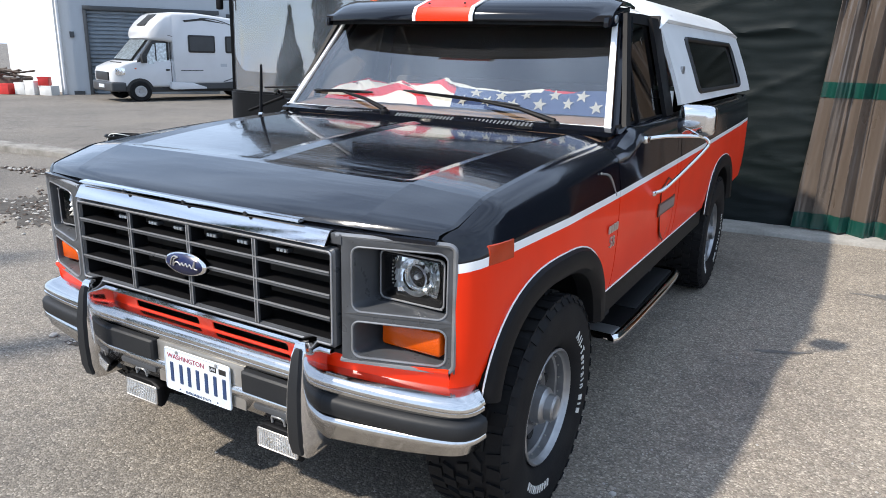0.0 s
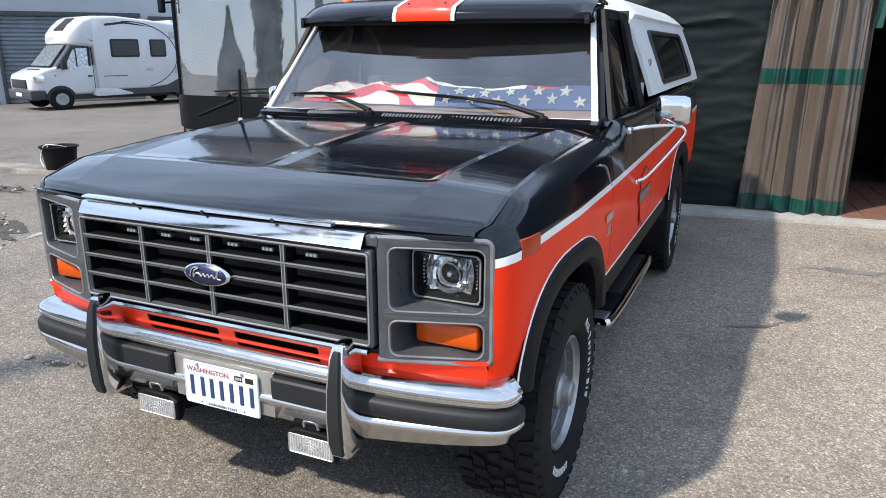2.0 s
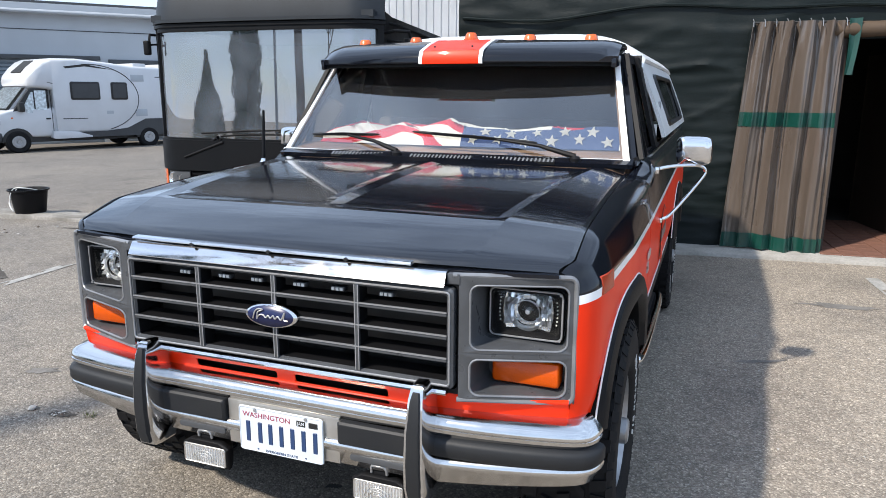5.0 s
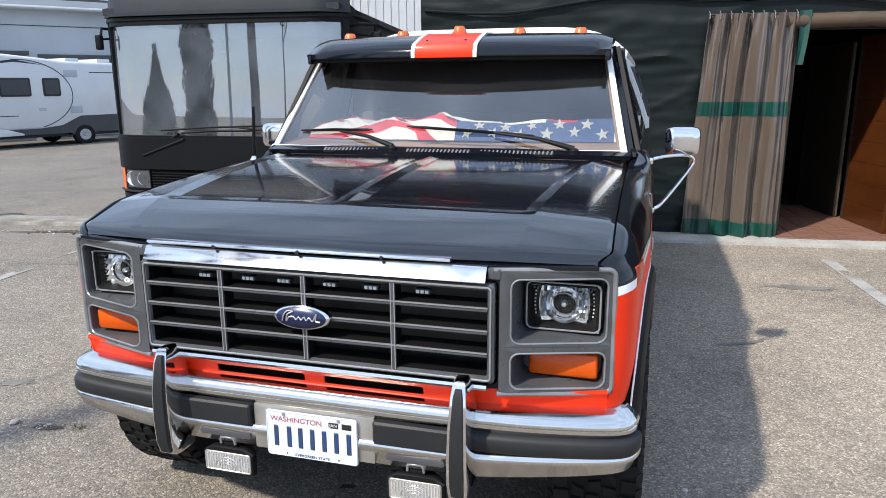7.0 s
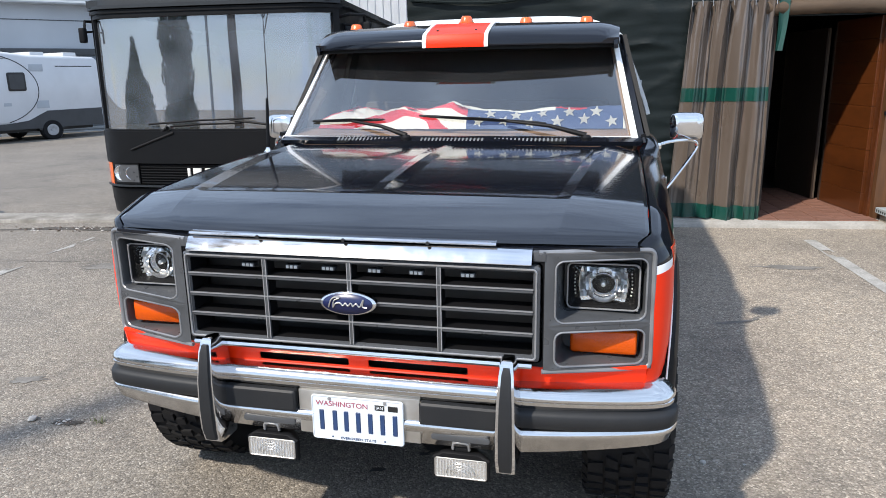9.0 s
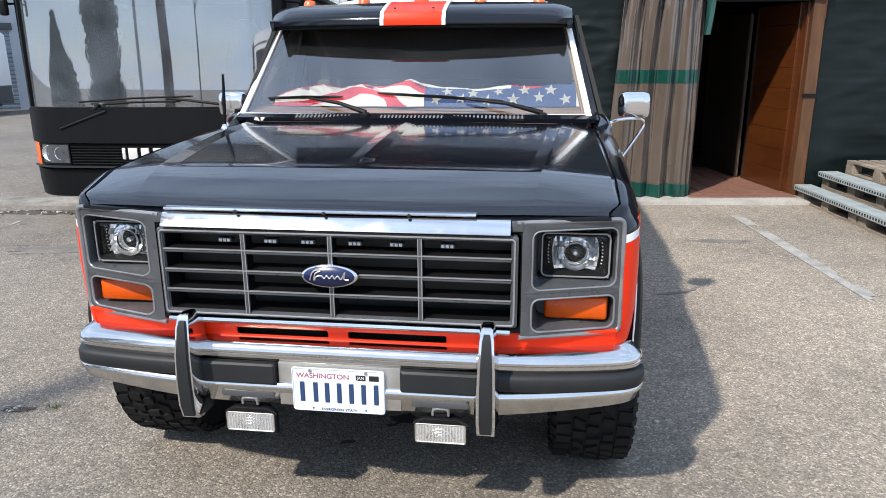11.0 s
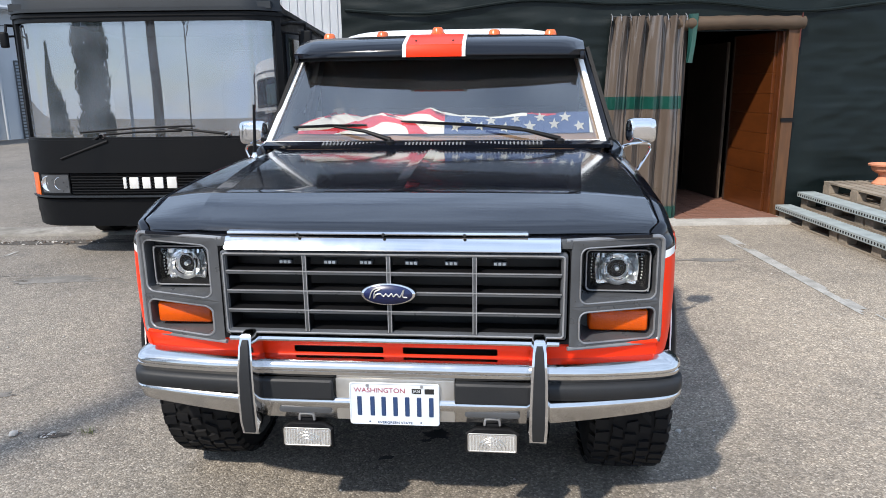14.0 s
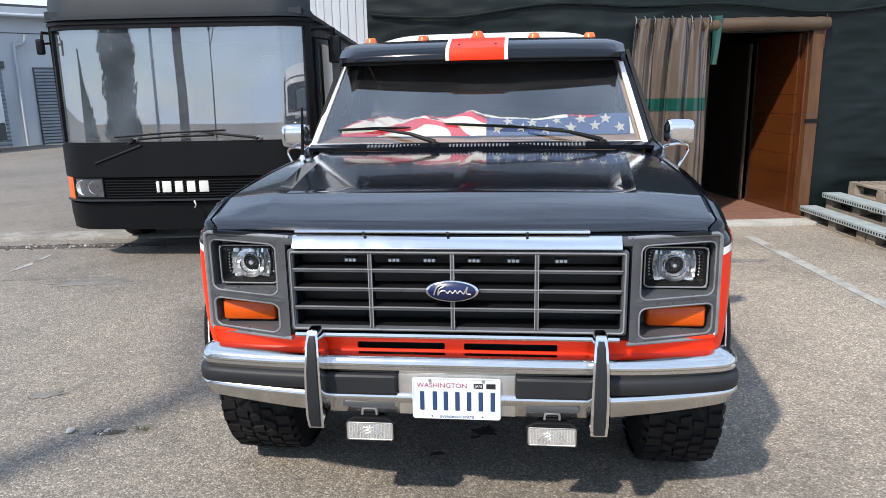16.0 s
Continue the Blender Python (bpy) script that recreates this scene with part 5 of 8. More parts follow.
bare_tree(-4.5, -5.6, 3.6, 0.035, (0.05, 0.1), 5, "sapling", "thin leafless sapling with forked top", 1, 0.85)


def conifer(x, y, h, r, z0, seed, label, n=2600, blunt=0.8):
    rnd = random.Random(seed)
    t = thing("cypress_tree", label, "tree", pose(x, y, ground_z(x, y) - 0.02))
    part("trunk", tube([(0, 0, 0), (0.02, 0, h * 0.5), (0, 0.02, h * 0.95)], [0.16, 0.10, 0.02], 10), BARK, t)
    bm = bmesh.new()
    for k in range(n):
        z = z0 + (h - z0) * rnd.random() ** 1.1
        f = (z - z0) / (h - z0)
        rad = r * min(1.0, (f + 0.08) * 6) * (1 - f ** 2.2) ** blunt * (0.85 + 0.3 * noise.noise(Vector((z * 1.5, seed, 0.0))))
        a, q = rnd.uniform(0, 2 * math.pi), rad * (0.55 + 0.5 * rnd.random())
        p = Vector((q * math.cos(a), q * math.sin(a), z))
        s = rnd.uniform(0.06, 0.13)
        e = Euler((rnd.uniform(-.7, .7), rnd.uniform(-.7, .7), a)).to_matrix()
        vs = [p + e @ Vector(v) * s for v in ((0, -0.5, -1), (0.3, 0.4, -0.6), (0, 0.5, 0.4), (-0.1, 0.0, 1.6), (-0.3, 0.2, -0.4))]
        add(bm, vs, [(0, 1, 3), (1, 2, 3), (2, 4, 3), (4, 0, 3), (0, 4, 2, 1)])
    tagged(part("crown", bm, LEAF, t, "dark green scaly foliage", smooth=False), kind="stuff")
    return t


conifer(-8.45, -6.3, 9.6, 0.78, 0.3, 2, "tall narrow dark green cypress beside the yard", 6500)
conifer(-9.85, -5.2, 2.9, 1.0, 0.1, 6, "low cone-shaped dark green cypress", 3200, 1.5)
lp = thing("lamp_post", "slim grey steel lamp post at the yard's edge", "lamp post", pose(-6.35, -4.7, ground_z(-6.35, -4.7) - 0.02))
part("post", tube([(0, 0, 0), (0, 0, 2.6), (0, 0, 5.0)], [0.06, 0.05, 0.04], 12), CLAD_GREY, lp)
part("foot", lathe([(0.0, 0.0), (0.0, 0.14), (0.03, 0.14), (0.05, 0.07)], 16, "z"), CLAD_GREY, lp)
arm_ = part("arm", tube(smooth_path([(0, 0, 4.95), (-0.1, -0.1, 5.1), (-0.5, -0.4, 5.2)], 4), 0.03, 8), CLAD_GREY, lp)
part("lantern", box(-0.85, -0.4, -0.5, -0.3, 5.15, 5.26, 0.03), CLAD_GREY, arm_)


# ---- the pickup truck: front towards -y, its left side at +x ----
truck = thing("pickup_truck", "black and orange four-wheel-drive pickup with chrome bumper and white canopy", "pickup truck")
HUB_F, HUB_R, HUB_Z = 0.655, 3.64, 0.395


def half_width(y):
    return 0.936 + 0.026 * min(1.0, max(0.0, (y - 0.1) / 0.6)) - 0.056 * math.exp(-max(0.0, y - 0.107) / 0.04) + 0.016 * min(1.0, max(0.0, y - 0.06) / 1.2) - 0.02 * max(0.0, y - 4.3)


def top_z(y):
    if y < 0.30:
        return lerp([(0.05, 1.088), (0.056, 1.098), (0.068, 1.108), (0.085, 1.115), (0.107, 1.121), (0.28, 1.166), (0.30, 1.170)], y)
    if y < 1.40:
        return 1.228 - 0.05 * (1.38 - y) ** 2
    return lerp([(1.40, 1.228), (1.46, 1.262), (1.52, 1.278), (1.6, 1.285), (5, 1.30)], y)


def stripe_z(y):
    return lerp([(0.06, 1.006), (0.14, 1.020), (0.30, 1.036), (1.27, 1.049), (2.83, 1.072), (4.72, 1.112)], y)


def arch_z(y, yc, grow=0.0):
    q = abs(y - yc) / (0.475 + grow)
    if q >= 1:
        return 0.0
    return 0.50 + (0.435 + grow) * (1 - q ** 2.6) ** (1 / 2.6)


SEAM = 0.868


def section(y, sill=0.655):
    w, zt, zs = half_width(y), top_z(y if y > 0.30 else 0.05 + (y - 0.107) * 1.295), stripe_z(y)
    sx = min(SEAM, w - 0.045)
    if y > 1.44:
        sx = w - 0.085
    span = zt - zs - 0.013
    k = min(1.0, max(0.0, (1.25 - y) / 0.7))
    def fall(cap, share):
        return min(cap, share * span) * (1 - k) + share * span * k
    return [(sx, zt), (sx + 0.016, zt - 0.003 - 0.003 * k), (sx + 0.5 * (w - sx), zt - fall(0.014, 0.17)), (w - 0.022, zt - fall(0.040, 0.42)), (w - 0.013, zt - fall(0.075, 0.64)), (w - 0.004, zs + 0.013 + min(0.027, 0.2 * span)),
            (w, zs + 0.013), (w, zs - 0.013), (w + 0.002, zs - 0.03), (w + 0.004, 0.90), (w + 0.003, 0.84), (w, 0.76), (w - 0.006, 0.70), (w - 0.014, sill)]


def side_panel(name, y0, y1, n, s, label="", sill=0.655, arch=None, rows=(0, 14), extra=()):
    """A body side between two stations, black over a white stripe over orange, cut round the wheel."""
    ys_ = sorted(set(lin(y0, y1, n) + [e for e in extra if y0 < e < y1]))
    bm = bmesh.new()
    grid = []
    for y in ys_:
        lim = arch_z(y, arch) if arch else 0.0
        col = []
        for k, (x, z) in enumerate(section(y, sill)[rows[0]:rows[1]]):
            col.append(bm.verts.new((s * x, y, max(z, lim))))
        grid.append(col)
    for a, b in zip(grid, grid[1:]):
        for k in range(len(a) - 1):
            if (a[k].co - a[k + 1].co).length < 1e-5 and (b[k].co - b[k + 1].co).length < 1e-5:
                continue
            f = bm.faces.new((a[k], b[k], b[k + 1], a[k + 1]))
            r = k + rows[0]
            f.material_index = 1 if r == 6 else (0 if r < 6 else 2)
    bmesh.ops.remove_doubles(bm, verts=bm.verts, dist=2e-5)
    loose = [v for v in bm.verts if not v.link_faces]
    bmesh.ops.delete(bm, geom=loose, context="VERTS")
    bmesh.ops.recalc_face_normals(bm, faces=bm.faces)
    bm.normal_update()
    mid = sum((f.normal.x for f in bm.faces)) * s
    if mid < 0:
        bmesh.ops.reverse_faces(bm, faces=bm.faces)
    bmesh.ops.solidify(bm, geom=list(bm.faces), thickness=0.012)
    return part(name, bm, [BLACK_PAINT, WHITE_PAINT, ORANGE_PAINT], truck, label, angle=40)


arch_ys = [HUB_F + d for d in (-0.474, -0.47, -0.46, -0.44, -0.41, 0.41, 0.44, 0.46, 0.47, 0.474)]
arch_yr = [HUB_R + d for d in (-0.474, -0.47, -0.46, -0.44, -0.41, 0.41, 0.44, 0.46, 0.47, 0.474)]
for s in (1, -1):
    fender = side_panel("front_fender", 0.107, 1.232, 44, s, "black over orange front fender with white stripe", arch=HUB_F, extra=arch_ys + [0.113, 0.122, 0.14, 0.165, 0.2])
    door_p = side_panel("door", 1.24, 2.215, 14, s, "black over orange cab door", rows=(0, 14))
    cabc = side_panel("cab_corner", 2.222, 2.295, 3, s)
    bed = side_panel("bed_side", 2.305, 4.72, 60, s, "black over orange bed side", arch=HUB_R, extra=arch_yr)
    for yc, par in ((HUB_F, fender), (HUB_R, bed)):
        q = [radians(a) for a in range(8, 173, 6)]
        ys_ = [yc + 0.474 * math.cos(a) for a in q]
        def lip(i, grow):
            a = q[i]
            c, sn = math.cos(a), math.sin(a)
            e = 2 / 2.6
            return (yc + (0.475 + grow) * math.copysign(abs(c) ** e, c), 0.50 + (0.435 + grow) * (math.copysign(abs(sn) ** e, sn)))
        def flare(i, j):
            grow, out = ((0.004, 0.004), (-0.005, 0.018), (-0.035, 0.028), (-0.065, 0.022), (-0.085, 0.0), (-0.085, -0.06))[j]
            y, z = lip(i, grow)
            return Vector((s * (half_width(y) + out), y, z))
        part("arch_flare", sheet(flare, list(range(len(q))), list(range(6)), 0.006), BLACK_PLASTIC, par, "black plastic wheel-arch lip")
        part("pinstripe", tube([(s * (half_width(lip(i, 0.006)[0]) + 0.004), lip(i, 0.006)[0], lip(i, 0.006)[1]) for i in range(len(q))], 0.003, 6), WHITE_PAINT, par, "thin white pinstripe")
        # well sheet coloured near-black for the shade round the wheel
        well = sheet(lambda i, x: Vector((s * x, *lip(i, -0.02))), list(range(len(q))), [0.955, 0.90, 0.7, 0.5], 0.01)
        part("wheel_well", well, SHADE_BLACK, par)
    part("pinstripe", tube([(s * (half_width(y) - 0.010), y, 0.662) for y in lin(1.15, 2.95, 10)], 0.0035, 6), WHITE_PAINT, truck, "thin white pinstripe")
    part("rocker", box(min(s * 0.90, s * 0.965), max(s * 0.90, s * 0.960), 1.12, 3.18, 0.545, 0.655, 0.015), BLACK_PLASTIC, truck, "black rocker panel")
    def side_x(y, z):
        """Half width of the wing at a height."""
        return lerp(sorted((q, w) for w, q in section(y)[3:12]), z)
    def marker_pt(y, v, out):
        z = lerp([(0.16, 1.010), (0.325, 1.006)], y) + 0.060 * v
        return Vector((s * (side_x(y, z) + out), y, z))
    lamp_bm = sheet(lambda y, v: marker_pt(y, v, 0.003 if 0.192 < y < 0.318 and 0.05 < v < 0.95 else -0.004), [0.188, 0.195] + lin(0.21, 0.30, 6) + [0.315, 0.322], [0.0, 0.08, 0.35, 0.65, 0.92, 1.0])
    side_lamp = part("side_marker", lamp_bm, MARKER_AMBER, truck, "orange side marker lamp")
    # running step
    step = part("running_step", box(min(s * 0.80, s * 0.955), max(s * 0.80, s * 0.955), 1.49, 2.64, 0.350, 0.375, 0.012, 3), BLACK_PLASTIC, truck, "black running step with chrome edge")
    part("step_trim", tube(smooth_path([(s * 0.78, 1.47, 0.355), (s * 0.90, 1.47, 0.355), (s * 0.950, 1.52, 0.355), (s * 0.962, 2.05, 0.358), (s * 0.958, 2.57, 0.36), (s * 0.91, 2.65, 0.36), (s * 0.80, 2.66, 0.36)], 5), 0.024, 12), CHROME, step, "chrome edge")
    part("step_tip", box(min(s * 0.79, s * 0.945), max(s * 0.79, s * 0.945), 1.46, 1.57, 0.352, 0.382, 0.013, 4), ALLOY, step, "bright end cap")
    part("step_pad", box(min(s * 0.81, s * 0.935), max(s * 0.81, s * 0.935), 1.85, 2.60, 0.374, 0.384, 0.004, 2), RUBBER, step, "black rubber tread pad")
    for y in (1.7, 2.5):
        part("step_bracket", box(min(s * 0.78, s * 0.84), max(s * 0.78, s * 0.84), y - 0.03, y + 0.03, 0.35, 0.6), DARK_STEEL, step, smooth=False)

# bonnet
def shoulder_x(x, y):
    """The crease that runs back along each side of the bonnet."""
    return (0.605 if x > 0 else 0.668) + 0.095 * (y - 0.05)


def hood_z(x, y):
    """Centre ridge, shallow sunk panels between it and the shoulder creases, facets falling to the wings."""
    q, sh = abs(x), shoulder_x(x, y)
    grow = 0.30 + 0.70 * min(1.0, max(0.0, (y - 0.05) / 0.14))
    sunk = 0.0085 * min(1.0, max(0.0, (y - 0.28) / 0.07)) * (1 - 0.35 * max(0.0, y - 0.34))
    ridge = 0.0055 * min(1.0, max(0.0, (y - 0.30) / 0.10))
    z = lerp([(0.0, 0.0245 + ridge - 0.5 * sunk), (0.048, 0.0242 - 0.55 * sunk), (0.5 * sh, 0.0235 - 0.85 * sunk), (sh - 0.045, 0.0205 - sunk), (sh, 0.0205), (0.5 * (sh + 0.85), 0.0118), (0.850, 0.0015), (0.862, -0.0045)], q)
    return top_z(y) + z * grow


def hood_pt(u, y):
    """u counts the columns: whole numbers are the creases."""
    sh = shoulder_x(u, y)
    x = math.copysign(lerp([(0, 0.0), (1, 0.048), (2, sh - 0.045), (3, sh), (4, 0.850), (5, 0.862)], abs(u)), u)
    lip_y = y - 0.046 * (1 - (x / 0.83) ** 2) * max(0.0, (y - 0.9) / 0.485) ** 2 + 0.052 * (abs(x) / SEAM) ** 3 * max(0.0, 1 - (y - 0.05) / 0.3) - 0.022 * (1 - (abs(x) / SEAM) ** 2) * max(0.0, 1 - (y - 0.05) / 0.3)
    return Vector((x * min(1.0, (half_width(y + 0.052 * max(0.0, 1 - (y - 0.05) / 0.3)) - 0.045) / SEAM), lip_y, hood_z(x, y)))


hu = lin(0, 1, 2) + lin(1, 2, 10)[1:] + lin(2, 3, 2)[1:] + lin(3, 4, 6)[1:] + [5]
hu = [-u for u in hu[:0:-1]] + hu
hy = [0.050, 0.056, 0.068, 0.085, 0.107, 0.13, 0.165, 0.20, 0.25, 0.28, 0.30, 0.32, 0.35, 0.40] + lin(0.45, 1.385, 20)
hood_bm = sheet(hood_pt, hu, hy)
hood_bm.edges.ensure_lookup_table()
hood_bm.verts.index_update()
rows_n = len(hy)
creased = set()
for e in hood_bm.edges:
    i, j = sorted(v.index for v in e.verts)
    col, row = i // rows_n, i % rows_n
    if j == i + 1 and row > 1 and abs(abs(hu[col]) - round(abs(hu[col]))) < 1e-6 and (abs(hu[col]) > 1.5 or row > 9):
        creased.add((i, j))
    if j == i + rows_n and hy[row] == 0.28:
        creased.add((i, j))
hood = part("bonnet", hood_bm, BONNET_PAINT, truck, "glossy black bonnet with a raised centre crease and two shoulder creases", angle=60)
if sum(f.normal.z for f in hood.data.polygons) < 0:
    hood.data.flip_normals()
for e in hood.data.edges:
    if tuple(sorted(e.vertices)) in creased:
        e.use_edge_sharp = True
part("bonnet_underside", sheet(lambda x, y: hood_pt(x, y) - Vector((0, 0, 0.02)), hu, hy[::3]), SHADE_BLACK, hood)
part("bonnet_lip", sheet(lambda x, z: Vector((x, 0.052 + 0.050 * (abs(x) / SEAM) ** 3 - 0.022 * (1 - (abs(x) / 0.845) ** 2) + 0.02 * (1.09 - z), z - 0.004)), lin(-0.832, 0.832, 24), [1.082, 1.087, 1.092], -0.02), BLACK_PAINT, hood)
part("cowl", sheet(lambda x, y: Vector((x, y - 0.05 * (1 - (x / 0.83) ** 2), lerp([(1.385, 1.243), (1.40, 1.248), (1.43, 1.258), (1.448, 1.262)], y) + 0.004 * (1 - (x / 0.86) ** 2))), lin(-0.885, 0.875, 20), [1.388, 1.40, 1.415, 1.43, 1.448], -0.02), BLACK_PAINT, truck, "black cowl panel")
for x0, x1 in ((-0.57, -0.29), (-0.145, 0.165), (0.205, 0.545)):
    xm = 0.5 * (x0 + x1)
    bow_y = -0.052 * (1 - (xm / 0.83) ** 2) - 0.016
    up = 0.004 * (1 - (xm / 0.86) ** 2) - 0.004
    vent = part("cowl_vent", prism([(1.410 + bow_y, 1.255 + up), (1.404 + bow_y, 1.266 + up), (1.428 + bow_y, 1.277 + up), (1.434 + bow_y, 1.266 + up)], "x", x0, x1), INK, truck, "black cowl air intake", smooth=False)
    n = int((x1 - x0) / 0.018)
    for k in range(n):
        x = x0 + 0.009 + k * (x1 - x0 - 0.018) / (n - 1)
        part("slat", prism([(1.406 + bow_y, 1.265 + up), (1.402 + bow_y, 1.268 + up), (1.427 + bow_y, 1.280 + up), (1.431 + bow_y, 1.276 + up)], "x", x - 0.0035, x + 0.0035), GREY_EDGE, vent, smooth=False)


# front panel: surround, lamps, grille
def front_y(x, z=0.0):
    return 0.012 + 0.100 * (max(0.0, abs(x) - 0.50) / 0.385) ** 1.9


def loops(rings, cap_last=True, mat=0):
    bm = bmesh.new()
    vs = [[bm.verts.new(p) for p in r] for r in rings]
    n = len(vs[0])
    for a, b in zip(vs, vs[1:]):
        for k in range(n):
            bm.faces.new((a[k], a[(k + 1) % n], b[(k + 1) % n], b[k])).material_index = mat
    if cap_last:
        bm.faces.new(vs[-1]).material_index = mat
    return bm


def flat(pts, y):
    return [(x, y(x, z) if callable(y) else y, z) for x, z in pts]


def pocket(x0, x1, z0, z1, ox0, ox1, oz0, oz1, depth, r, shrink=0.012):
    """A panel cell with a rounded recess."""
    return loops([flat(rounded(ox0, ox1, oz0, oz1, 0.0005, 5), front_y), flat(rounded(x0 - 0.006, x1 + 0.006, z0 - 0.006, z1 + 0.006, r + 0.006, 5), front_y),
                  flat(rounded(x0 - 0.002, x1 + 0.002, z0 - 0.002, z1 + 0.002, r + 0.002, 5), lambda x, z: front_y(x) + 0.004),
                  flat(rounded(x0, x1, z0, z1, r, 5), lambda x, z: front_y(x) + 0.012), flat(rounded(x0 + shrink, x1 - shrink, z0 + shrink, z1 - shrink * 0.5, r, 5), depth)])


surround = part("grille_surround", box(-0.60, 0.60, 0.172, 0.18, 0.70, 1.07), GREY_PLASTIC, truck, "weathered grey plastic grille surround")
for s in (1, -1):
    a, b = sorted((s * 0.577, s * 0.886))
    i, o = sorted((s * 0.612, s * 0.858))
    part("lamp_recess", pocket(i, o, 0.872, 1.050, a, b, 0.856, 1.082, 0.165, 0.022), GREY_PLASTIC, surround, "grey lamp recess", angle=50)
    part("signal_recess", pocket(i, o, 0.738, 0.838, a, b, 0.714, 0.856, 0.160, 0.022, 0.010), GREY_PLASTIC, surround, "grey signal recess", angle=50)
    part("recess_edge", tube(flat(rounded(i - 0.004, o + 0.004, 0.735, 0.841, 0.025, 5) + [rounded(i - 0.004, o + 0.004, 0.735, 0.841, 0.025, 5)[0]], lambda x, z: front_y(x) + 0.001), 0.0035, 6), SURROUND_EDGE, surround, "worn silver edge")
    part("recess_edge", tube(flat(rounded(i - 0.004, o + 0.004, 0.869, 1.053, 0.025, 5) + [rounded(i - 0.004, o + 0.004, 0.869, 1.053, 0.025, 5)[0]], lambda x, z: front_y(x) + 0.001), 0.003, 6), SURROUND_EDGE, surround, "worn silver edge")
    rim_line = [(0.560, 1.0775)] + [(0.858 + 0.021 * math.sin(a_), 1.056 + 0.021 * math.cos(a_)) for a_ in lin(0, math.pi / 2, 6)] + [(0.860 + 0.021 * math.cos(a_), 0.739 - 0.021 * math.sin(a_)) for a_ in lin(0, math.pi / 2, 6)] + [(0.572, 0.718)]
    part("surround_edge", tube(flat([(s * q, z) for q, z in rim_line], lambda x, z: front_y(x) + 0.002), 0.0072, 8), SURROUND_EDGE, surround, "worn silver outer edge")
    # headlamp
    h0, h1 = sorted((s * 0.632, s * 0.846))
    lamp = part("headlamp", loops([flat(rounded(h0, h1, 0.884, 1.030, 0.018, 5), 0.118), flat(rounded(h0 + 0.002, h1 - 0.002, 0.886, 1.028, 0.018, 5), 0.108), flat(rounded(h0 + 0.010, h1 - 0.010, 0.894, 1.020, 0.014, 5), 0.104),
                 flat(rounded(h0 + 0.016, h1 - 0.016, 0.900, 1.014, 0.012, 5), 0.114), flat(rounded(h0 + 0.020, h1 - 0.020, 0.904, 1.010, 0.012, 5), 0.138), flat(rounded(h0 + 0.030, h1 - 0.030, 0.912, 1.002, 0.012, 5), 0.150)]), BLACK_PLASTIC, truck, "rectangular headlamp with black bezel", angle=50)
    cx = s * 0.739
    part("lamp_rim", tube(flat(rounded(h0 + 0.004, h1 - 0.004, 0.888, 1.026, 0.016, 5) + [rounded(h0 + 0.004, h1 - 0.004, 0.888, 1.026, 0.016, 5)[0]], 0.106), 0.003, 6), GREY_EDGE, lamp, "silver rim")
    part("bowl", lathe([(0.122, 0.054), (0.134, 0.050), (0.150, 0.034), (0.160, 0.016), (0.162, 0.0)], 32, "y", (cx, 0, 0.957)), FACET, lamp, "chrome reflector bowl")
    part("bulb_shield", lathe([(0.124, 0.0), (0.125, 0.006), (0.129, 0.008), (0.160, 0.008)], 16, "y", (cx, 0, 0.957)), FACET, lamp, "silver bulb shield")
    rnd = random.Random(8 + s)
    field = bmesh.new()
    for i in range(15):
        for j in range(6):
            fx_, fz_ = -0.063 + 0.009 * i, -0.0475 + 0.019 * j
            if math.hypot(fx_, fz_) < 0.038 or abs(fx_) > 0.068 - 3.2 * fz_ ** 2 or fz_ < -0.04:
                continue
            tx, tz = 0.8 * fx_ / 0.07 + rnd.uniform(-.5, .5), -0.65 + 0.2 * fz_ / 0.05 + rnd.uniform(-.5, .5)
            yb = 0.136 - 1.6 * fx_ ** 2
            add(field, [(cx + fx_ + a * 0.0043, yb - tx * a * 0.0043 - tz * c * 0.0090, 0.957 + fz_ + c * 0.0090) for a, c in ((-1, -1), (1, -1), (1, 1), (-1, 1))], [(0, 1, 2, 3)])
    part("reflector", sheet(lambda u, v: Vector((cx + u * (0.072 - 3.2 * (0.058 * v) ** 2), 0.143 - 0.008 * u * u, 0.957 + 0.058 * v)), lin(-1, 1, 28), lin(-1, 1, 24), keep=lambda u, v: math.hypot(0.068 * u, 0.058 * v) > 0.036), REFLECTOR, lamp, "silvered barrel-shaped reflector")
    part("facet_field", field, FACET, lamp, "mirrored facets", smooth=False)
    for sx in (-1, 1):
        for k in range(7):
            part("led", lathe([(0.1345, 0.0), (0.1350, 0.0024), (0.1375, 0.0026)], 8, "y", (cx + sx * (0.0835 - 2.2 * (0.011 * k - 0.033) ** 2), 0, 0.924 + 0.011 * k)), LED_WHITE, lamp)
    part("bulb_ring", lathe([(0.116, 0.0345), (0.1145, 0.0355), (0.116, 0.0365), (0.126, 0.0365)], 32, "y", (cx, 0, 0.957)), CHROME, lamp, "chrome projector ring")
    pane("bulb", lathe([(0.112, 0.0), (0.113, 0.014), (0.118, 0.026), (0.128, 0.034)], 24, "y", (cx, 0, 0.957)), CLEAR, lamp, "clear bulb lens", (0, -1, 0))
    pane("lens", loops([flat(rounded(h0 + 0.012, h1 - 0.012, 0.896, 1.018, 0.012, 5), 0.112), flat(rounded(h0 + 0.03, h1 - 0.03, 0.912, 1.002, 0.012, 5), 0.106)]), CLEAR, lamp, "clear lens", (0, -1, 0))
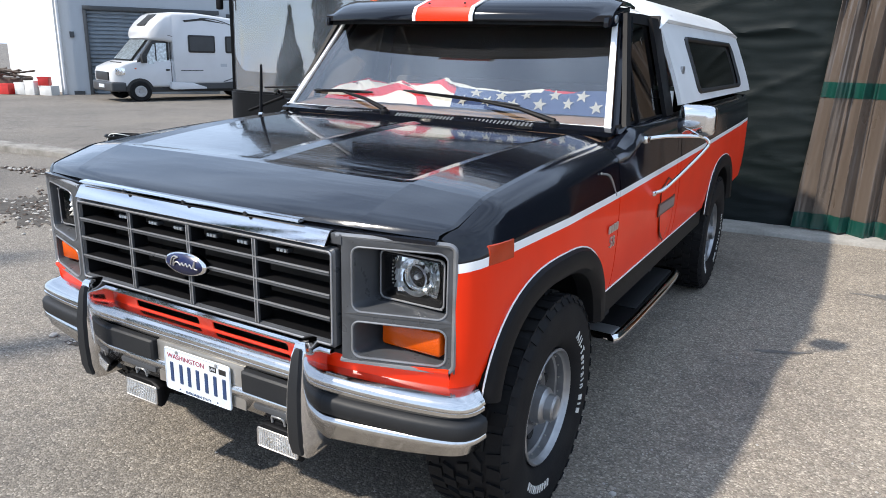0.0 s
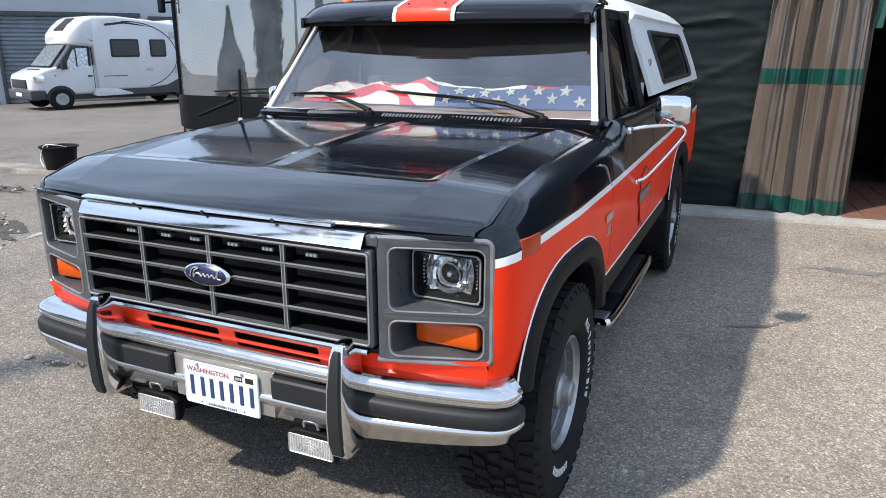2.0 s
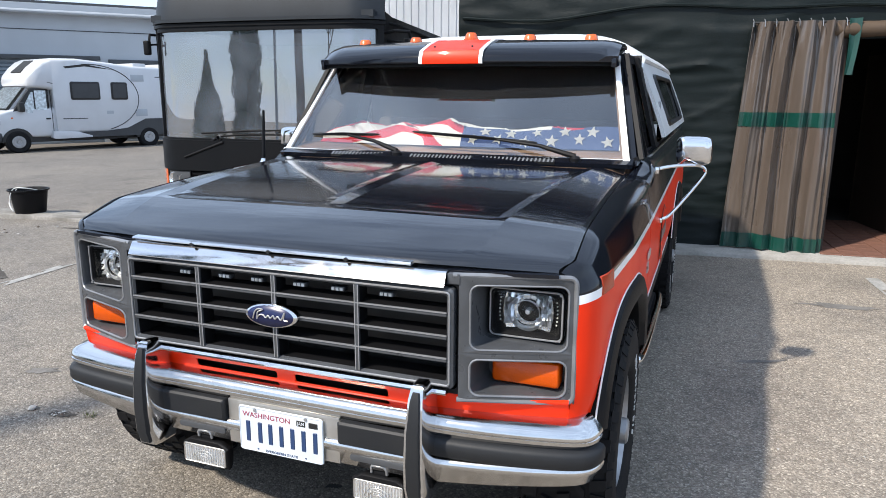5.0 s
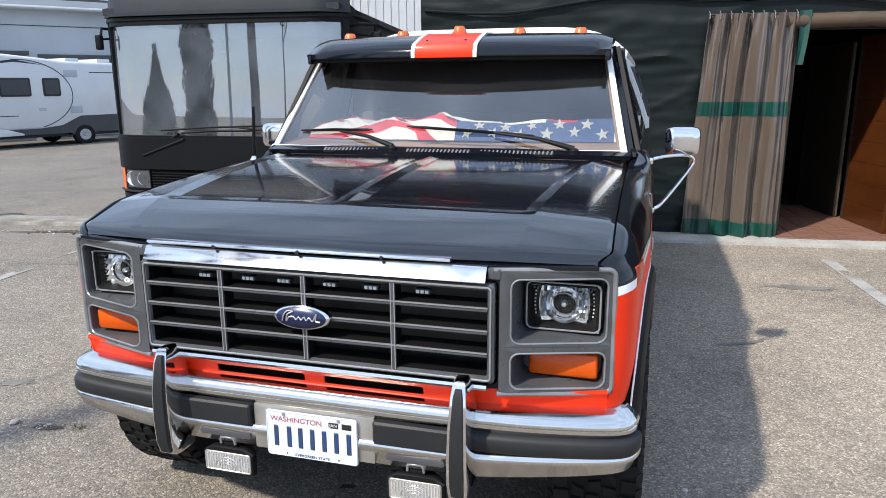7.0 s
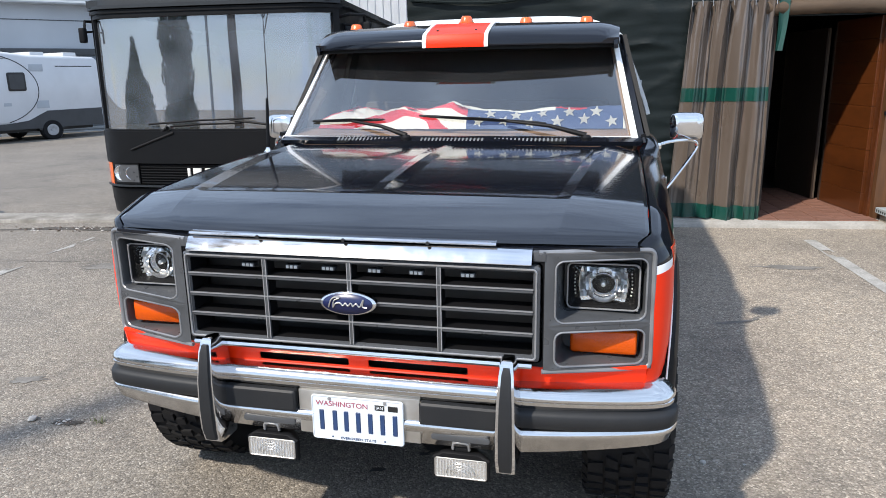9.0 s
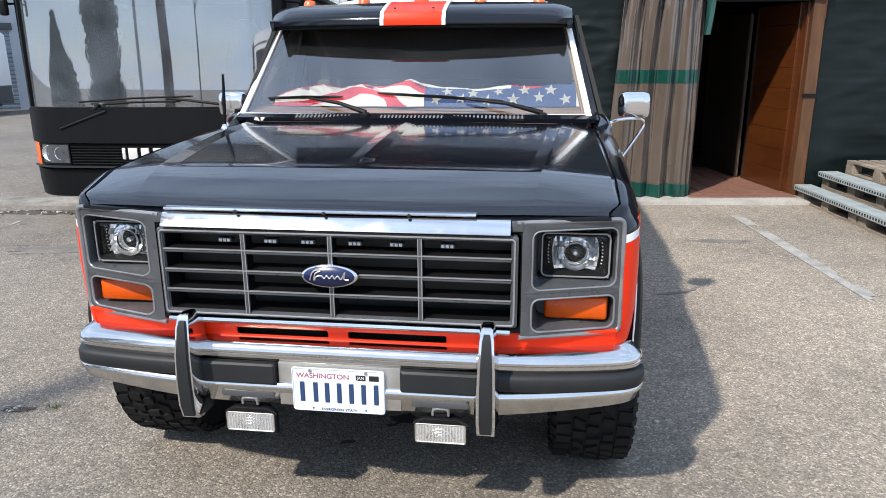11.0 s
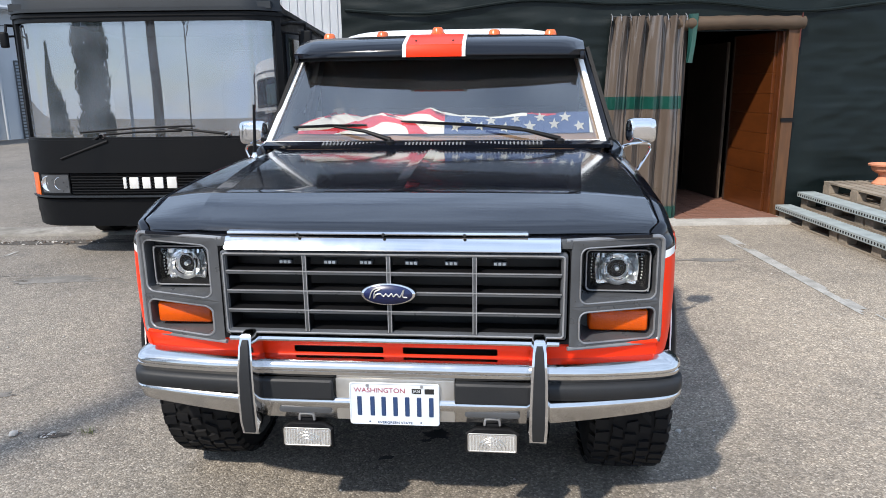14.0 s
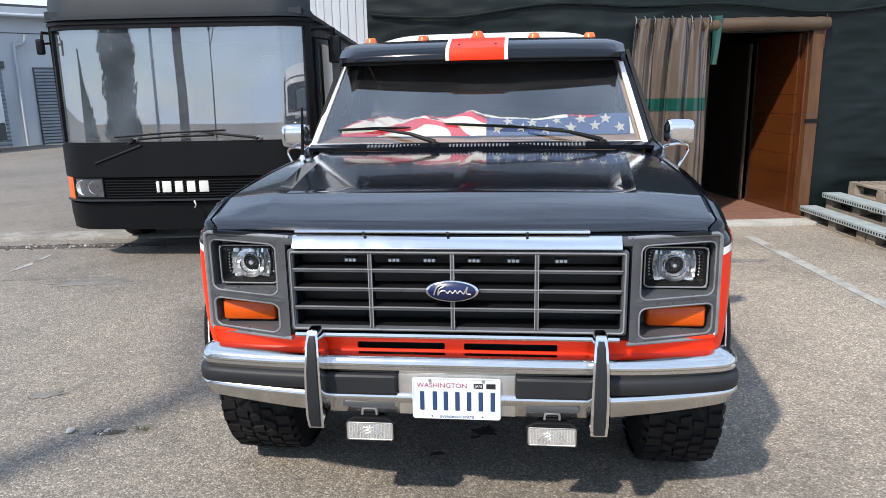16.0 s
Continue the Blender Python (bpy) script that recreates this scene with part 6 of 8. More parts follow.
    for zz in (0.892, 1.022):
        part("screw", lathe([(0.10, 0.0), (0.10, 0.004), (0.106, 0.004)], 8, "y", (cx + s * 0.098, 0, zz)), GREY_EDGE, lamp)
    for ob_ in (lamp, *lamp.children):
        ob_.data.transform(Matrix.Translation((0, 0.013, 0)))
    g0, g1 = sorted((s * 0.648, s * 0.842))
    part("turn_signal", loops([flat(rounded(g0, g1, 0.752, 0.826, 0.010, 5), 0.158), flat(rounded(g0, g1, 0.752, 0.826, 0.010, 5), 0.112), flat(rounded(g0 + 0.005, g1 - 0.005, 0.757, 0.821, 0.008, 5), 0.106)]), AMBER, truck, "amber turn signal lens", angle=50)

# grille opening and insert
part("grille_backing", box(-0.59, 0.59, 0.16, 0.17, 0.70, 1.06), SHADE_BLACK, surround, smooth=False)
part("radiator", box(-0.56, 0.56, 0.14, 0.155, 0.73, 1.04), DARK_STEEL, surround, smooth=False)
for s in (1, -1):
    part("surround_corner", box(min(s * 0.543, s * 0.580), max(s * 0.543, s * 0.580), 0.0135, 0.06, 1.052, 1.0815, 0.003), GREY_PLASTIC, surround)
# gap wall coloured black in place of the shade between surround and grille
part("opening_edge", loops([flat(rounded(-0.579, 0.579, 0.732, 1.056, 0.0005, 5), lambda x, z: front_y(x) + 0.003), flat(rounded(-0.573, 0.573, 0.744, 1.048, 0.016, 5), lambda x, z: front_y(x) + 0.004), flat(rounded(-0.571, 0.571, 0.748, 1.045, 0.014, 5), 0.14)], cap_last=False), BLACK_PLASTIC, surround, "gap round the grille, its shade put in as black")
grille = part("grille", loops([flat(rounded(-0.566, 0.566, 0.752, 1.040, 0.010, 4), 0.06), flat(rounded(-0.566, 0.566, 0.752, 1.040, 0.010, 4), 0.006), flat(rounded(-0.560, 0.560, 0.757, 1.035, 0.010, 4), 0.0), flat(rounded(-0.549, 0.549, 0.768, 1.024, 0.006, 4), 0.002),
         flat(rounded(-0.545, 0.545, 0.772, 1.020, 0.006, 4), 0.010)], cap_last=False), GREY_PLASTIC, truck, "grey plastic egg-crate grille", angle=40)
# inner walls, bars and uprights are black to put the grille's shade into colour
part("grille_inner", loops([flat(rounded(-0.545, 0.545, 0.772, 1.020, 0.006, 4), 0.010), flat(rounded(-0.545, 0.545, 0.772, 1.020, 0.006, 4), 0.10)], cap_last=False), BLACK_PLASTIC, grille, "inside of the grille, its shade put in as black", angle=40)
for x in (-0.283, -0.006, 0.272):
    part("upright", box(x - 0.005, x + 0.005, 0.006, 0.06, 0.765, 1.03, 0.002), BLACK_PLASTIC, grille)
    part("upright_face", box(x - 0.0075, x + 0.0075, -0.001, 0.008, 0.766, 1.028, 0.003), GREY_PLASTIC, grille)
    for e in (-0.0055, 0.0055):
        part("bright_edge", box(x + e - 0.0014, x + e + 0.0014, -0.0024, 0.001, 0.768, 1.026), GREY_EDGE, grille, smooth=False)
for z in (0.836, 0.902, 0.968):
    part("bar", prism([(0.004, z - 0.006), (0.004, z + 0.005), (0.075, z + 0.010), (0.075, z - 0.002)], "x", -0.55, 0.55), BLACK_PLASTIC, grille, smooth=False)
    part("bar_face", box(-0.548, 0.548, 0.0, 0.006, z - 0.0075, z + 0.0065, 0.002, 1), GREY_PLASTIC, grille)
    part("bright_edge", box(-0.548, 0.548, -0.0028, 0.001, z + 0.0030, z + 0.0062), GREY_EDGE, grille, smooth=False)
part("grille_rim", tube(flat(rounded(-0.556, 0.556, 0.761, 1.031, 0.010, 4) + [rounded(-0.556, 0.556, 0.761, 1.031, 0.010, 4)[0]], -0.001), 0.003, 6), GREY_EDGE, grille)
for x in (-0.355, -0.205, -0.085, 0.065, 0.195, 0.352):
    led = part("strobe_light", box(x - 0.022, x + 0.022, 0.03, 0.055, 0.990, 1.004, 0.003), GREY_PLASTIC, grille, "small LED strobe")
    for k in range(3):
        part("diode", box(x - 0.019 + 0.0135 * k, x - 0.009 + 0.0135 * k, 0.027, 0.032, 0.992, 1.002, 0.002), LED_WHITE, led)
badge = part("maker_badge", lathe([(0.0, 0.0), (-0.004, 0.96), (0.004, 1.0), (0.02, 1.0)], 40, "y"), CHROME, grille, "chrome-rimmed blue oval badge")
badge.data.transform(Matrix.Translation((-0.006, -0.018, 0.905)) @ Matrix.Diagonal((0.090, 1.0, 0.0365, 1)))
oval = part("oval_field", lathe([(-0.0055, 0.0), (-0.0055, 0.88), (0.002, 0.90)], 40, "y"), BLUE_OVAL, badge, "dark blue field")
oval.data.transform(Matrix.Translation((-0.006, -0.018, 0.905)) @ Matrix.Diagonal((0.090, 1.0, 0.0365, 1)))
scribble = [(-0.066, 0.893), (-0.058, 0.915), (-0.046, 0.925), (-0.030, 0.924), (-0.048, 0.914), (-0.052, 0.893), (-0.044, 0.905), (-0.030, 0.908), (-0.020, 0.900), (-0.012, 0.908), (-0.004, 0.900), (0.006, 0.909), (0.012, 0.899), (0.022, 0.908), (0.032, 0.898), (0.040, 0.910), (0.046, 0.922), (0.042, 0.900), (0.056, 0.897)]
part("badge_stroke", tube(smooth_path([(x, -0.0255, z) for x, z in scribble], 4), 0.0023, 6), GREY_CHROME, badge, "plain silver wavy stroke")
# chrome strips above and below the grille
part("header_strip", sheet(lambda x, k: Vector((x, *[(0.030, 1.044), (-0.006, 1.044), (-0.011, 1.048), (0.009, 1.081), (0.014, 1.086), (0.03, 1.087)][k])), lin(-0.545, 0.542, 8), list(range(6)), 0.003), CHROME, truck, "polished chrome strip above the grille")
part("upper_bead", sheet(lambda x, k: Vector((x, *[(0.03, 1.094), (0.006, 1.095), (0.002, 1.099), (0.006, 1.104), (0.03, 1.105)][k])), lin(-0.535, 0.44, 6), list(range(5)), 0.002), CHROME, truck, "thin chrome bead")
for x in (-0.30, -0.02, 0.24):
    part("strip_screw", lathe([(-0.006, 0.0), (-0.006, 0.005), (0.002, 0.006)], 10, "y", (x, 0.004, 1.096)), INK, truck)
part("lower_strip", sheet(lambda x, k: Vector((x, *[(0.03, 0.728), (0.004, 0.729), (0.0, 0.736), (0.004, 0.744), (0.03, 0.745)][k])), lin(-0.555, 0.545, 6), list(range(5)), 0.002), CHROME, truck, "thin chrome strip below the grille")


# orange front valance with two slots
def rect_hole_panel(name, x0, x1, z0, z1, holes, yfun, mat, parent, label=""):
    xs2 = sorted({x0, x1, *[h[0] for h in holes], *[h[1] for h in holes], *lin(x0, x1, 24)})
    zs2 = sorted({z0, z1, 0.69, *[h[2] for h in holes], *[h[3] for h in holes]})
    def keep(x, z):
        return not any(h[0] < x < h[1] and h[2] < z < h[3] for h in holes)
    return part(name, sheet(lambda x, z: Vector((x, yfun(x, z), z)), xs2, zs2, -0.004, keep=keep), mat, parent, label)


slots = ((-0.350, -0.038, 0.672, 0.702), (0.024, 0.348, 0.672, 0.702))
valance = rect_hole_panel("valance", -0.872, 0.872, 0.640, 0.722, slots, lambda x, z: lerp([(0.60, 0.062), (0.66, 0.056), (0.700, 0.048), (0.722, 0.036)], z) + 0.062 * max(0.0, (abs(x) - 0.40) / 0.47) ** 2, ORANGE_PAINT, truck, "orange front valance")
part("valance_lip", tube([(x, 0.040 + 0.062 * max(0.0, (abs(x) - 0.40) / 0.47) ** 2, 0.720) for x in lin(-0.872, 0.872, 20)], 0.008, 8), ORANGE_PAINT, valance)
for h in slots:
    part("slot_back", box(h[0] - 0.01, h[1] + 0.01, 0.115, 0.125, 0.64, 0.71), SHADE_BLACK, valance, smooth=False)
    part("slot_rim", tube([(x, 0.052 - 0.2 * max(0.0, z - 0.67), z) for x, z in rounded(h[0], h[1], h[2], h[3], 0.009, 4) + [rounded(h[0], h[1], h[2], h[3], 0.009, 4)[0]]], 0.0025, 6), ORANGE_PAINT, valance)

# bumper: a profile drawn along the plan line
def plan_line(reach, sweep_back):
    pts = [(0.0, 0.0), (0.30, 0.0), (0.56, 0.010), (0.74, 0.036), (0.88, 0.072), (0.942, 0.105), (0.968, 0.140), (0.976, 0.185)]
    return smooth_path([Vector((x * (1 if x < 0.5 else 1 + (reach / 0.976 - 1) * min(1.0, (x - 0.5) / 0.3)), y * sweep_back + 0.05 * max(0.0, (x - 0.95) / 0.026) * (1 - sweep_back), 0)) for x, y in pts], 5)


PLANS = {1: plan_line(0.963, 0.74), -1: plan_line(0.944, 0.46)}


def plan_at(s, k, off):
    """A point of the bumper's plan line, pushed outwards."""
    line = PLANS[s]
    a, b = line[max(0, k - 1)], line[min(len(line) - 1, k + 1)]
    d = (b - a).normalized()
    out = Vector((d.y, -d.x, 0))
    if off > -0.012:
        return line[k] + out * off
    # the deep back of the shelf runs towards the truck without folding at the corner
    w = max(0.0, min(1.0, (line[k].x - 0.55) / 0.25))
    inward = (-out).lerp(Vector((-0.35, 0.94, 0)), w).lerp(Vector((-0.8, 0.6, 0)), max(0.0, min(1.0, (line[k].x - 0.86) / 0.08))).normalized()
    return line[k] - out * 0.012 + inward * (-off - 0.012)


def sweep(prof, s, k0=0, k1=None, thick=0.0):
    k1 = len(PLANS[s]) - 1 if k1 is None else k1
    def at(k, j):
        o, z = prof[j]
        p = plan_at(s, k, o)
        rise = (0.045 if z < 0.50 else 0.022 if z < 0.54 else 0.0) * max(0.0, min(1.0, (p.x - 0.5) / 0.48))
        drop = 0.003 * max(0.0, min(1.0, (z - 0.595) / 0.04)) * max(0.0, min(1.0, (p.x - 0.40) / 0.25)) * max(0.25, min(1.0, 1 + (o + 0.01) / 0.06))
        lift = 0.003 * max(0.0, min(1.0, (-o - 0.012) / 0.044)) * max(0.0, min(1.0, (p.x - 0.42) / 0.10))
        return Vector((s * p.x, p.y, z + rise - drop + lift))
    return sheet(at, list(range(k0, k1 + 1)), list(range(len(prof))), thick)


SHELF = [(-0.125, 0.6690), (-0.058, 0.6690), (-0.052, 0.6672), (-0.046, 0.6650), (-0.030, 0.6630), (-0.026, 0.6612), (-0.014, 0.6570), (-0.005, 0.6500), (0.001, 0.641), (0.002, 0.634), (-0.003, 0.631), (-0.003, 0.627), (0.001, 0.624), (-0.001, 0.612), (-0.008, 0.604), (-0.012, 0.597)]
bumper = part("front_bumper", sweep(SHELF, 1), WEB_CHROME, truck, "heavy chrome front bumper", angle=28)
part("bumper_upper", sweep(SHELF, -1), WEB_CHROME, bumper, angle=28)
for s in (1, -1):
    part("bumper_web", sweep([(-0.012, 0.600), (-0.012, 0.534), (0.004, 0.530), (0.010, 0.517), (0.010, 0.509), (0.002, 0.502), (-0.008, 0.452), (-0.016, 0.446), (-0.05, 0.446)], s), WEB_CHROME, bumper, angle=60)
    part("rubber_strip", sweep([(-0.012, 0.597), (0.006, 0.592), (0.012, 0.582), (0.012, 0.552), (0.006, 0.541), (-0.012, 0.537)], s, 9, None), RUBBER, bumper, "black rubber strip", angle=50)
    a, b = sorted((s * 0.205, s * 0.452))
    part("bumper_pad", loops([flat(rounded(a, b, 0.526, 0.598, 0.006, 3), 0.010), flat(rounded(a, b, 0.526, 0.598, 0.006, 3), -0.012), flat(rounded(a + 0.006, b - 0.006, 0.532, 0.592, 0.005, 3), -0.018)]), RUBBER, bumper, "black rubber pad", angle=40)
    # over-rider
    gx = s * 0.480
    guard = part("over_rider", loops([[(gx + q * w, y, z) for q, y in ((-1, 0.03), (1, 0.03), (1, y1 + 0.022), (0.8, y1), (-0.8, y1), (-1, y1 + 0.022))] for z, w, y1 in ((0.415, 0.030, -0.055), (0.422, 0.034, -0.066), (0.47, 0.037, -0.078), (0.55, 0.036, -0.082), (0.64, 0.033, -0.078), (0.73, 0.027, -0.062), (0.764, 0.022, -0.048), (0.770, 0.015, -0.040))]), CHROME, bumper, "chrome over-rider with black pad", angle=40)
    part("over_rider_foot", box(gx - 0.032, gx + 0.032, 0.0, 0.12, 0.43, 0.60, 0.01, 3), GREY_CHROME, guard)
    part("guard_pad", loops([[(gx + q * w, y1 - d, z) for q, d in ((-1, -0.006), (-0.85, 0.008), (0.85, 0.008), (1, -0.006))] for z, w, y1 in ((0.430, 0.020, -0.067), (0.47, 0.022, -0.079), (0.55, 0.022, -0.083), (0.64, 0.020, -0.079), (0.73, 0.015, -0.063), (0.752, 0.010, -0.054))]), RUBBER, guard, "black rubber face", angle=40)
    # fog lamp
    fx = 0.330 if s > 0 else -0.308
    def fog_ring(hw, hw_top, z0, z1, y):
        return [(fx - hw, y, z0), (fx + hw, y, z0), (fx + hw, y, z1 - 0.020), (fx + hw_top, y, z1), (fx - hw_top, y, z1), (fx - hw, y, z1 - 0.020)]
    fog = part("fog_lamp", loops([fog_ring(0.050, 0.030, 0.362, 0.412, 0.085), fog_ring(0.076, 0.046, 0.348, 0.422, 0.050), fog_ring(0.090, 0.058, 0.340, 0.430, 0.024), fog_ring(0.091, 0.060, 0.339, 0.431, 0.010), fog_ring(0.087, 0.056, 0.343, 0.427, 0.004)]), BLACK_PLASTIC, truck, "rectangular fog lamp under the bumper", angle=40)
    part("fog_rim", tube(flat(rounded(fx - 0.081, fx + 0.081, 0.348, 0.411, 0.006, 3) + [rounded(fx - 0.081, fx + 0.081, 0.348, 0.411, 0.006, 3)[0]], 0.002), 0.0028, 6), GREY_CHROME, fog, "thin bright rim")
    part("fog_reflector", sheet(lambda x, z: Vector((fx + x, 0.0015, z)), lin(-0.079, 0.079, 2), [0.350, 0.409]), REFLECTOR, fog, "silvered reflector")
    ribs = bmesh.new()
    for k in range(16):
        x = fx - 0.072 + 0.0096 * k
        box(x - 0.0008, x + 0.0008, -0.0015, 0.002, 0.352, 0.407, bm=ribs)
    part("lens_ribs", ribs, LENS_WHITE, fog, smooth=False)
    for k in range(3):
        arc = [(fx + (0.020 + 0.013 * k) * math.cos(a_), -0.002, 0.357 + (0.018 + 0.011 * k) * math.sin(a_)) for a_ in lin(0.15, math.pi - 0.15, 12)]
        part("lens_arc", tube(arc, 0.0012, 5), GREY_CHROME, fog)
    part("fog_bracket", box(fx - 0.026, fx + 0.026, 0.014, 0.070, 0.428, 0.446, 0.006), BLACK_PLASTIC, fog)
    part("fog_hoop", tube(smooth_path([(fx - 0.026, 0.012, 0.440), (fx - 0.022, 0.008, 0.462), (fx, 0.006, 0.466), (fx + 0.022, 0.008, 0.462), (fx + 0.026, 0.012, 0.440)], 4), 0.0045, 8), GREY_EDGE, fog, "steel hanger")
    part("bumper_slot", prism(rounded(fx - 0.092, fx + 0.092, 0.472, 0.493, 0.009, 4), "y", -0.001, 0.012, 0.003), GREY_PLASTIC, bumper, "pressed slot")
part("plate_panel", box(-0.198, 0.205, -0.0005, 0.012, 0.452, 0.602, 0.004), GREY_CHROME, bumper, "dull silver plate recess")
plate = part("number_plate", prism(rounded(-0.1500, 0.1548, 0.442, 0.594, 0.010, 4), "y", -0.012, -0.008, 0.001, 1), PLATE_WHITE, truck, "white plate with plain blue bars")
part("plate_rim", tube(flat(rounded(-0.147, 0.152, 0.445, 0.591, 0.010, 4) + [rounded(-0.147, 0.152, 0.445, 0.591, 0.010, 4)[0]], -0.012), 0.0018, 6), PLATE_WHITE, plate)
TEXT_FRONT = lambda x, z, y: Matrix.Translation((x, y, z)) @ Matrix.Rotation(radians(90), 4, "X")
text_mesh("WASHINGTON", 0.0235, TEXT_FRONT(-0.047, 0.5665, -0.0125) @ Matrix.Diagonal((1.08, 1, 1, 1)), PLATE_RED, plate, "state_name", 0.0006)
text_mesh("EVERGREEN STATE", 0.0125, TEXT_FRONT(0.004, 0.4505, -0.0125) @ Matrix.Diagonal((1.12, 1, 1, 1)), PLATE_BLUE, plate, "state_motto", 0.0006)
for k, x in enumerate((-0.116, -0.072, -0.034, 0.006, 0.046, 0.086, 0.127)):
    part("plain_bar", box(x - 0.0075, x + 0.0075, -0.0135, -0.011, 0.475, 0.545, 0.002, 1), PLATE_BLUE, plate, smooth=False)
for x in (0.078, 0.121):
    part("dark_sticker", box(x - 0.016, x + 0.016, -0.0132, -0.011, 0.557, 0.576, 0.001, 1), INK, plate, smooth=False)
text_mesh("JAN", 0.0145, TEXT_FRONT(0.078, 0.5665, -0.0134), PLATE_WHITE, plate, "month_text", 0.0004)
for x in (-0.088, 0.095):
    part("plate_screw", lathe([(-0.016, 0.0), (-0.0155, 0.005), (-0.011, 0.006)], 12, "y", (x, 0, 0.584)), GREY_EDGE, plate)
for x in (-0.082, 0.092):
    part("plate_dot", lathe([(-0.0130, 0.0), (-0.0128, 0.003), (-0.011, 0.003)], 10, "y", (x, 0, 0.453)), PLATE_BLUE, plate)


# wheels
def wheel(yc, s):
    cx = s * 0.838
    tyre = part("tyre", lathe([(s * -0.10, 0.20), (s * -0.135, 0.25), (s * -0.145, 0.31), (s * -0.132, 0.365), (s * -0.12, 0.384), (0, 0.388), (s * 0.128, 0.386), (s * 0.142, 0.372), (s * 0.149, 0.345), (s * 0.150, 0.310), (s * 0.148, 0.270), (s * 0.142, 0.236), (s * 0.124, 0.214), (s * 0.10, 0.196)], 56, "x", (cx, yc, HUB_Z)), TYRE_RUBBER, truck, "all-terrain tyre with white blocks on the sidewall", angle=50)
    lug = bmesh.new()
    jit = random.Random(int(yc * 10) + s)
    n = 40
    for k in range(n):
        a0 = 2 * math.pi * k / n
        for row, (x0, x1, da, skew) in enumerate(((-0.132, -0.080, 0.10, 0.02), (-0.070, -0.030, 0.085, -0.05), (-0.020, 0.022, 0.08, 0.05), (0.032, 0.072, 0.085, 0.05), (0.082, 0.134, 0.10, -0.02))):
            a = a0 + (0.5 * 2 * math.pi / n if row % 2 else 0) + jit.uniform(-0.018, 0.018)
            skew, x0, x1, da = skew * jit.uniform(-0.6, 0.9), x0 + jit.uniform(-0.004, 0.004), x1 + jit.uniform(-0.004, 0.004), da * jit.uniform(0.85, 1.12)
            vs = []
            for r in (0.380, 0.399 if abs(x0 + x1) < 0.15 else 0.394):
                for x, sk in ((x0, -skew), (x1, skew)):
                    for d in (-da / 2, da / 2):
                        t = a + d + sk
                        vs.append((cx + x, yc + r * math.cos(t), HUB_Z + r * math.sin(t)))
            add(lug, vs, [(4, 5, 7, 6), (0, 1, 5, 4), (2, 6, 7, 3), (0, 4, 6, 2), (1, 3, 7, 5)])
        # shoulder lugs
        a = a0 + 0.5 * 2 * math.pi / n
        for sd in (-1, 1):
            vs = [(cx + sd * x, yc + r * math.cos(a + d), HUB_Z + r * math.sin(a + d)) for x, r in ((0.126, 0.388), (0.146, 0.366), (0.130, 0.393), (0.149, 0.369)) for d in (-0.045, 0.045)]
            add(lug, vs, [(4, 5, 7, 6), (0, 1, 5, 4), (2, 6, 7, 3), (0, 4, 6, 2), (1, 3, 7, 5)])
    tagged(part("tread", lug, TYRE_RUBBER, tyre, "worn tread blocks", smooth=False), kind="stuff")
    # sidewall writing as plain raised white blocks
    def letters(start, widths, rad, h):
        a = start
        for w in widths:
            if w > 0:
                bm = bmesh.new()
                steps = 3
                for i in range(steps):
                    t0, t1 = a + w * i / steps, a + w * (i + 1) / steps
                    vs = []
                    for x in (0.140, 0.1505):
                        for r in (rad - h / 2, rad + h / 2):
                            for t in (t0, t1):
                                vs.append((cx + s * x, yc + r * math.sin(t), HUB_Z + r * math.cos(t)))
                    add(bm, vs, [(0, 2, 3, 1), (4, 5, 7, 6), (0, 1, 5, 4), (1, 3, 7, 5), (3, 2, 6, 7), (2, 0, 4, 6)])
                part("white_block", bm, TYRE_WHITE, tyre, smooth=False)
            a += abs(w) + 0.045
    def word(start, text, rad, size, span):
        """Raised white letters set round the sidewall."""
        glyphs = []
        for ch in text:
            cu = bpy.data.curves.new("letter", "FONT")
            cu.body, cu.size, cu.extrude, cu.align_x, cu.offset = ch, size, 0.002, "CENTER", 0.0006
            tmp = bpy.data.objects.new("letter", cu)
            me = bpy.data.meshes.new_from_object(tmp)
            bpy.data.objects.remove(tmp)
            bpy.data.curves.remove(cu)
            me.transform(Matrix.Diagonal((0.86, 1, 1, 1)))
            glyphs.append((me, max(0.011, max(v.co.x for v in me.vertices) - min(v.co.x for v in me.vertices)) + 0.007))
        turn = span / sum(w for me, w in glyphs)
        a = start
        for me, w in glyphs:
            a += 0.5 * w * turn
            # letter plane: x along the turn, y outwards, z towards the viewer
            me.transform(Matrix.Translation((cx + s * 0.1485, yc, HUB_Z)) @ Matrix.Rotation(radians(90 * s), 4, "Z") @ Matrix.Rotation(radians(90), 4, "X") @ Matrix.Rotation(-a, 4, "Z") @ Matrix.Translation((0, rad - size * 0.34, 0)))
            me.materials.append(TYRE_WHITE)
            ob = new("letter", me)
            ob.parent = tyre
            a += 0.5 * w * turn
    u = 0.058
    rot = {1: 0.60, -1: 0.4}[s] if yc < 2 else 1.0
    if s > 0:
        word(0.66 if yc < 2 else 1.2, "All-Terrain", 0.276, 0.046, 1.06)
        letters((0.66 if yc < 2 else 1.2) + 1.14, [u * 1.2, 0.025, u * 1.2], 0.276, 0.030)
    else:
        letters(rot, [0.085, 0.03, 0.03, -0.03, u, u * 0.9, u * 0.7, u * 0.7, u * 0.85, 0.03, u * 0.8, -0.07, u, 0.05, u], 0.318, 0.036)
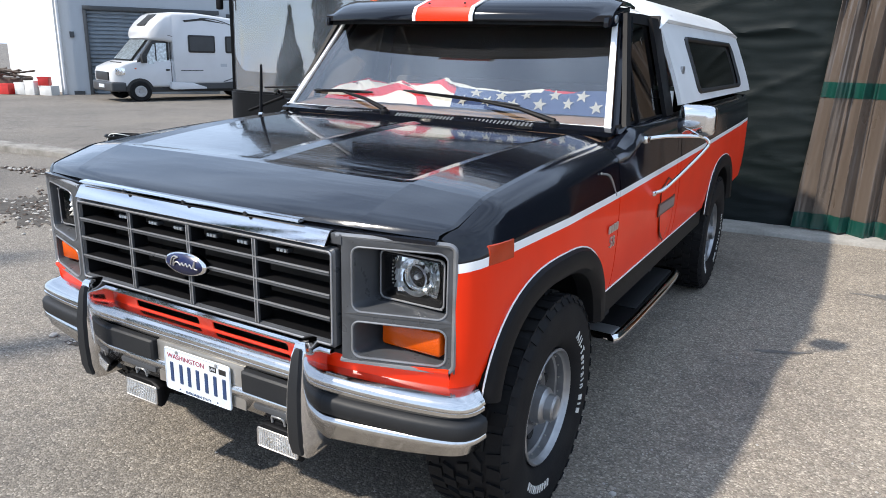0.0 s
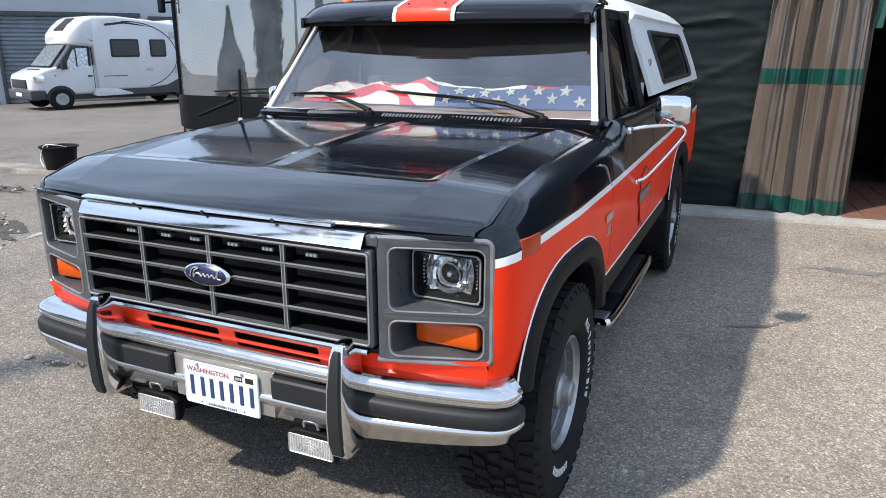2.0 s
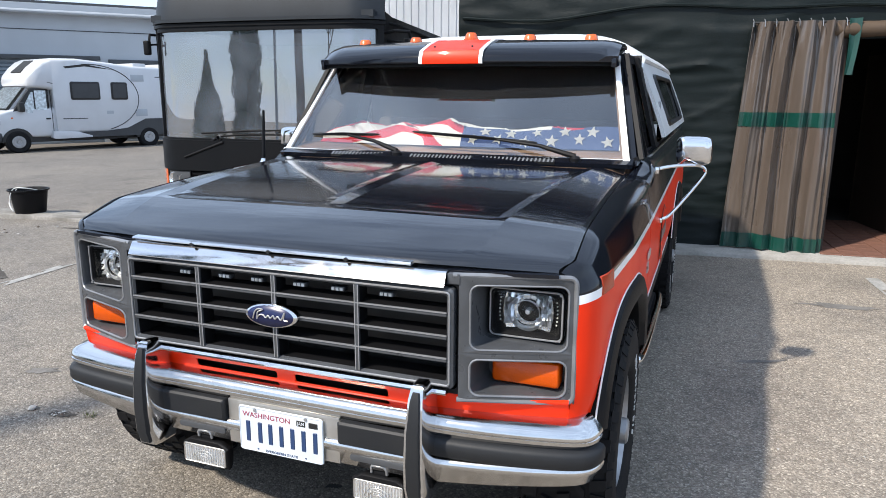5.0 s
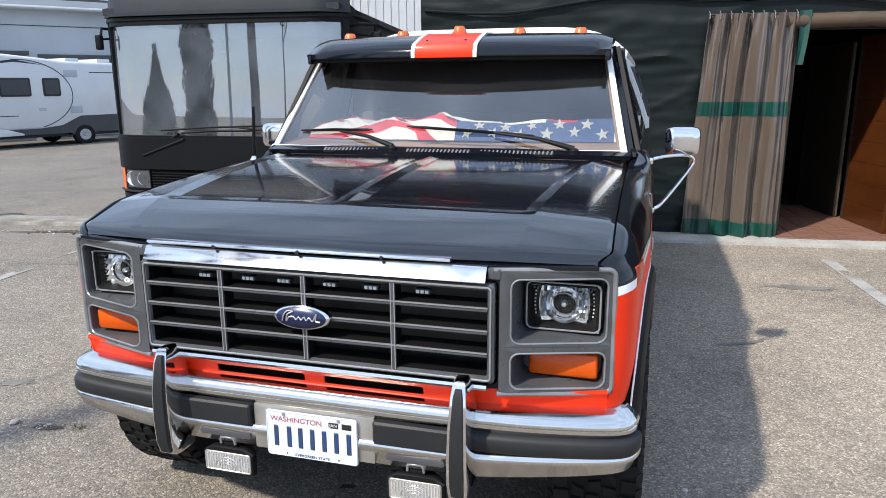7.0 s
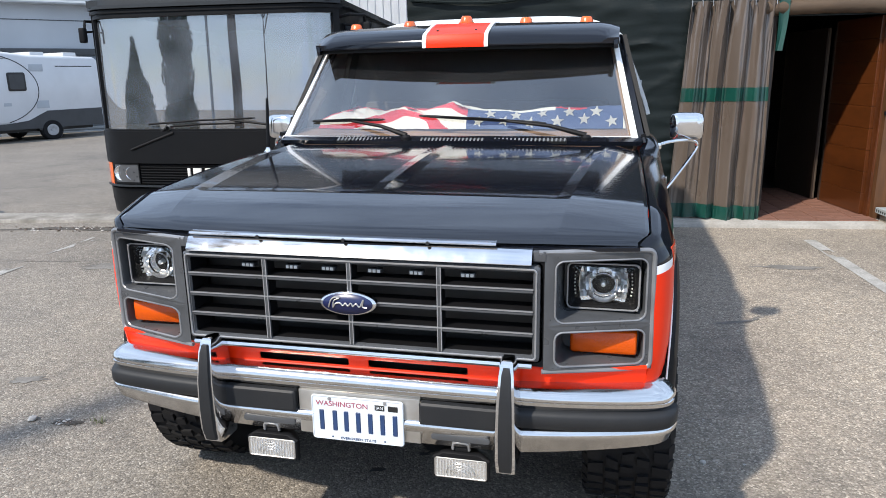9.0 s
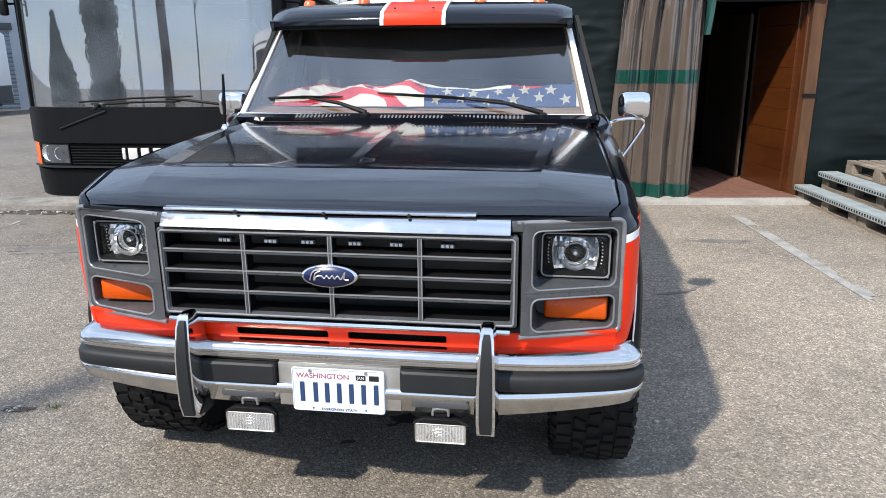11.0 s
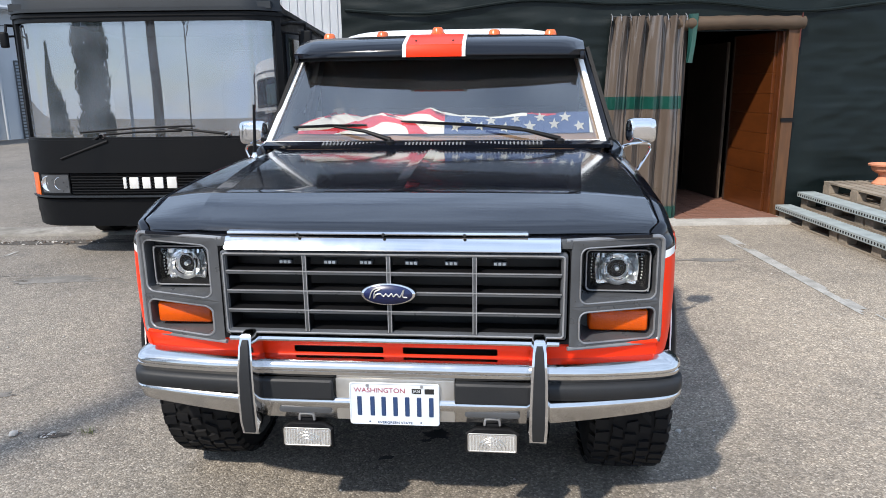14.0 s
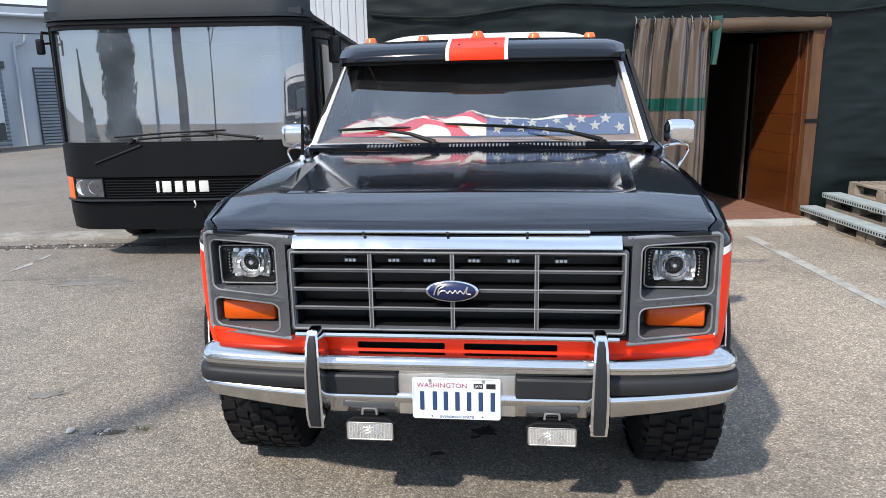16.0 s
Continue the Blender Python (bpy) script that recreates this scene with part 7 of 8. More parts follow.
    letters(rot + 2.60, [u * 0.8, u * 0.65, u * 0.75, u * 0.6, u * 0.6, u * 0.6, u * 0.5, 0.02, u * 0.6, u * 0.6], 0.276, 0.026)
    rim = part("rim", lathe([(s * 0.10, 0.197), (s * 0.126, 0.205), (s * 0.130, 0.198), (s * 0.118, 0.193), (s * 0.112, 0.191), (s * 0.108, 0.185), (s * 0.082, 0.185), (s * 0.078, 0.175), (s * 0.040, 0.173), (s * 0.030, 0.162)], 48, "x", (cx, yc, HUB_Z)), ALLOY, tyre, "silver steel wheel", angle=40)
    part("wheel_disc", lathe([(s * 0.030, 0.164), (s * 0.046, 0.145), (s * 0.064, 0.118), (s * 0.064, 0.10), (s * 0.054, 0.082), (s * 0.082, 0.070), (s * 0.086, 0.0)], 40, "x", (cx, yc, HUB_Z)), DISC, rim, "grey steel wheel disc", angle=40)
    for k in range(8):
        a = 2 * math.pi * k / 8 + 0.2
        part("vent_hole", lathe([(s * 0.020, 0.0), (s * 0.022, 0.024), (s * 0.0, 0.026)], 14, "x", (cx + s * 0.034, yc + 0.138 * math.cos(a), HUB_Z + 0.138 * math.sin(a))), SHADE_BLACK, rim)
    for k in range(5):
        a = 2 * math.pi * k / 5
        part("wheel_nut", lathe([(s * 0.04, 0.013), (s * 0.078, 0.012), (s * 0.082, 0.0)], 6, "x", (cx, yc + 0.092 * math.cos(a), HUB_Z + 0.092 * math.sin(a))), GREY_CHROME, rim, smooth=False)
    part("hub", lathe([(s * 0.05, 0.068), (s * 0.112, 0.064), (s * 0.120, 0.056), (s * 0.123, 0.047), (s * 0.148, 0.045), (s * 0.154, 0.036), (s * 0.150, 0.030), (s * 0.150, 0.0)], 28, "x", (cx, yc, HUB_Z)), ALLOY, rim, "silver locking hub")
    for k in range(40):
        a = 2 * math.pi * k / 40
        if k % 2:
            part("rivet", lathe([(s * 0.092, 0.0), (s * 0.0905, 0.004), (s * 0.085, 0.004)], 6, "x", (cx, yc + 0.184 * math.cos(a), HUB_Z + 0.184 * math.sin(a))), GREY_CHROME, rim, smooth=False)


for yc in (HUB_F, HUB_R):
    for s in (1, -1):
        wheel(yc, s)
chassis = part("chassis", box(-0.45, -0.36, 0.15, 4.6, 0.48, 0.60), DARK_STEEL, truck, "dark steel frame", smooth=False)
part("frame_rail", box(0.36, 0.45, 0.15, 4.6, 0.48, 0.60), DARK_STEEL, chassis, smooth=False)
part("cross_member", box(-0.45, 0.45, 0.9, 1.05, 0.42, 0.55), DARK_STEEL, chassis, smooth=False)
part("front_axle", tube([(-0.75, HUB_F, HUB_Z), (0.75, HUB_F, HUB_Z)], 0.045, 12), DARK_STEEL, chassis)
part("rear_axle", tube([(-0.75, HUB_R, HUB_Z), (0.75, HUB_R, HUB_Z)], 0.05, 12), DARK_STEEL, chassis)
part("differential", lathe([(-0.14, 0.0), (-0.12, 0.09), (0, 0.14), (0.12, 0.09), (0.14, 0.0)], 20, "y", (0.22, HUB_F, HUB_Z)), DARK_STEEL, chassis)
# pan and splash panel coloured near-black for the shade under the body
part("floor_pan", box(-0.86, 0.86, 0.2, 4.7, 0.62, 0.66), SHADE_BLACK, chassis, smooth=False)
part("splash_panel", box(-0.80, 0.80, 0.185, 0.195, 0.50, 0.72), SHADE_BLACK, chassis, smooth=False)


# ---- cab above the belt ----
def screen_pt(x, t):
    """The windscreen: x across at the base, t from base to top."""
    k = (1 - 0.115 * t) * (1.026 - 0.010 * t if x > 0 else 1.064 - 0.030 * t)
    return Vector((x * k, 1.446 + 0.318 * t - 0.055 * (1 - (x / 0.83) ** 2), 1.269 + 0.441 * t))


glass = pane("windscreen", sheet(screen_pt, [-0.815 + 0.0815 * k for k in range(21)], lin(0.03, 0.99, 8)), WINDSCREEN, truck, "clear windscreen glass", (0, -1, 0.5))
def trim_strip(f, us_, mat=WHITE_PAINT):
    return part("windscreen_trim", sheet(f, us_, [0.0, 1.0], 0.012), mat, glass, "white windscreen trim")
trim_strip(lambda t, v: screen_pt(0.81 + 0.027 * v, t) + Vector((0, -0.012, 0)), lin(0.0, 1.0, 10))
trim_strip(lambda t, v: screen_pt(-0.81 - 0.027 * v, t) + Vector((0, -0.012, 0)), lin(0.0, 1.0, 10))
trim_strip(lambda x, v: screen_pt(x, -0.004 + 0.034 * v) + Vector((0, -0.018, 0)), lin(-0.842, 0.842, 20))
def roof_z(x, y):
    return 1.742 + 0.035 * (1 - (x / 0.735) ** 2) - 0.25 * max(0.0, abs(x) - 0.66) + 0.01 * min(1.0, (y - 1.82) / 0.2)
part("roof", sheet(lambda x, y: Vector((x, y, roof_z(x, y))), lin(-0.745, 0.745, 20), [1.74, 1.80, 1.92, 2.1, 2.30], -0.03), BLACK_PAINT, truck, "black cab roof")
for s in (1, -1):
    def pillar(t, v):
        p = screen_pt(s * 0.838, t)
        return Vector((p.x + s * (0.006 + 0.008 * (1 - t)) * v, p.y - 0.004 + (0.075 + 0.02 * t) * v, p.z - 0.01 * v))
    part("a_pillar", sheet(pillar, lin(-0.05, 1.06, 10), [0.0, 0.35, 0.7, 1.0], 0.03), BLACK_PAINT, truck, "black windscreen pillar")
    def door_side(y, t):
        return Vector((s * (0.889 - 0.122 * t), y, 1.28 + 0.46 * t))
    # window frame: outline from the belt to the roof
    def front_edge(t):
        return 1.50 + 0.285 * t
    dw = sheet(lambda u, t: door_side(front_edge(t) + (2.17 - front_edge(t)) * u, t), lin(0.0, 1.0, 8), lin(0.02, 0.94, 6))
    dpane = pane("door_window", dw, TINTED, truck, "tinted door window", (s, 0, 0))
    def frame_strip(f, us_, nm="window_frame"):
        return part(nm, sheet(f, us_, [0.0, 1.0], 0.02), BLACK_PLASTIC, dpane)
    frame_strip(lambda t, v: door_side(front_edge(t) - 0.045 + 0.06 * v, t) + Vector((s * 0.006, 0, 0)), lin(0.0, 1.0, 8))
    frame_strip(lambda t, v: door_side(1.665 - 0.01 + 0.02 * v, t) + Vector((s * 0.006, 0, 0)), lin(0.0, 0.55, 5), "vent_post")
    frame_strip(lambda t, v: door_side(2.15 + 0.15 * v, t) + Vector((s * 0.006, 0, 0)), lin(0.0, 1.0, 6), "b_pillar")
    frame_strip(lambda y, v: door_side(y, 0.93 + 0.09 * v) + Vector((s * 0.006, 0, 0)), lin(1.80, 2.30, 8), "roof_rail")
    frame_strip(lambda y, v: door_side(y, -0.01 + 0.04 * v) + Vector((s * 0.006, 0, 0)), lin(1.44, 2.30, 8), "belt_rail")
    # mirror
    mir = part("wing_mirror", box(min(s * 1.028, s * 1.192), max(s * 1.028, s * 1.192), 1.840, 1.935, 1.228, 1.365, 0.042, 6), CHROME, truck, "chrome truck mirror on a wire arm")
    part("mirror_glass", box(min(s * 1.04, s * 1.18), max(s * 1.04, s * 1.18), 1.932, 1.938, 1.24, 1.352, 0.002), REFLECTOR, mir)
    part("mirror_arm", tube(smooth_path([(s * 0.955, 1.62, 1.225), (s * 1.03, 1.74, 1.232), (s * 1.13, 1.86, 1.228), (s * 1.165, 1.895, 1.205), (s * 1.15, 1.885, 1.16), (s * 1.03, 1.80, 1.0), (s * 0.985, 1.755, 0.972)], 6), 0.008, 8), CHROME, mir, "chrome wire arm")
    part("mirror_post", tube([(s * 1.11, 1.88, 1.225), (s * 1.11, 1.89, 1.26)], 0.010, 8), CHROME, mir)
    part("mirror_foot", box(min(s * 0.935, s * 0.975), max(s * 0.935, s * 0.975), 1.585, 1.655, 1.208, 1.24, 0.008), CHROME, mir)
    part("mirror_foot", box(min(s * 0.972, s * 0.995), max(s * 0.972, s * 0.995), 1.73, 1.785, 0.96, 0.984, 0.006), CHROME, mir)
    # door emblem: plain shield with a bar
    if s:
        xo = s * 0.984
        def shield(sc, d, mat):
            pts = [(-0.11, 0.12), (-0.06, 0.135), (0, 0.16), (0.06, 0.135), (0.11, 0.12), (0.10, 0.0), (0.07, -0.10), (0, -0.16), (-0.07, -0.10), (-0.10, 0.0)]
            return prism([(2.03 + 1.2 * a * sc, 0.850 + b * sc) for a, b in pts], "x", xo, xo + s * d)
        em = part("door_emblem", shield(1.0, 0.0015, EMBLEM), EMBLEM, truck, "plain dark shield emblem", smooth=False)
        part("emblem_field", shield(0.93, 0.003, ORANGE_PAINT), ORANGE_PAINT, em, smooth=False)
        part("emblem_bar", prism([(1.87, 0.838), (2.20, 0.838), (2.20, 0.900), (1.87, 0.900)], "x", xo, xo + s * 0.0045), EMBLEM, em, smooth=False)
        part("emblem_bar", prism([(1.88, 0.847), (2.19, 0.847), (2.19, 0.891), (1.88, 0.891)], "x", xo, xo + s * 0.006), EMBLEM_GREY, em, smooth=False)
    # fender badges as plain blocks
    xb = s * (half_width(1.15) + 0.006)
    for k in range(4):
        part("badge_block", box(min(xb, xb + s * 0.006), max(xb, xb + s * 0.006), 1.105 + 0.030 * k, 1.127 + 0.030 * k, 0.915, 0.945, 0.002), GREY_CHROME, truck, "plain silver badge block")
    ob = text_mesh("58", 0.062, Matrix.Translation((s * (half_width(1.15) + 0.006), 1.165, 0.872)) @ Matrix.Rotation(radians(90 * s), 4, "Z") @ Matrix.Rotation(radians(90), 4, "X"), GREY_CHROME, truck, "number_badge", 0.003)
    part("fender_flash", tube(smooth_path([(s * (half_width(1.0) - 0.012), 1.02, 1.155), (s * (half_width(1.1) - 0.008), 1.12, 1.13), (s * (half_width(1.19) - 0.001), 1.19, 1.05)], 5), 0.004, 6), GREY_EDGE, truck)

# sun visor over the windscreen
def visor_pt(x, v):
    y, z = ((1.535, 1.702), (1.533, 1.718), (1.547, 1.742), (1.63, 1.776), (1.74, 1.804), (1.86, 1.812), (1.95, 1.80))[v]
    edge = max(0.0, (abs(x) - 0.66) / 0.085)
    return Vector((x, y + (0.09 if v < 3 else 0.06 if v == 3 else 0.02) * (x / 0.755) ** 2, z - (0.002 if v < 2 else 0.012) * (x / 0.74) ** 2 - (0.0 if v < 2 else 0.014) * edge ** 2))
visor = part("sun_visor", sheet(visor_pt, lin(-0.756, 0.756, 36), list(range(7)), -0.012), BLACK_PAINT, truck, "black moulded external sun visor", angle=50)
for s in (1, -1):
    part("visor_end", prism([(1.60, 1.675), (1.60, 1.715), (1.68, 1.745), (1.90, 1.775), (1.90, 1.70), (1.76, 1.69)], "x", min(s * 0.735, s * 0.752), max(s * 0.735, s * 0.757), 0.004), BLACK_PAINT, visor)
    part("visor_bolt", lathe([(s * 0.756, 0.018), (s * 0.763, 0.015), (s * 0.764, 0.0)], 16, "x", (0, 1.70, 1.715)), GREY_EDGE, visor)
    part("visor_rib", sheet(lambda x, v: visor_pt(x, v) + Vector((0, 0, 0.010 if 3 <= v <= 5 else 0.002)), lin(min(s * 0.30, s * 0.62), max(s * 0.30, s * 0.62), 8), [2, 3, 4, 5, 6], 0.004), BLACK_PAINT, visor, "raised black panel")
part("visor_stripe", sheet(lambda x, v: visor_pt(x, v) + Vector((0, -0.021 if v < 2 else -0.014 if v == 2 else 0, 0.016 if v > 1 else 0.008 * v - 0.006)), lin(-0.150, 0.136, 6), list(range(7)), 0.006), ORANGE_PAINT, visor, "orange centre panel")
for x in (-0.159, 0.145):
    part("visor_edge", sheet(lambda u, v: visor_pt(x + u, v) + Vector((0, -0.024 if v < 2 else -0.016 if v == 2 else 0, 0.019 if v > 1 else 0.009 * v - 0.006)), [-0.009, 0.009], list(range(7)), 0.006), WHITE_PAINT, visor, "white edge stripe")
# liner under the black visor, darkened further to carry its shade
part("visor_liner", sheet(lambda x, v: visor_pt(x, v) + Vector((0, 0.006, -0.017)), lin(-0.735, 0.735, 24), [0, 2, 3, 4, 5, 6], 0.002), SHADE_BLACK, visor, "matt black underside")
for x in (-0.10, 0.09):
    part("visor_screw", lathe([(0.0, 0.0), (-0.002, 0.006), (-0.008, 0.006)], 10, "z", (x, 1.56, 1.782)), INK, visor)
for x in (-0.626, -0.326, -0.018, 0.293, 0.597):
    part("roof_lamp", lathe([(0.0, 0.040), (0.012, 0.040), (0.014, 0.034), (0.034, 0.029), (0.043, 0.022), (0.045, 0.0)], 20, "z", (x, 1.865, visor_pt(x, 5).z - 0.006 + (0.015 if abs(x) < 0.15 else 0))), AMBER_LAMP, visor, "amber roof marker lamp")

# wipers
def wiper(px, arm_x, blade):
    bow_y = -0.055 * (1 - (px / 0.83) ** 2)
    base = Vector((px, 1.412 + bow_y, 1.290))
    tip = screen_pt(arm_x, 0.19) + Vector((0, -0.03, 0))
    arm = part("wiper", tube([base, base + (tip - base) * 0.45 + Vector((0, -0.008, 0.014)), tip], [0.013, 0.009, 0.006], 8), BLACK_PLASTIC, truck, "black windscreen wiper")
    part("wiper_base", lathe([(0.0, 0.022), (0.02, 0.024), (0.03, 0.015), (0.032, 0.0)], 16, "z", (px, 1.412 + bow_y, 1.262)), BLACK_PLASTIC, arm)
    a, b, h0, h1 = blade
    pts = [screen_pt(a + (b - a) * k / 10, h0 + (h1 - h0) * k / 10) + Vector((0, -0.012, 0)) for k in range(11)]
    part("wiper_blade", tube(pts, [0.004] + [0.0075] * 9 + [0.004], 6), RUBBER, arm)
    part("blade_bridge", tube([pts[1], (pts[5] + Vector((0, -0.016, 0.006))), pts[9]], 0.005, 6), BLACK_PLASTIC, arm)
wiper(-0.215, -0.50, (-0.72, -0.34, 0.185, 0.205))
wiper(0.63, 0.26, (-0.17, 0.44, 0.245, 0.165))

# aerial on the far wing
aer = part("aerial", tube([(-0.868, 1.215, 1.225), (-0.862, 1.218, 1.36), (-0.858, 1.22, 1.475)], [0.009, 0.008, 0.006], 8), BLACK_PLASTIC, truck, "stubby black aerial")
part("aerial_foot", lathe([(0.0, 0.024), (0.008, 0.022), (0.02, 0.012), (0.03, 0.010)], 16, "z", (-0.868, 1.215, 1.214)), CHROME, aer, "chrome aerial foot")

# cab inside
cabin = part("dashboard", prism([(1.475, 1.18), (1.475, 1.283), (1.58, 1.304), (1.74, 1.302), (1.78, 1.14)], "x", -0.86, 0.86, 0.012), TAN, truck, "tan dashboard top")
part("bench_seat", prism([(1.95, 0.80), (1.90, 0.98), (2.12, 1.02), (2.20, 1.42), (2.26, 1.42), (2.28, 0.80)], "x", -0.72, 0.72, 0.03), SEAT, truck, "brown cloth bench seat")
part("cab_back", box(-0.88, 0.88, 2.27, 2.30, 0.66, 1.36), DARK_TRIM, truck, smooth=False)
part("rear_window", box(-0.80, 0.80, 2.272, 2.29, 1.36, 1.70), DARK_TRIM, truck, "dark covered rear window", smooth=False)
part("rear_window_frame", box(-0.80, 0.80, 2.27, 2.30, 1.69, 1.76), DARK_TRIM, truck, smooth=False)
part("headliner", box(-0.73, 0.73, 1.80, 2.28, 1.70, 1.72), DARK_TRIM, truck, smooth=False)
part("firewall", box(-0.84, 0.84, 1.44, 1.46, 0.66, 1.25), DARK_TRIM, truck, smooth=False)
part("cab_floor", box(-0.88, 0.88, 1.2, 2.3, 0.66, 0.70), DARK_TRIM, truck, smooth=False)
for s in (1, -1):
    part("pillar_trim", sheet(lambda t, v: screen_pt(s * ((0.795 if s > 0 else 0.80) + 0.03 * v), t) + Vector((0, 0.045, 0)), lin(0.0, 1.0, 8), [0.0, 1.0], 0.012), TAN if s > 0 else DARK_TRIM, truck, "tan pillar trim")
part("steering_wheel", moved(lathe([(-0.012, 0.19), (0.0, 0.202), (0.012, 0.19), (0.0, 0.178), (-0.012, 0.19)], 36, "y"), Matrix.Translation((0.40, 1.80, 1.24)) @ Matrix.Rotation(radians(-35), 4, "X")), BLACK_PLASTIC, truck, "black steering wheel")

# canopy over the bed
def cap_section(y, z):
    t = (z - 1.335) / 0.40
    return 0.948 - 0.155 * t ** 1.15


canopy = part("canopy", sheet(lambda x, y: Vector((x, y, 1.735 + 0.136 * (1 - (abs(x) / 0.796) ** 6.0) - 0.05 * max(0.0, (2.42 - y) / 0.14) - 0.02 * max(0.0, (y - 4.5) / 0.24))), lin(-0.796, 0.796, 28), [2.28, 2.32, 2.36, 2.42, 2.6, 3.2, 4.0, 4.5, 4.74], -0.02), CAP_WHITE, truck, "white fibreglass bed canopy with rounded shoulders")
for s in (1, -1):
    win = (2.76, 4.26, 1.385, 1.665)
    ys2 = lin(2.30, win[0], 4) + lin(win[0], win[1], 8)[1:] + lin(win[1], 4.74, 4)[1:]
    zs2 = [1.335, 1.36, win[2], 1.45, 1.55, win[3], 1.70, 1.735]
    part("canopy_side", sheet(lambda y, z: Vector((s * cap_section(y, z), y + 0.04 * (1.735 - z) * (y > 4.5), z)), ys2, zs2, 0.02 * s, keep=lambda y, z: not (win[0] < y < win[1] and win[2] < z < win[3])), CAP_WHITE, canopy, "white canopy side")
    wf = pane("canopy_window", sheet(lambda y, z: Vector((s * (cap_section(y, z) - 0.006), y, z)), lin(win[0] - 0.005, win[1] + 0.005, 6), lin(win[2] - 0.005, win[3] + 0.005, 4)), TINTED, canopy, "dark tinted canopy window", (s, 0, 0))
    loop = rounded(win[0], win[1], win[2], win[3], 0.05, 5)
    part("window_seal", tube([(s * (cap_section(y, z) + 0.003), y, z) for y, z in loop + [loop[0]]], 0.014, 6), INK, wf, "black rubber seal")
    for y in (2.62, 4.45):
        part("clamp", box(min(s * 0.74, s * 0.775), max(s * 0.74, s * 0.775), y - 0.02, y + 0.02, 1.755, 1.785, 0.006), CAP_WHITE, canopy)
    part("canopy_badge", box(min(s * 0.888, s * 0.899), max(s * 0.888, s * 0.899), 2.46, 2.52, 1.47, 1.52, 0.002), GREY_EDGE, canopy, "plain grey badge")
part("tailgate", box(-0.93, 0.93, 4.70, 4.73, 0.66, 1.30, 0.01), BLACK_PAINT, truck, "black tailgate")
part("canopy_rear", prism([(-0.935, 1.335), (0.935, 1.335), (0.78, 1.735), (0.68, 1.83), (-0.68, 1.83), (-0.78, 1.735)], "y", 4.68, 4.70), CAP_WHITE, canopy, "white canopy rear panel", smooth=False)
part("canopy_front", box(-0.90, 0.90, 2.305, 2.32, 1.30, 1.40), CAP_WHITE, canopy, smooth=False)
part("bed_floor", box(-0.9, 0.9, 2.32, 4.7, 0.72, 0.76), DARK_STEEL, truck, smooth=False)


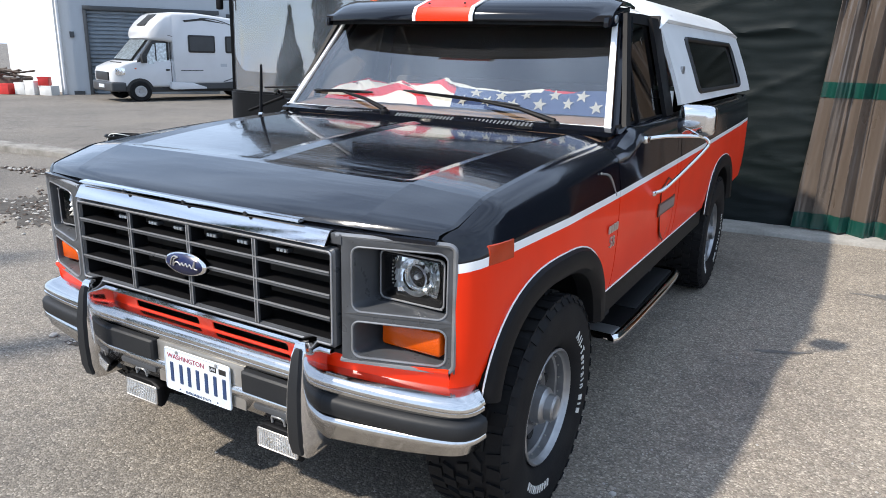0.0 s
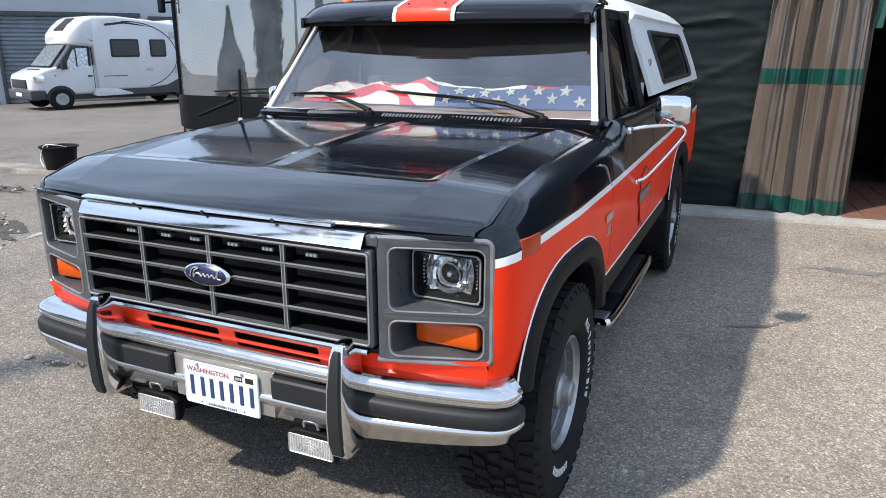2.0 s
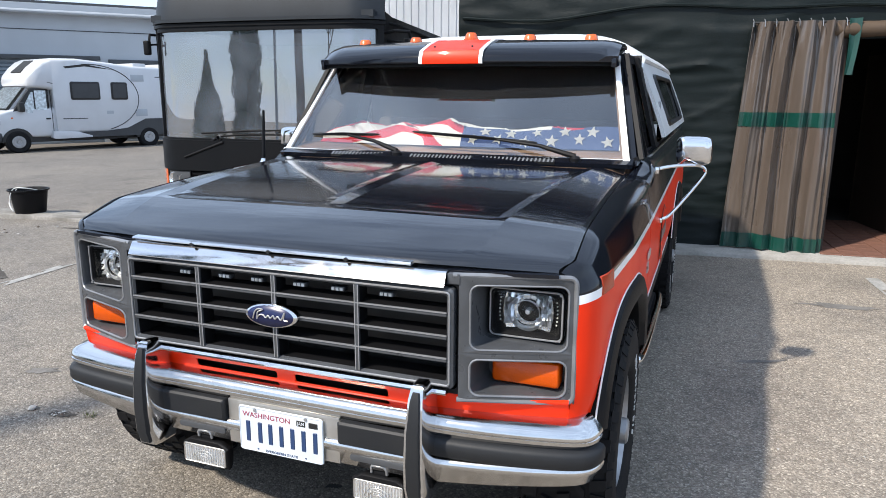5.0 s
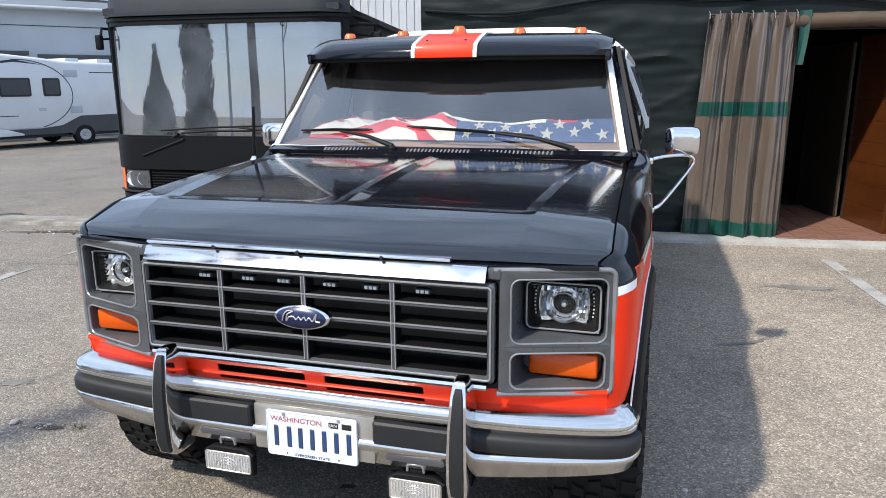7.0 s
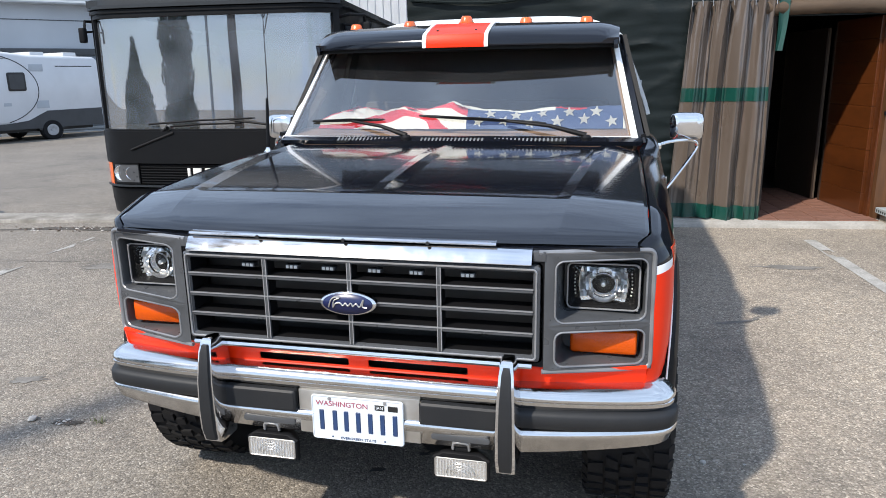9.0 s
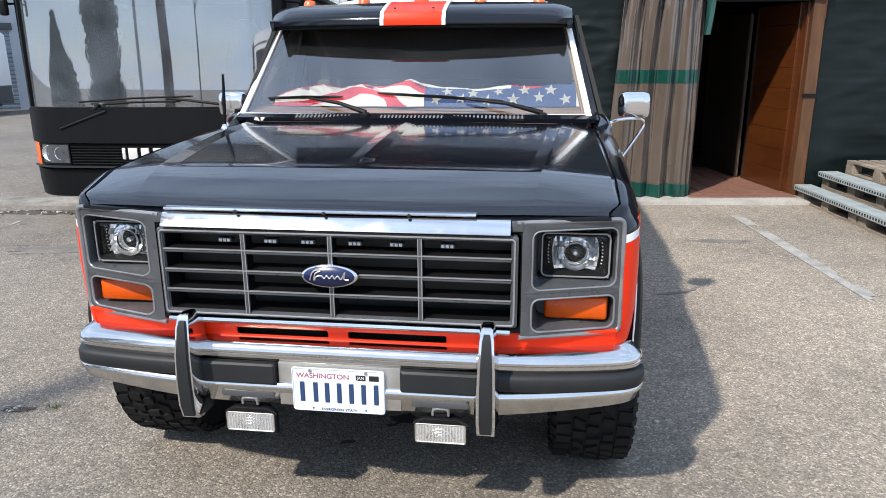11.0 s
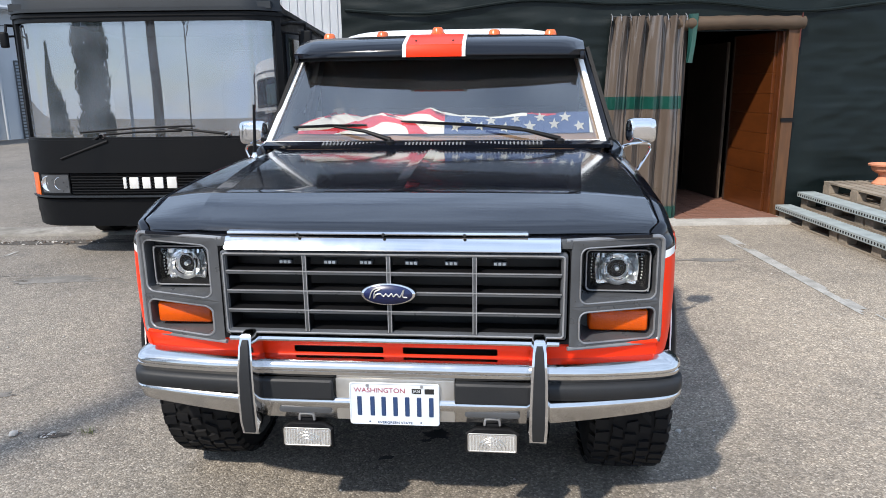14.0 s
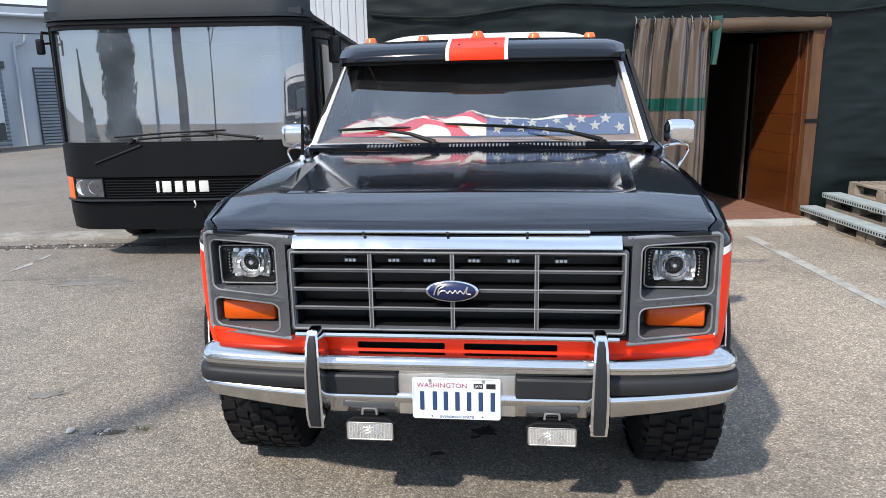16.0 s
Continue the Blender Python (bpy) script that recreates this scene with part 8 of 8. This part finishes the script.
# ---- flag cloth on the dashboard ----
def flag():
    f = thing("flag_cloth", "crumpled stars-and-stripes cloth lying along the dashboard", "flag", pose(0, 1.575, 1.304))
    def top(x):
        return lerp([(-0.76, 0.045), (-0.70, 0.070), (-0.50, 0.105), (-0.42, 0.078), (-0.30, 0.105), (-0.18, 0.090), (-0.04, 0.128), (0.04, 0.105), (0.12, 0.088), (0.30, 0.080), (0.45, 0.096), (0.62, 0.095), (0.82, 0.105), (0.86, 0.055)], x)
    def cloth(x, v):
        z = top(x) * math.sin(min(1.0, v * 1.25) * math.pi / 2)
        fold_ = 0.016 * math.sin(x * 23 + v * 5) + 0.010 * math.sin(x * 51 + v * 11 + 1)
        y = 0.005 + 0.115 * v + fold_ * (0.4 + v) * (0.6 if x > 0.05 else 1.2)
        return Vector((x, y - 0.05 * (1 - (x / 0.82) ** 2), 0.004 + z + 0.25 * fold_ * v * (1 - 0.6 * v)))
    us_ = lin(-0.76, 0.855, 420)
    vs_ = lin(0.0, 0.98, 90)
    def pick(x, v):
        if x > 0.04:
            if x > 0.795:
                return 0
            if v > 0.60 + 0.06 * math.sin(9 * x) and x < 0.47:
                return 0
            if v > 0.62 + 0.05 * math.sin(31 * x) and 0.44 < x < 0.62:
                return 1
            return 2
        w = v * 3.0 + 0.9 * math.sin(x * 7.0 + 0.6) + 0.7 * noise.noise(Vector((x * 5.0, v * 2.0, 1.0))) + x * 1.2 + 0.45
        return 1 if (w / 2) % 1.0 < 0.42 else 0
    part("cloth", sheet(cloth, us_, vs_, 0.003, mat=pick), [FLAG_WHITE, FLAG_RED, FLAG_BLUE], f, "red, white and blue cloth in folds", angle=70)
    rnd = random.Random(3)
    k = 0
    for row, v0 in enumerate((0.20, 0.43)):
        for i in range(6):
            x = 0.10 + 0.128 * i + (0.055 if row else 0.0)
            v = v0 + rnd.uniform(-0.05, 0.05)
            if x > 0.76:
                continue
            p = cloth(x, v)
            n = (cloth(x + 0.01, v) - p).cross(cloth(x, v + 0.03) - p).normalized()
            if n.y > 0:
                n.negate()
            side = (cloth(x + 0.01, v) - p).normalized()
            up = side.cross(n)
            if up.z < 0:
                up.negate()
            r = rnd.uniform(0.027, 0.035)
            ro = rnd.uniform(-0.3, 0.3)
            bm = bmesh.new()
            ring = []
            for j in range(10):
                a = math.pi / 2 + j * math.pi / 5 + ro
                q = r if j % 2 == 0 else r * 0.42
                ring.append(bm.verts.new(p + n * 0.006 + side * q * math.cos(a) + up * q * math.sin(a)))
            c = bm.verts.new(p + n * 0.008)
            for j in range(10):
                bm.faces.new((c, ring[j], ring[(j + 1) % 10]))
            bmesh.ops.solidify(bm, geom=list(bm.faces), thickness=0.002)
            part("star", bm, FLAG_WHITE, f, "white star")
    return f
flag()


# the driver's far side stands slightly further out than the near side
def push_out(ob, amount, x0, x1, y1):
    for v in ob.data.vertices:
        if v.co.x < -x0:
            v.co.x -= amount * min(1.0, (-v.co.x - x0) / (x1 - x0)) * min(1.0, max(0.0, (y1 - v.co.y) / (y1 - 0.3)))


for ob in truck.children_recursive:
    kind_ = ob.name.split(".")[0]
    top_ = ob
    while top_.parent is not truck:
        top_ = top_.parent
    top_kind = top_.name.split(".")[0]
    if top_kind in ("bonnet", "front_fender", "side_marker", "valance"):
        push_out(ob, 0.020, 0.60, 0.86, 1.4)
    elif top_kind in ("headlamp", "turn_signal"):
        push_out(ob, 0.012, 0.60, 0.62, 9.0)
    elif kind_ in ("lamp_recess", "signal_recess", "recess_edge", "surround_edge"):
        push_out(ob, 0.012, 0.594, 0.625, 9.0)
        push_out(ob, 0.010, 0.845, 0.89, 9.0)
    if kind_ == "lamp_recess":
        for v in ob.data.vertices:
            if abs(v.co.x) > 0.875 and v.co.z > 1.07:
                v.co.x, v.co.z = v.co.x * 0.991, 1.074
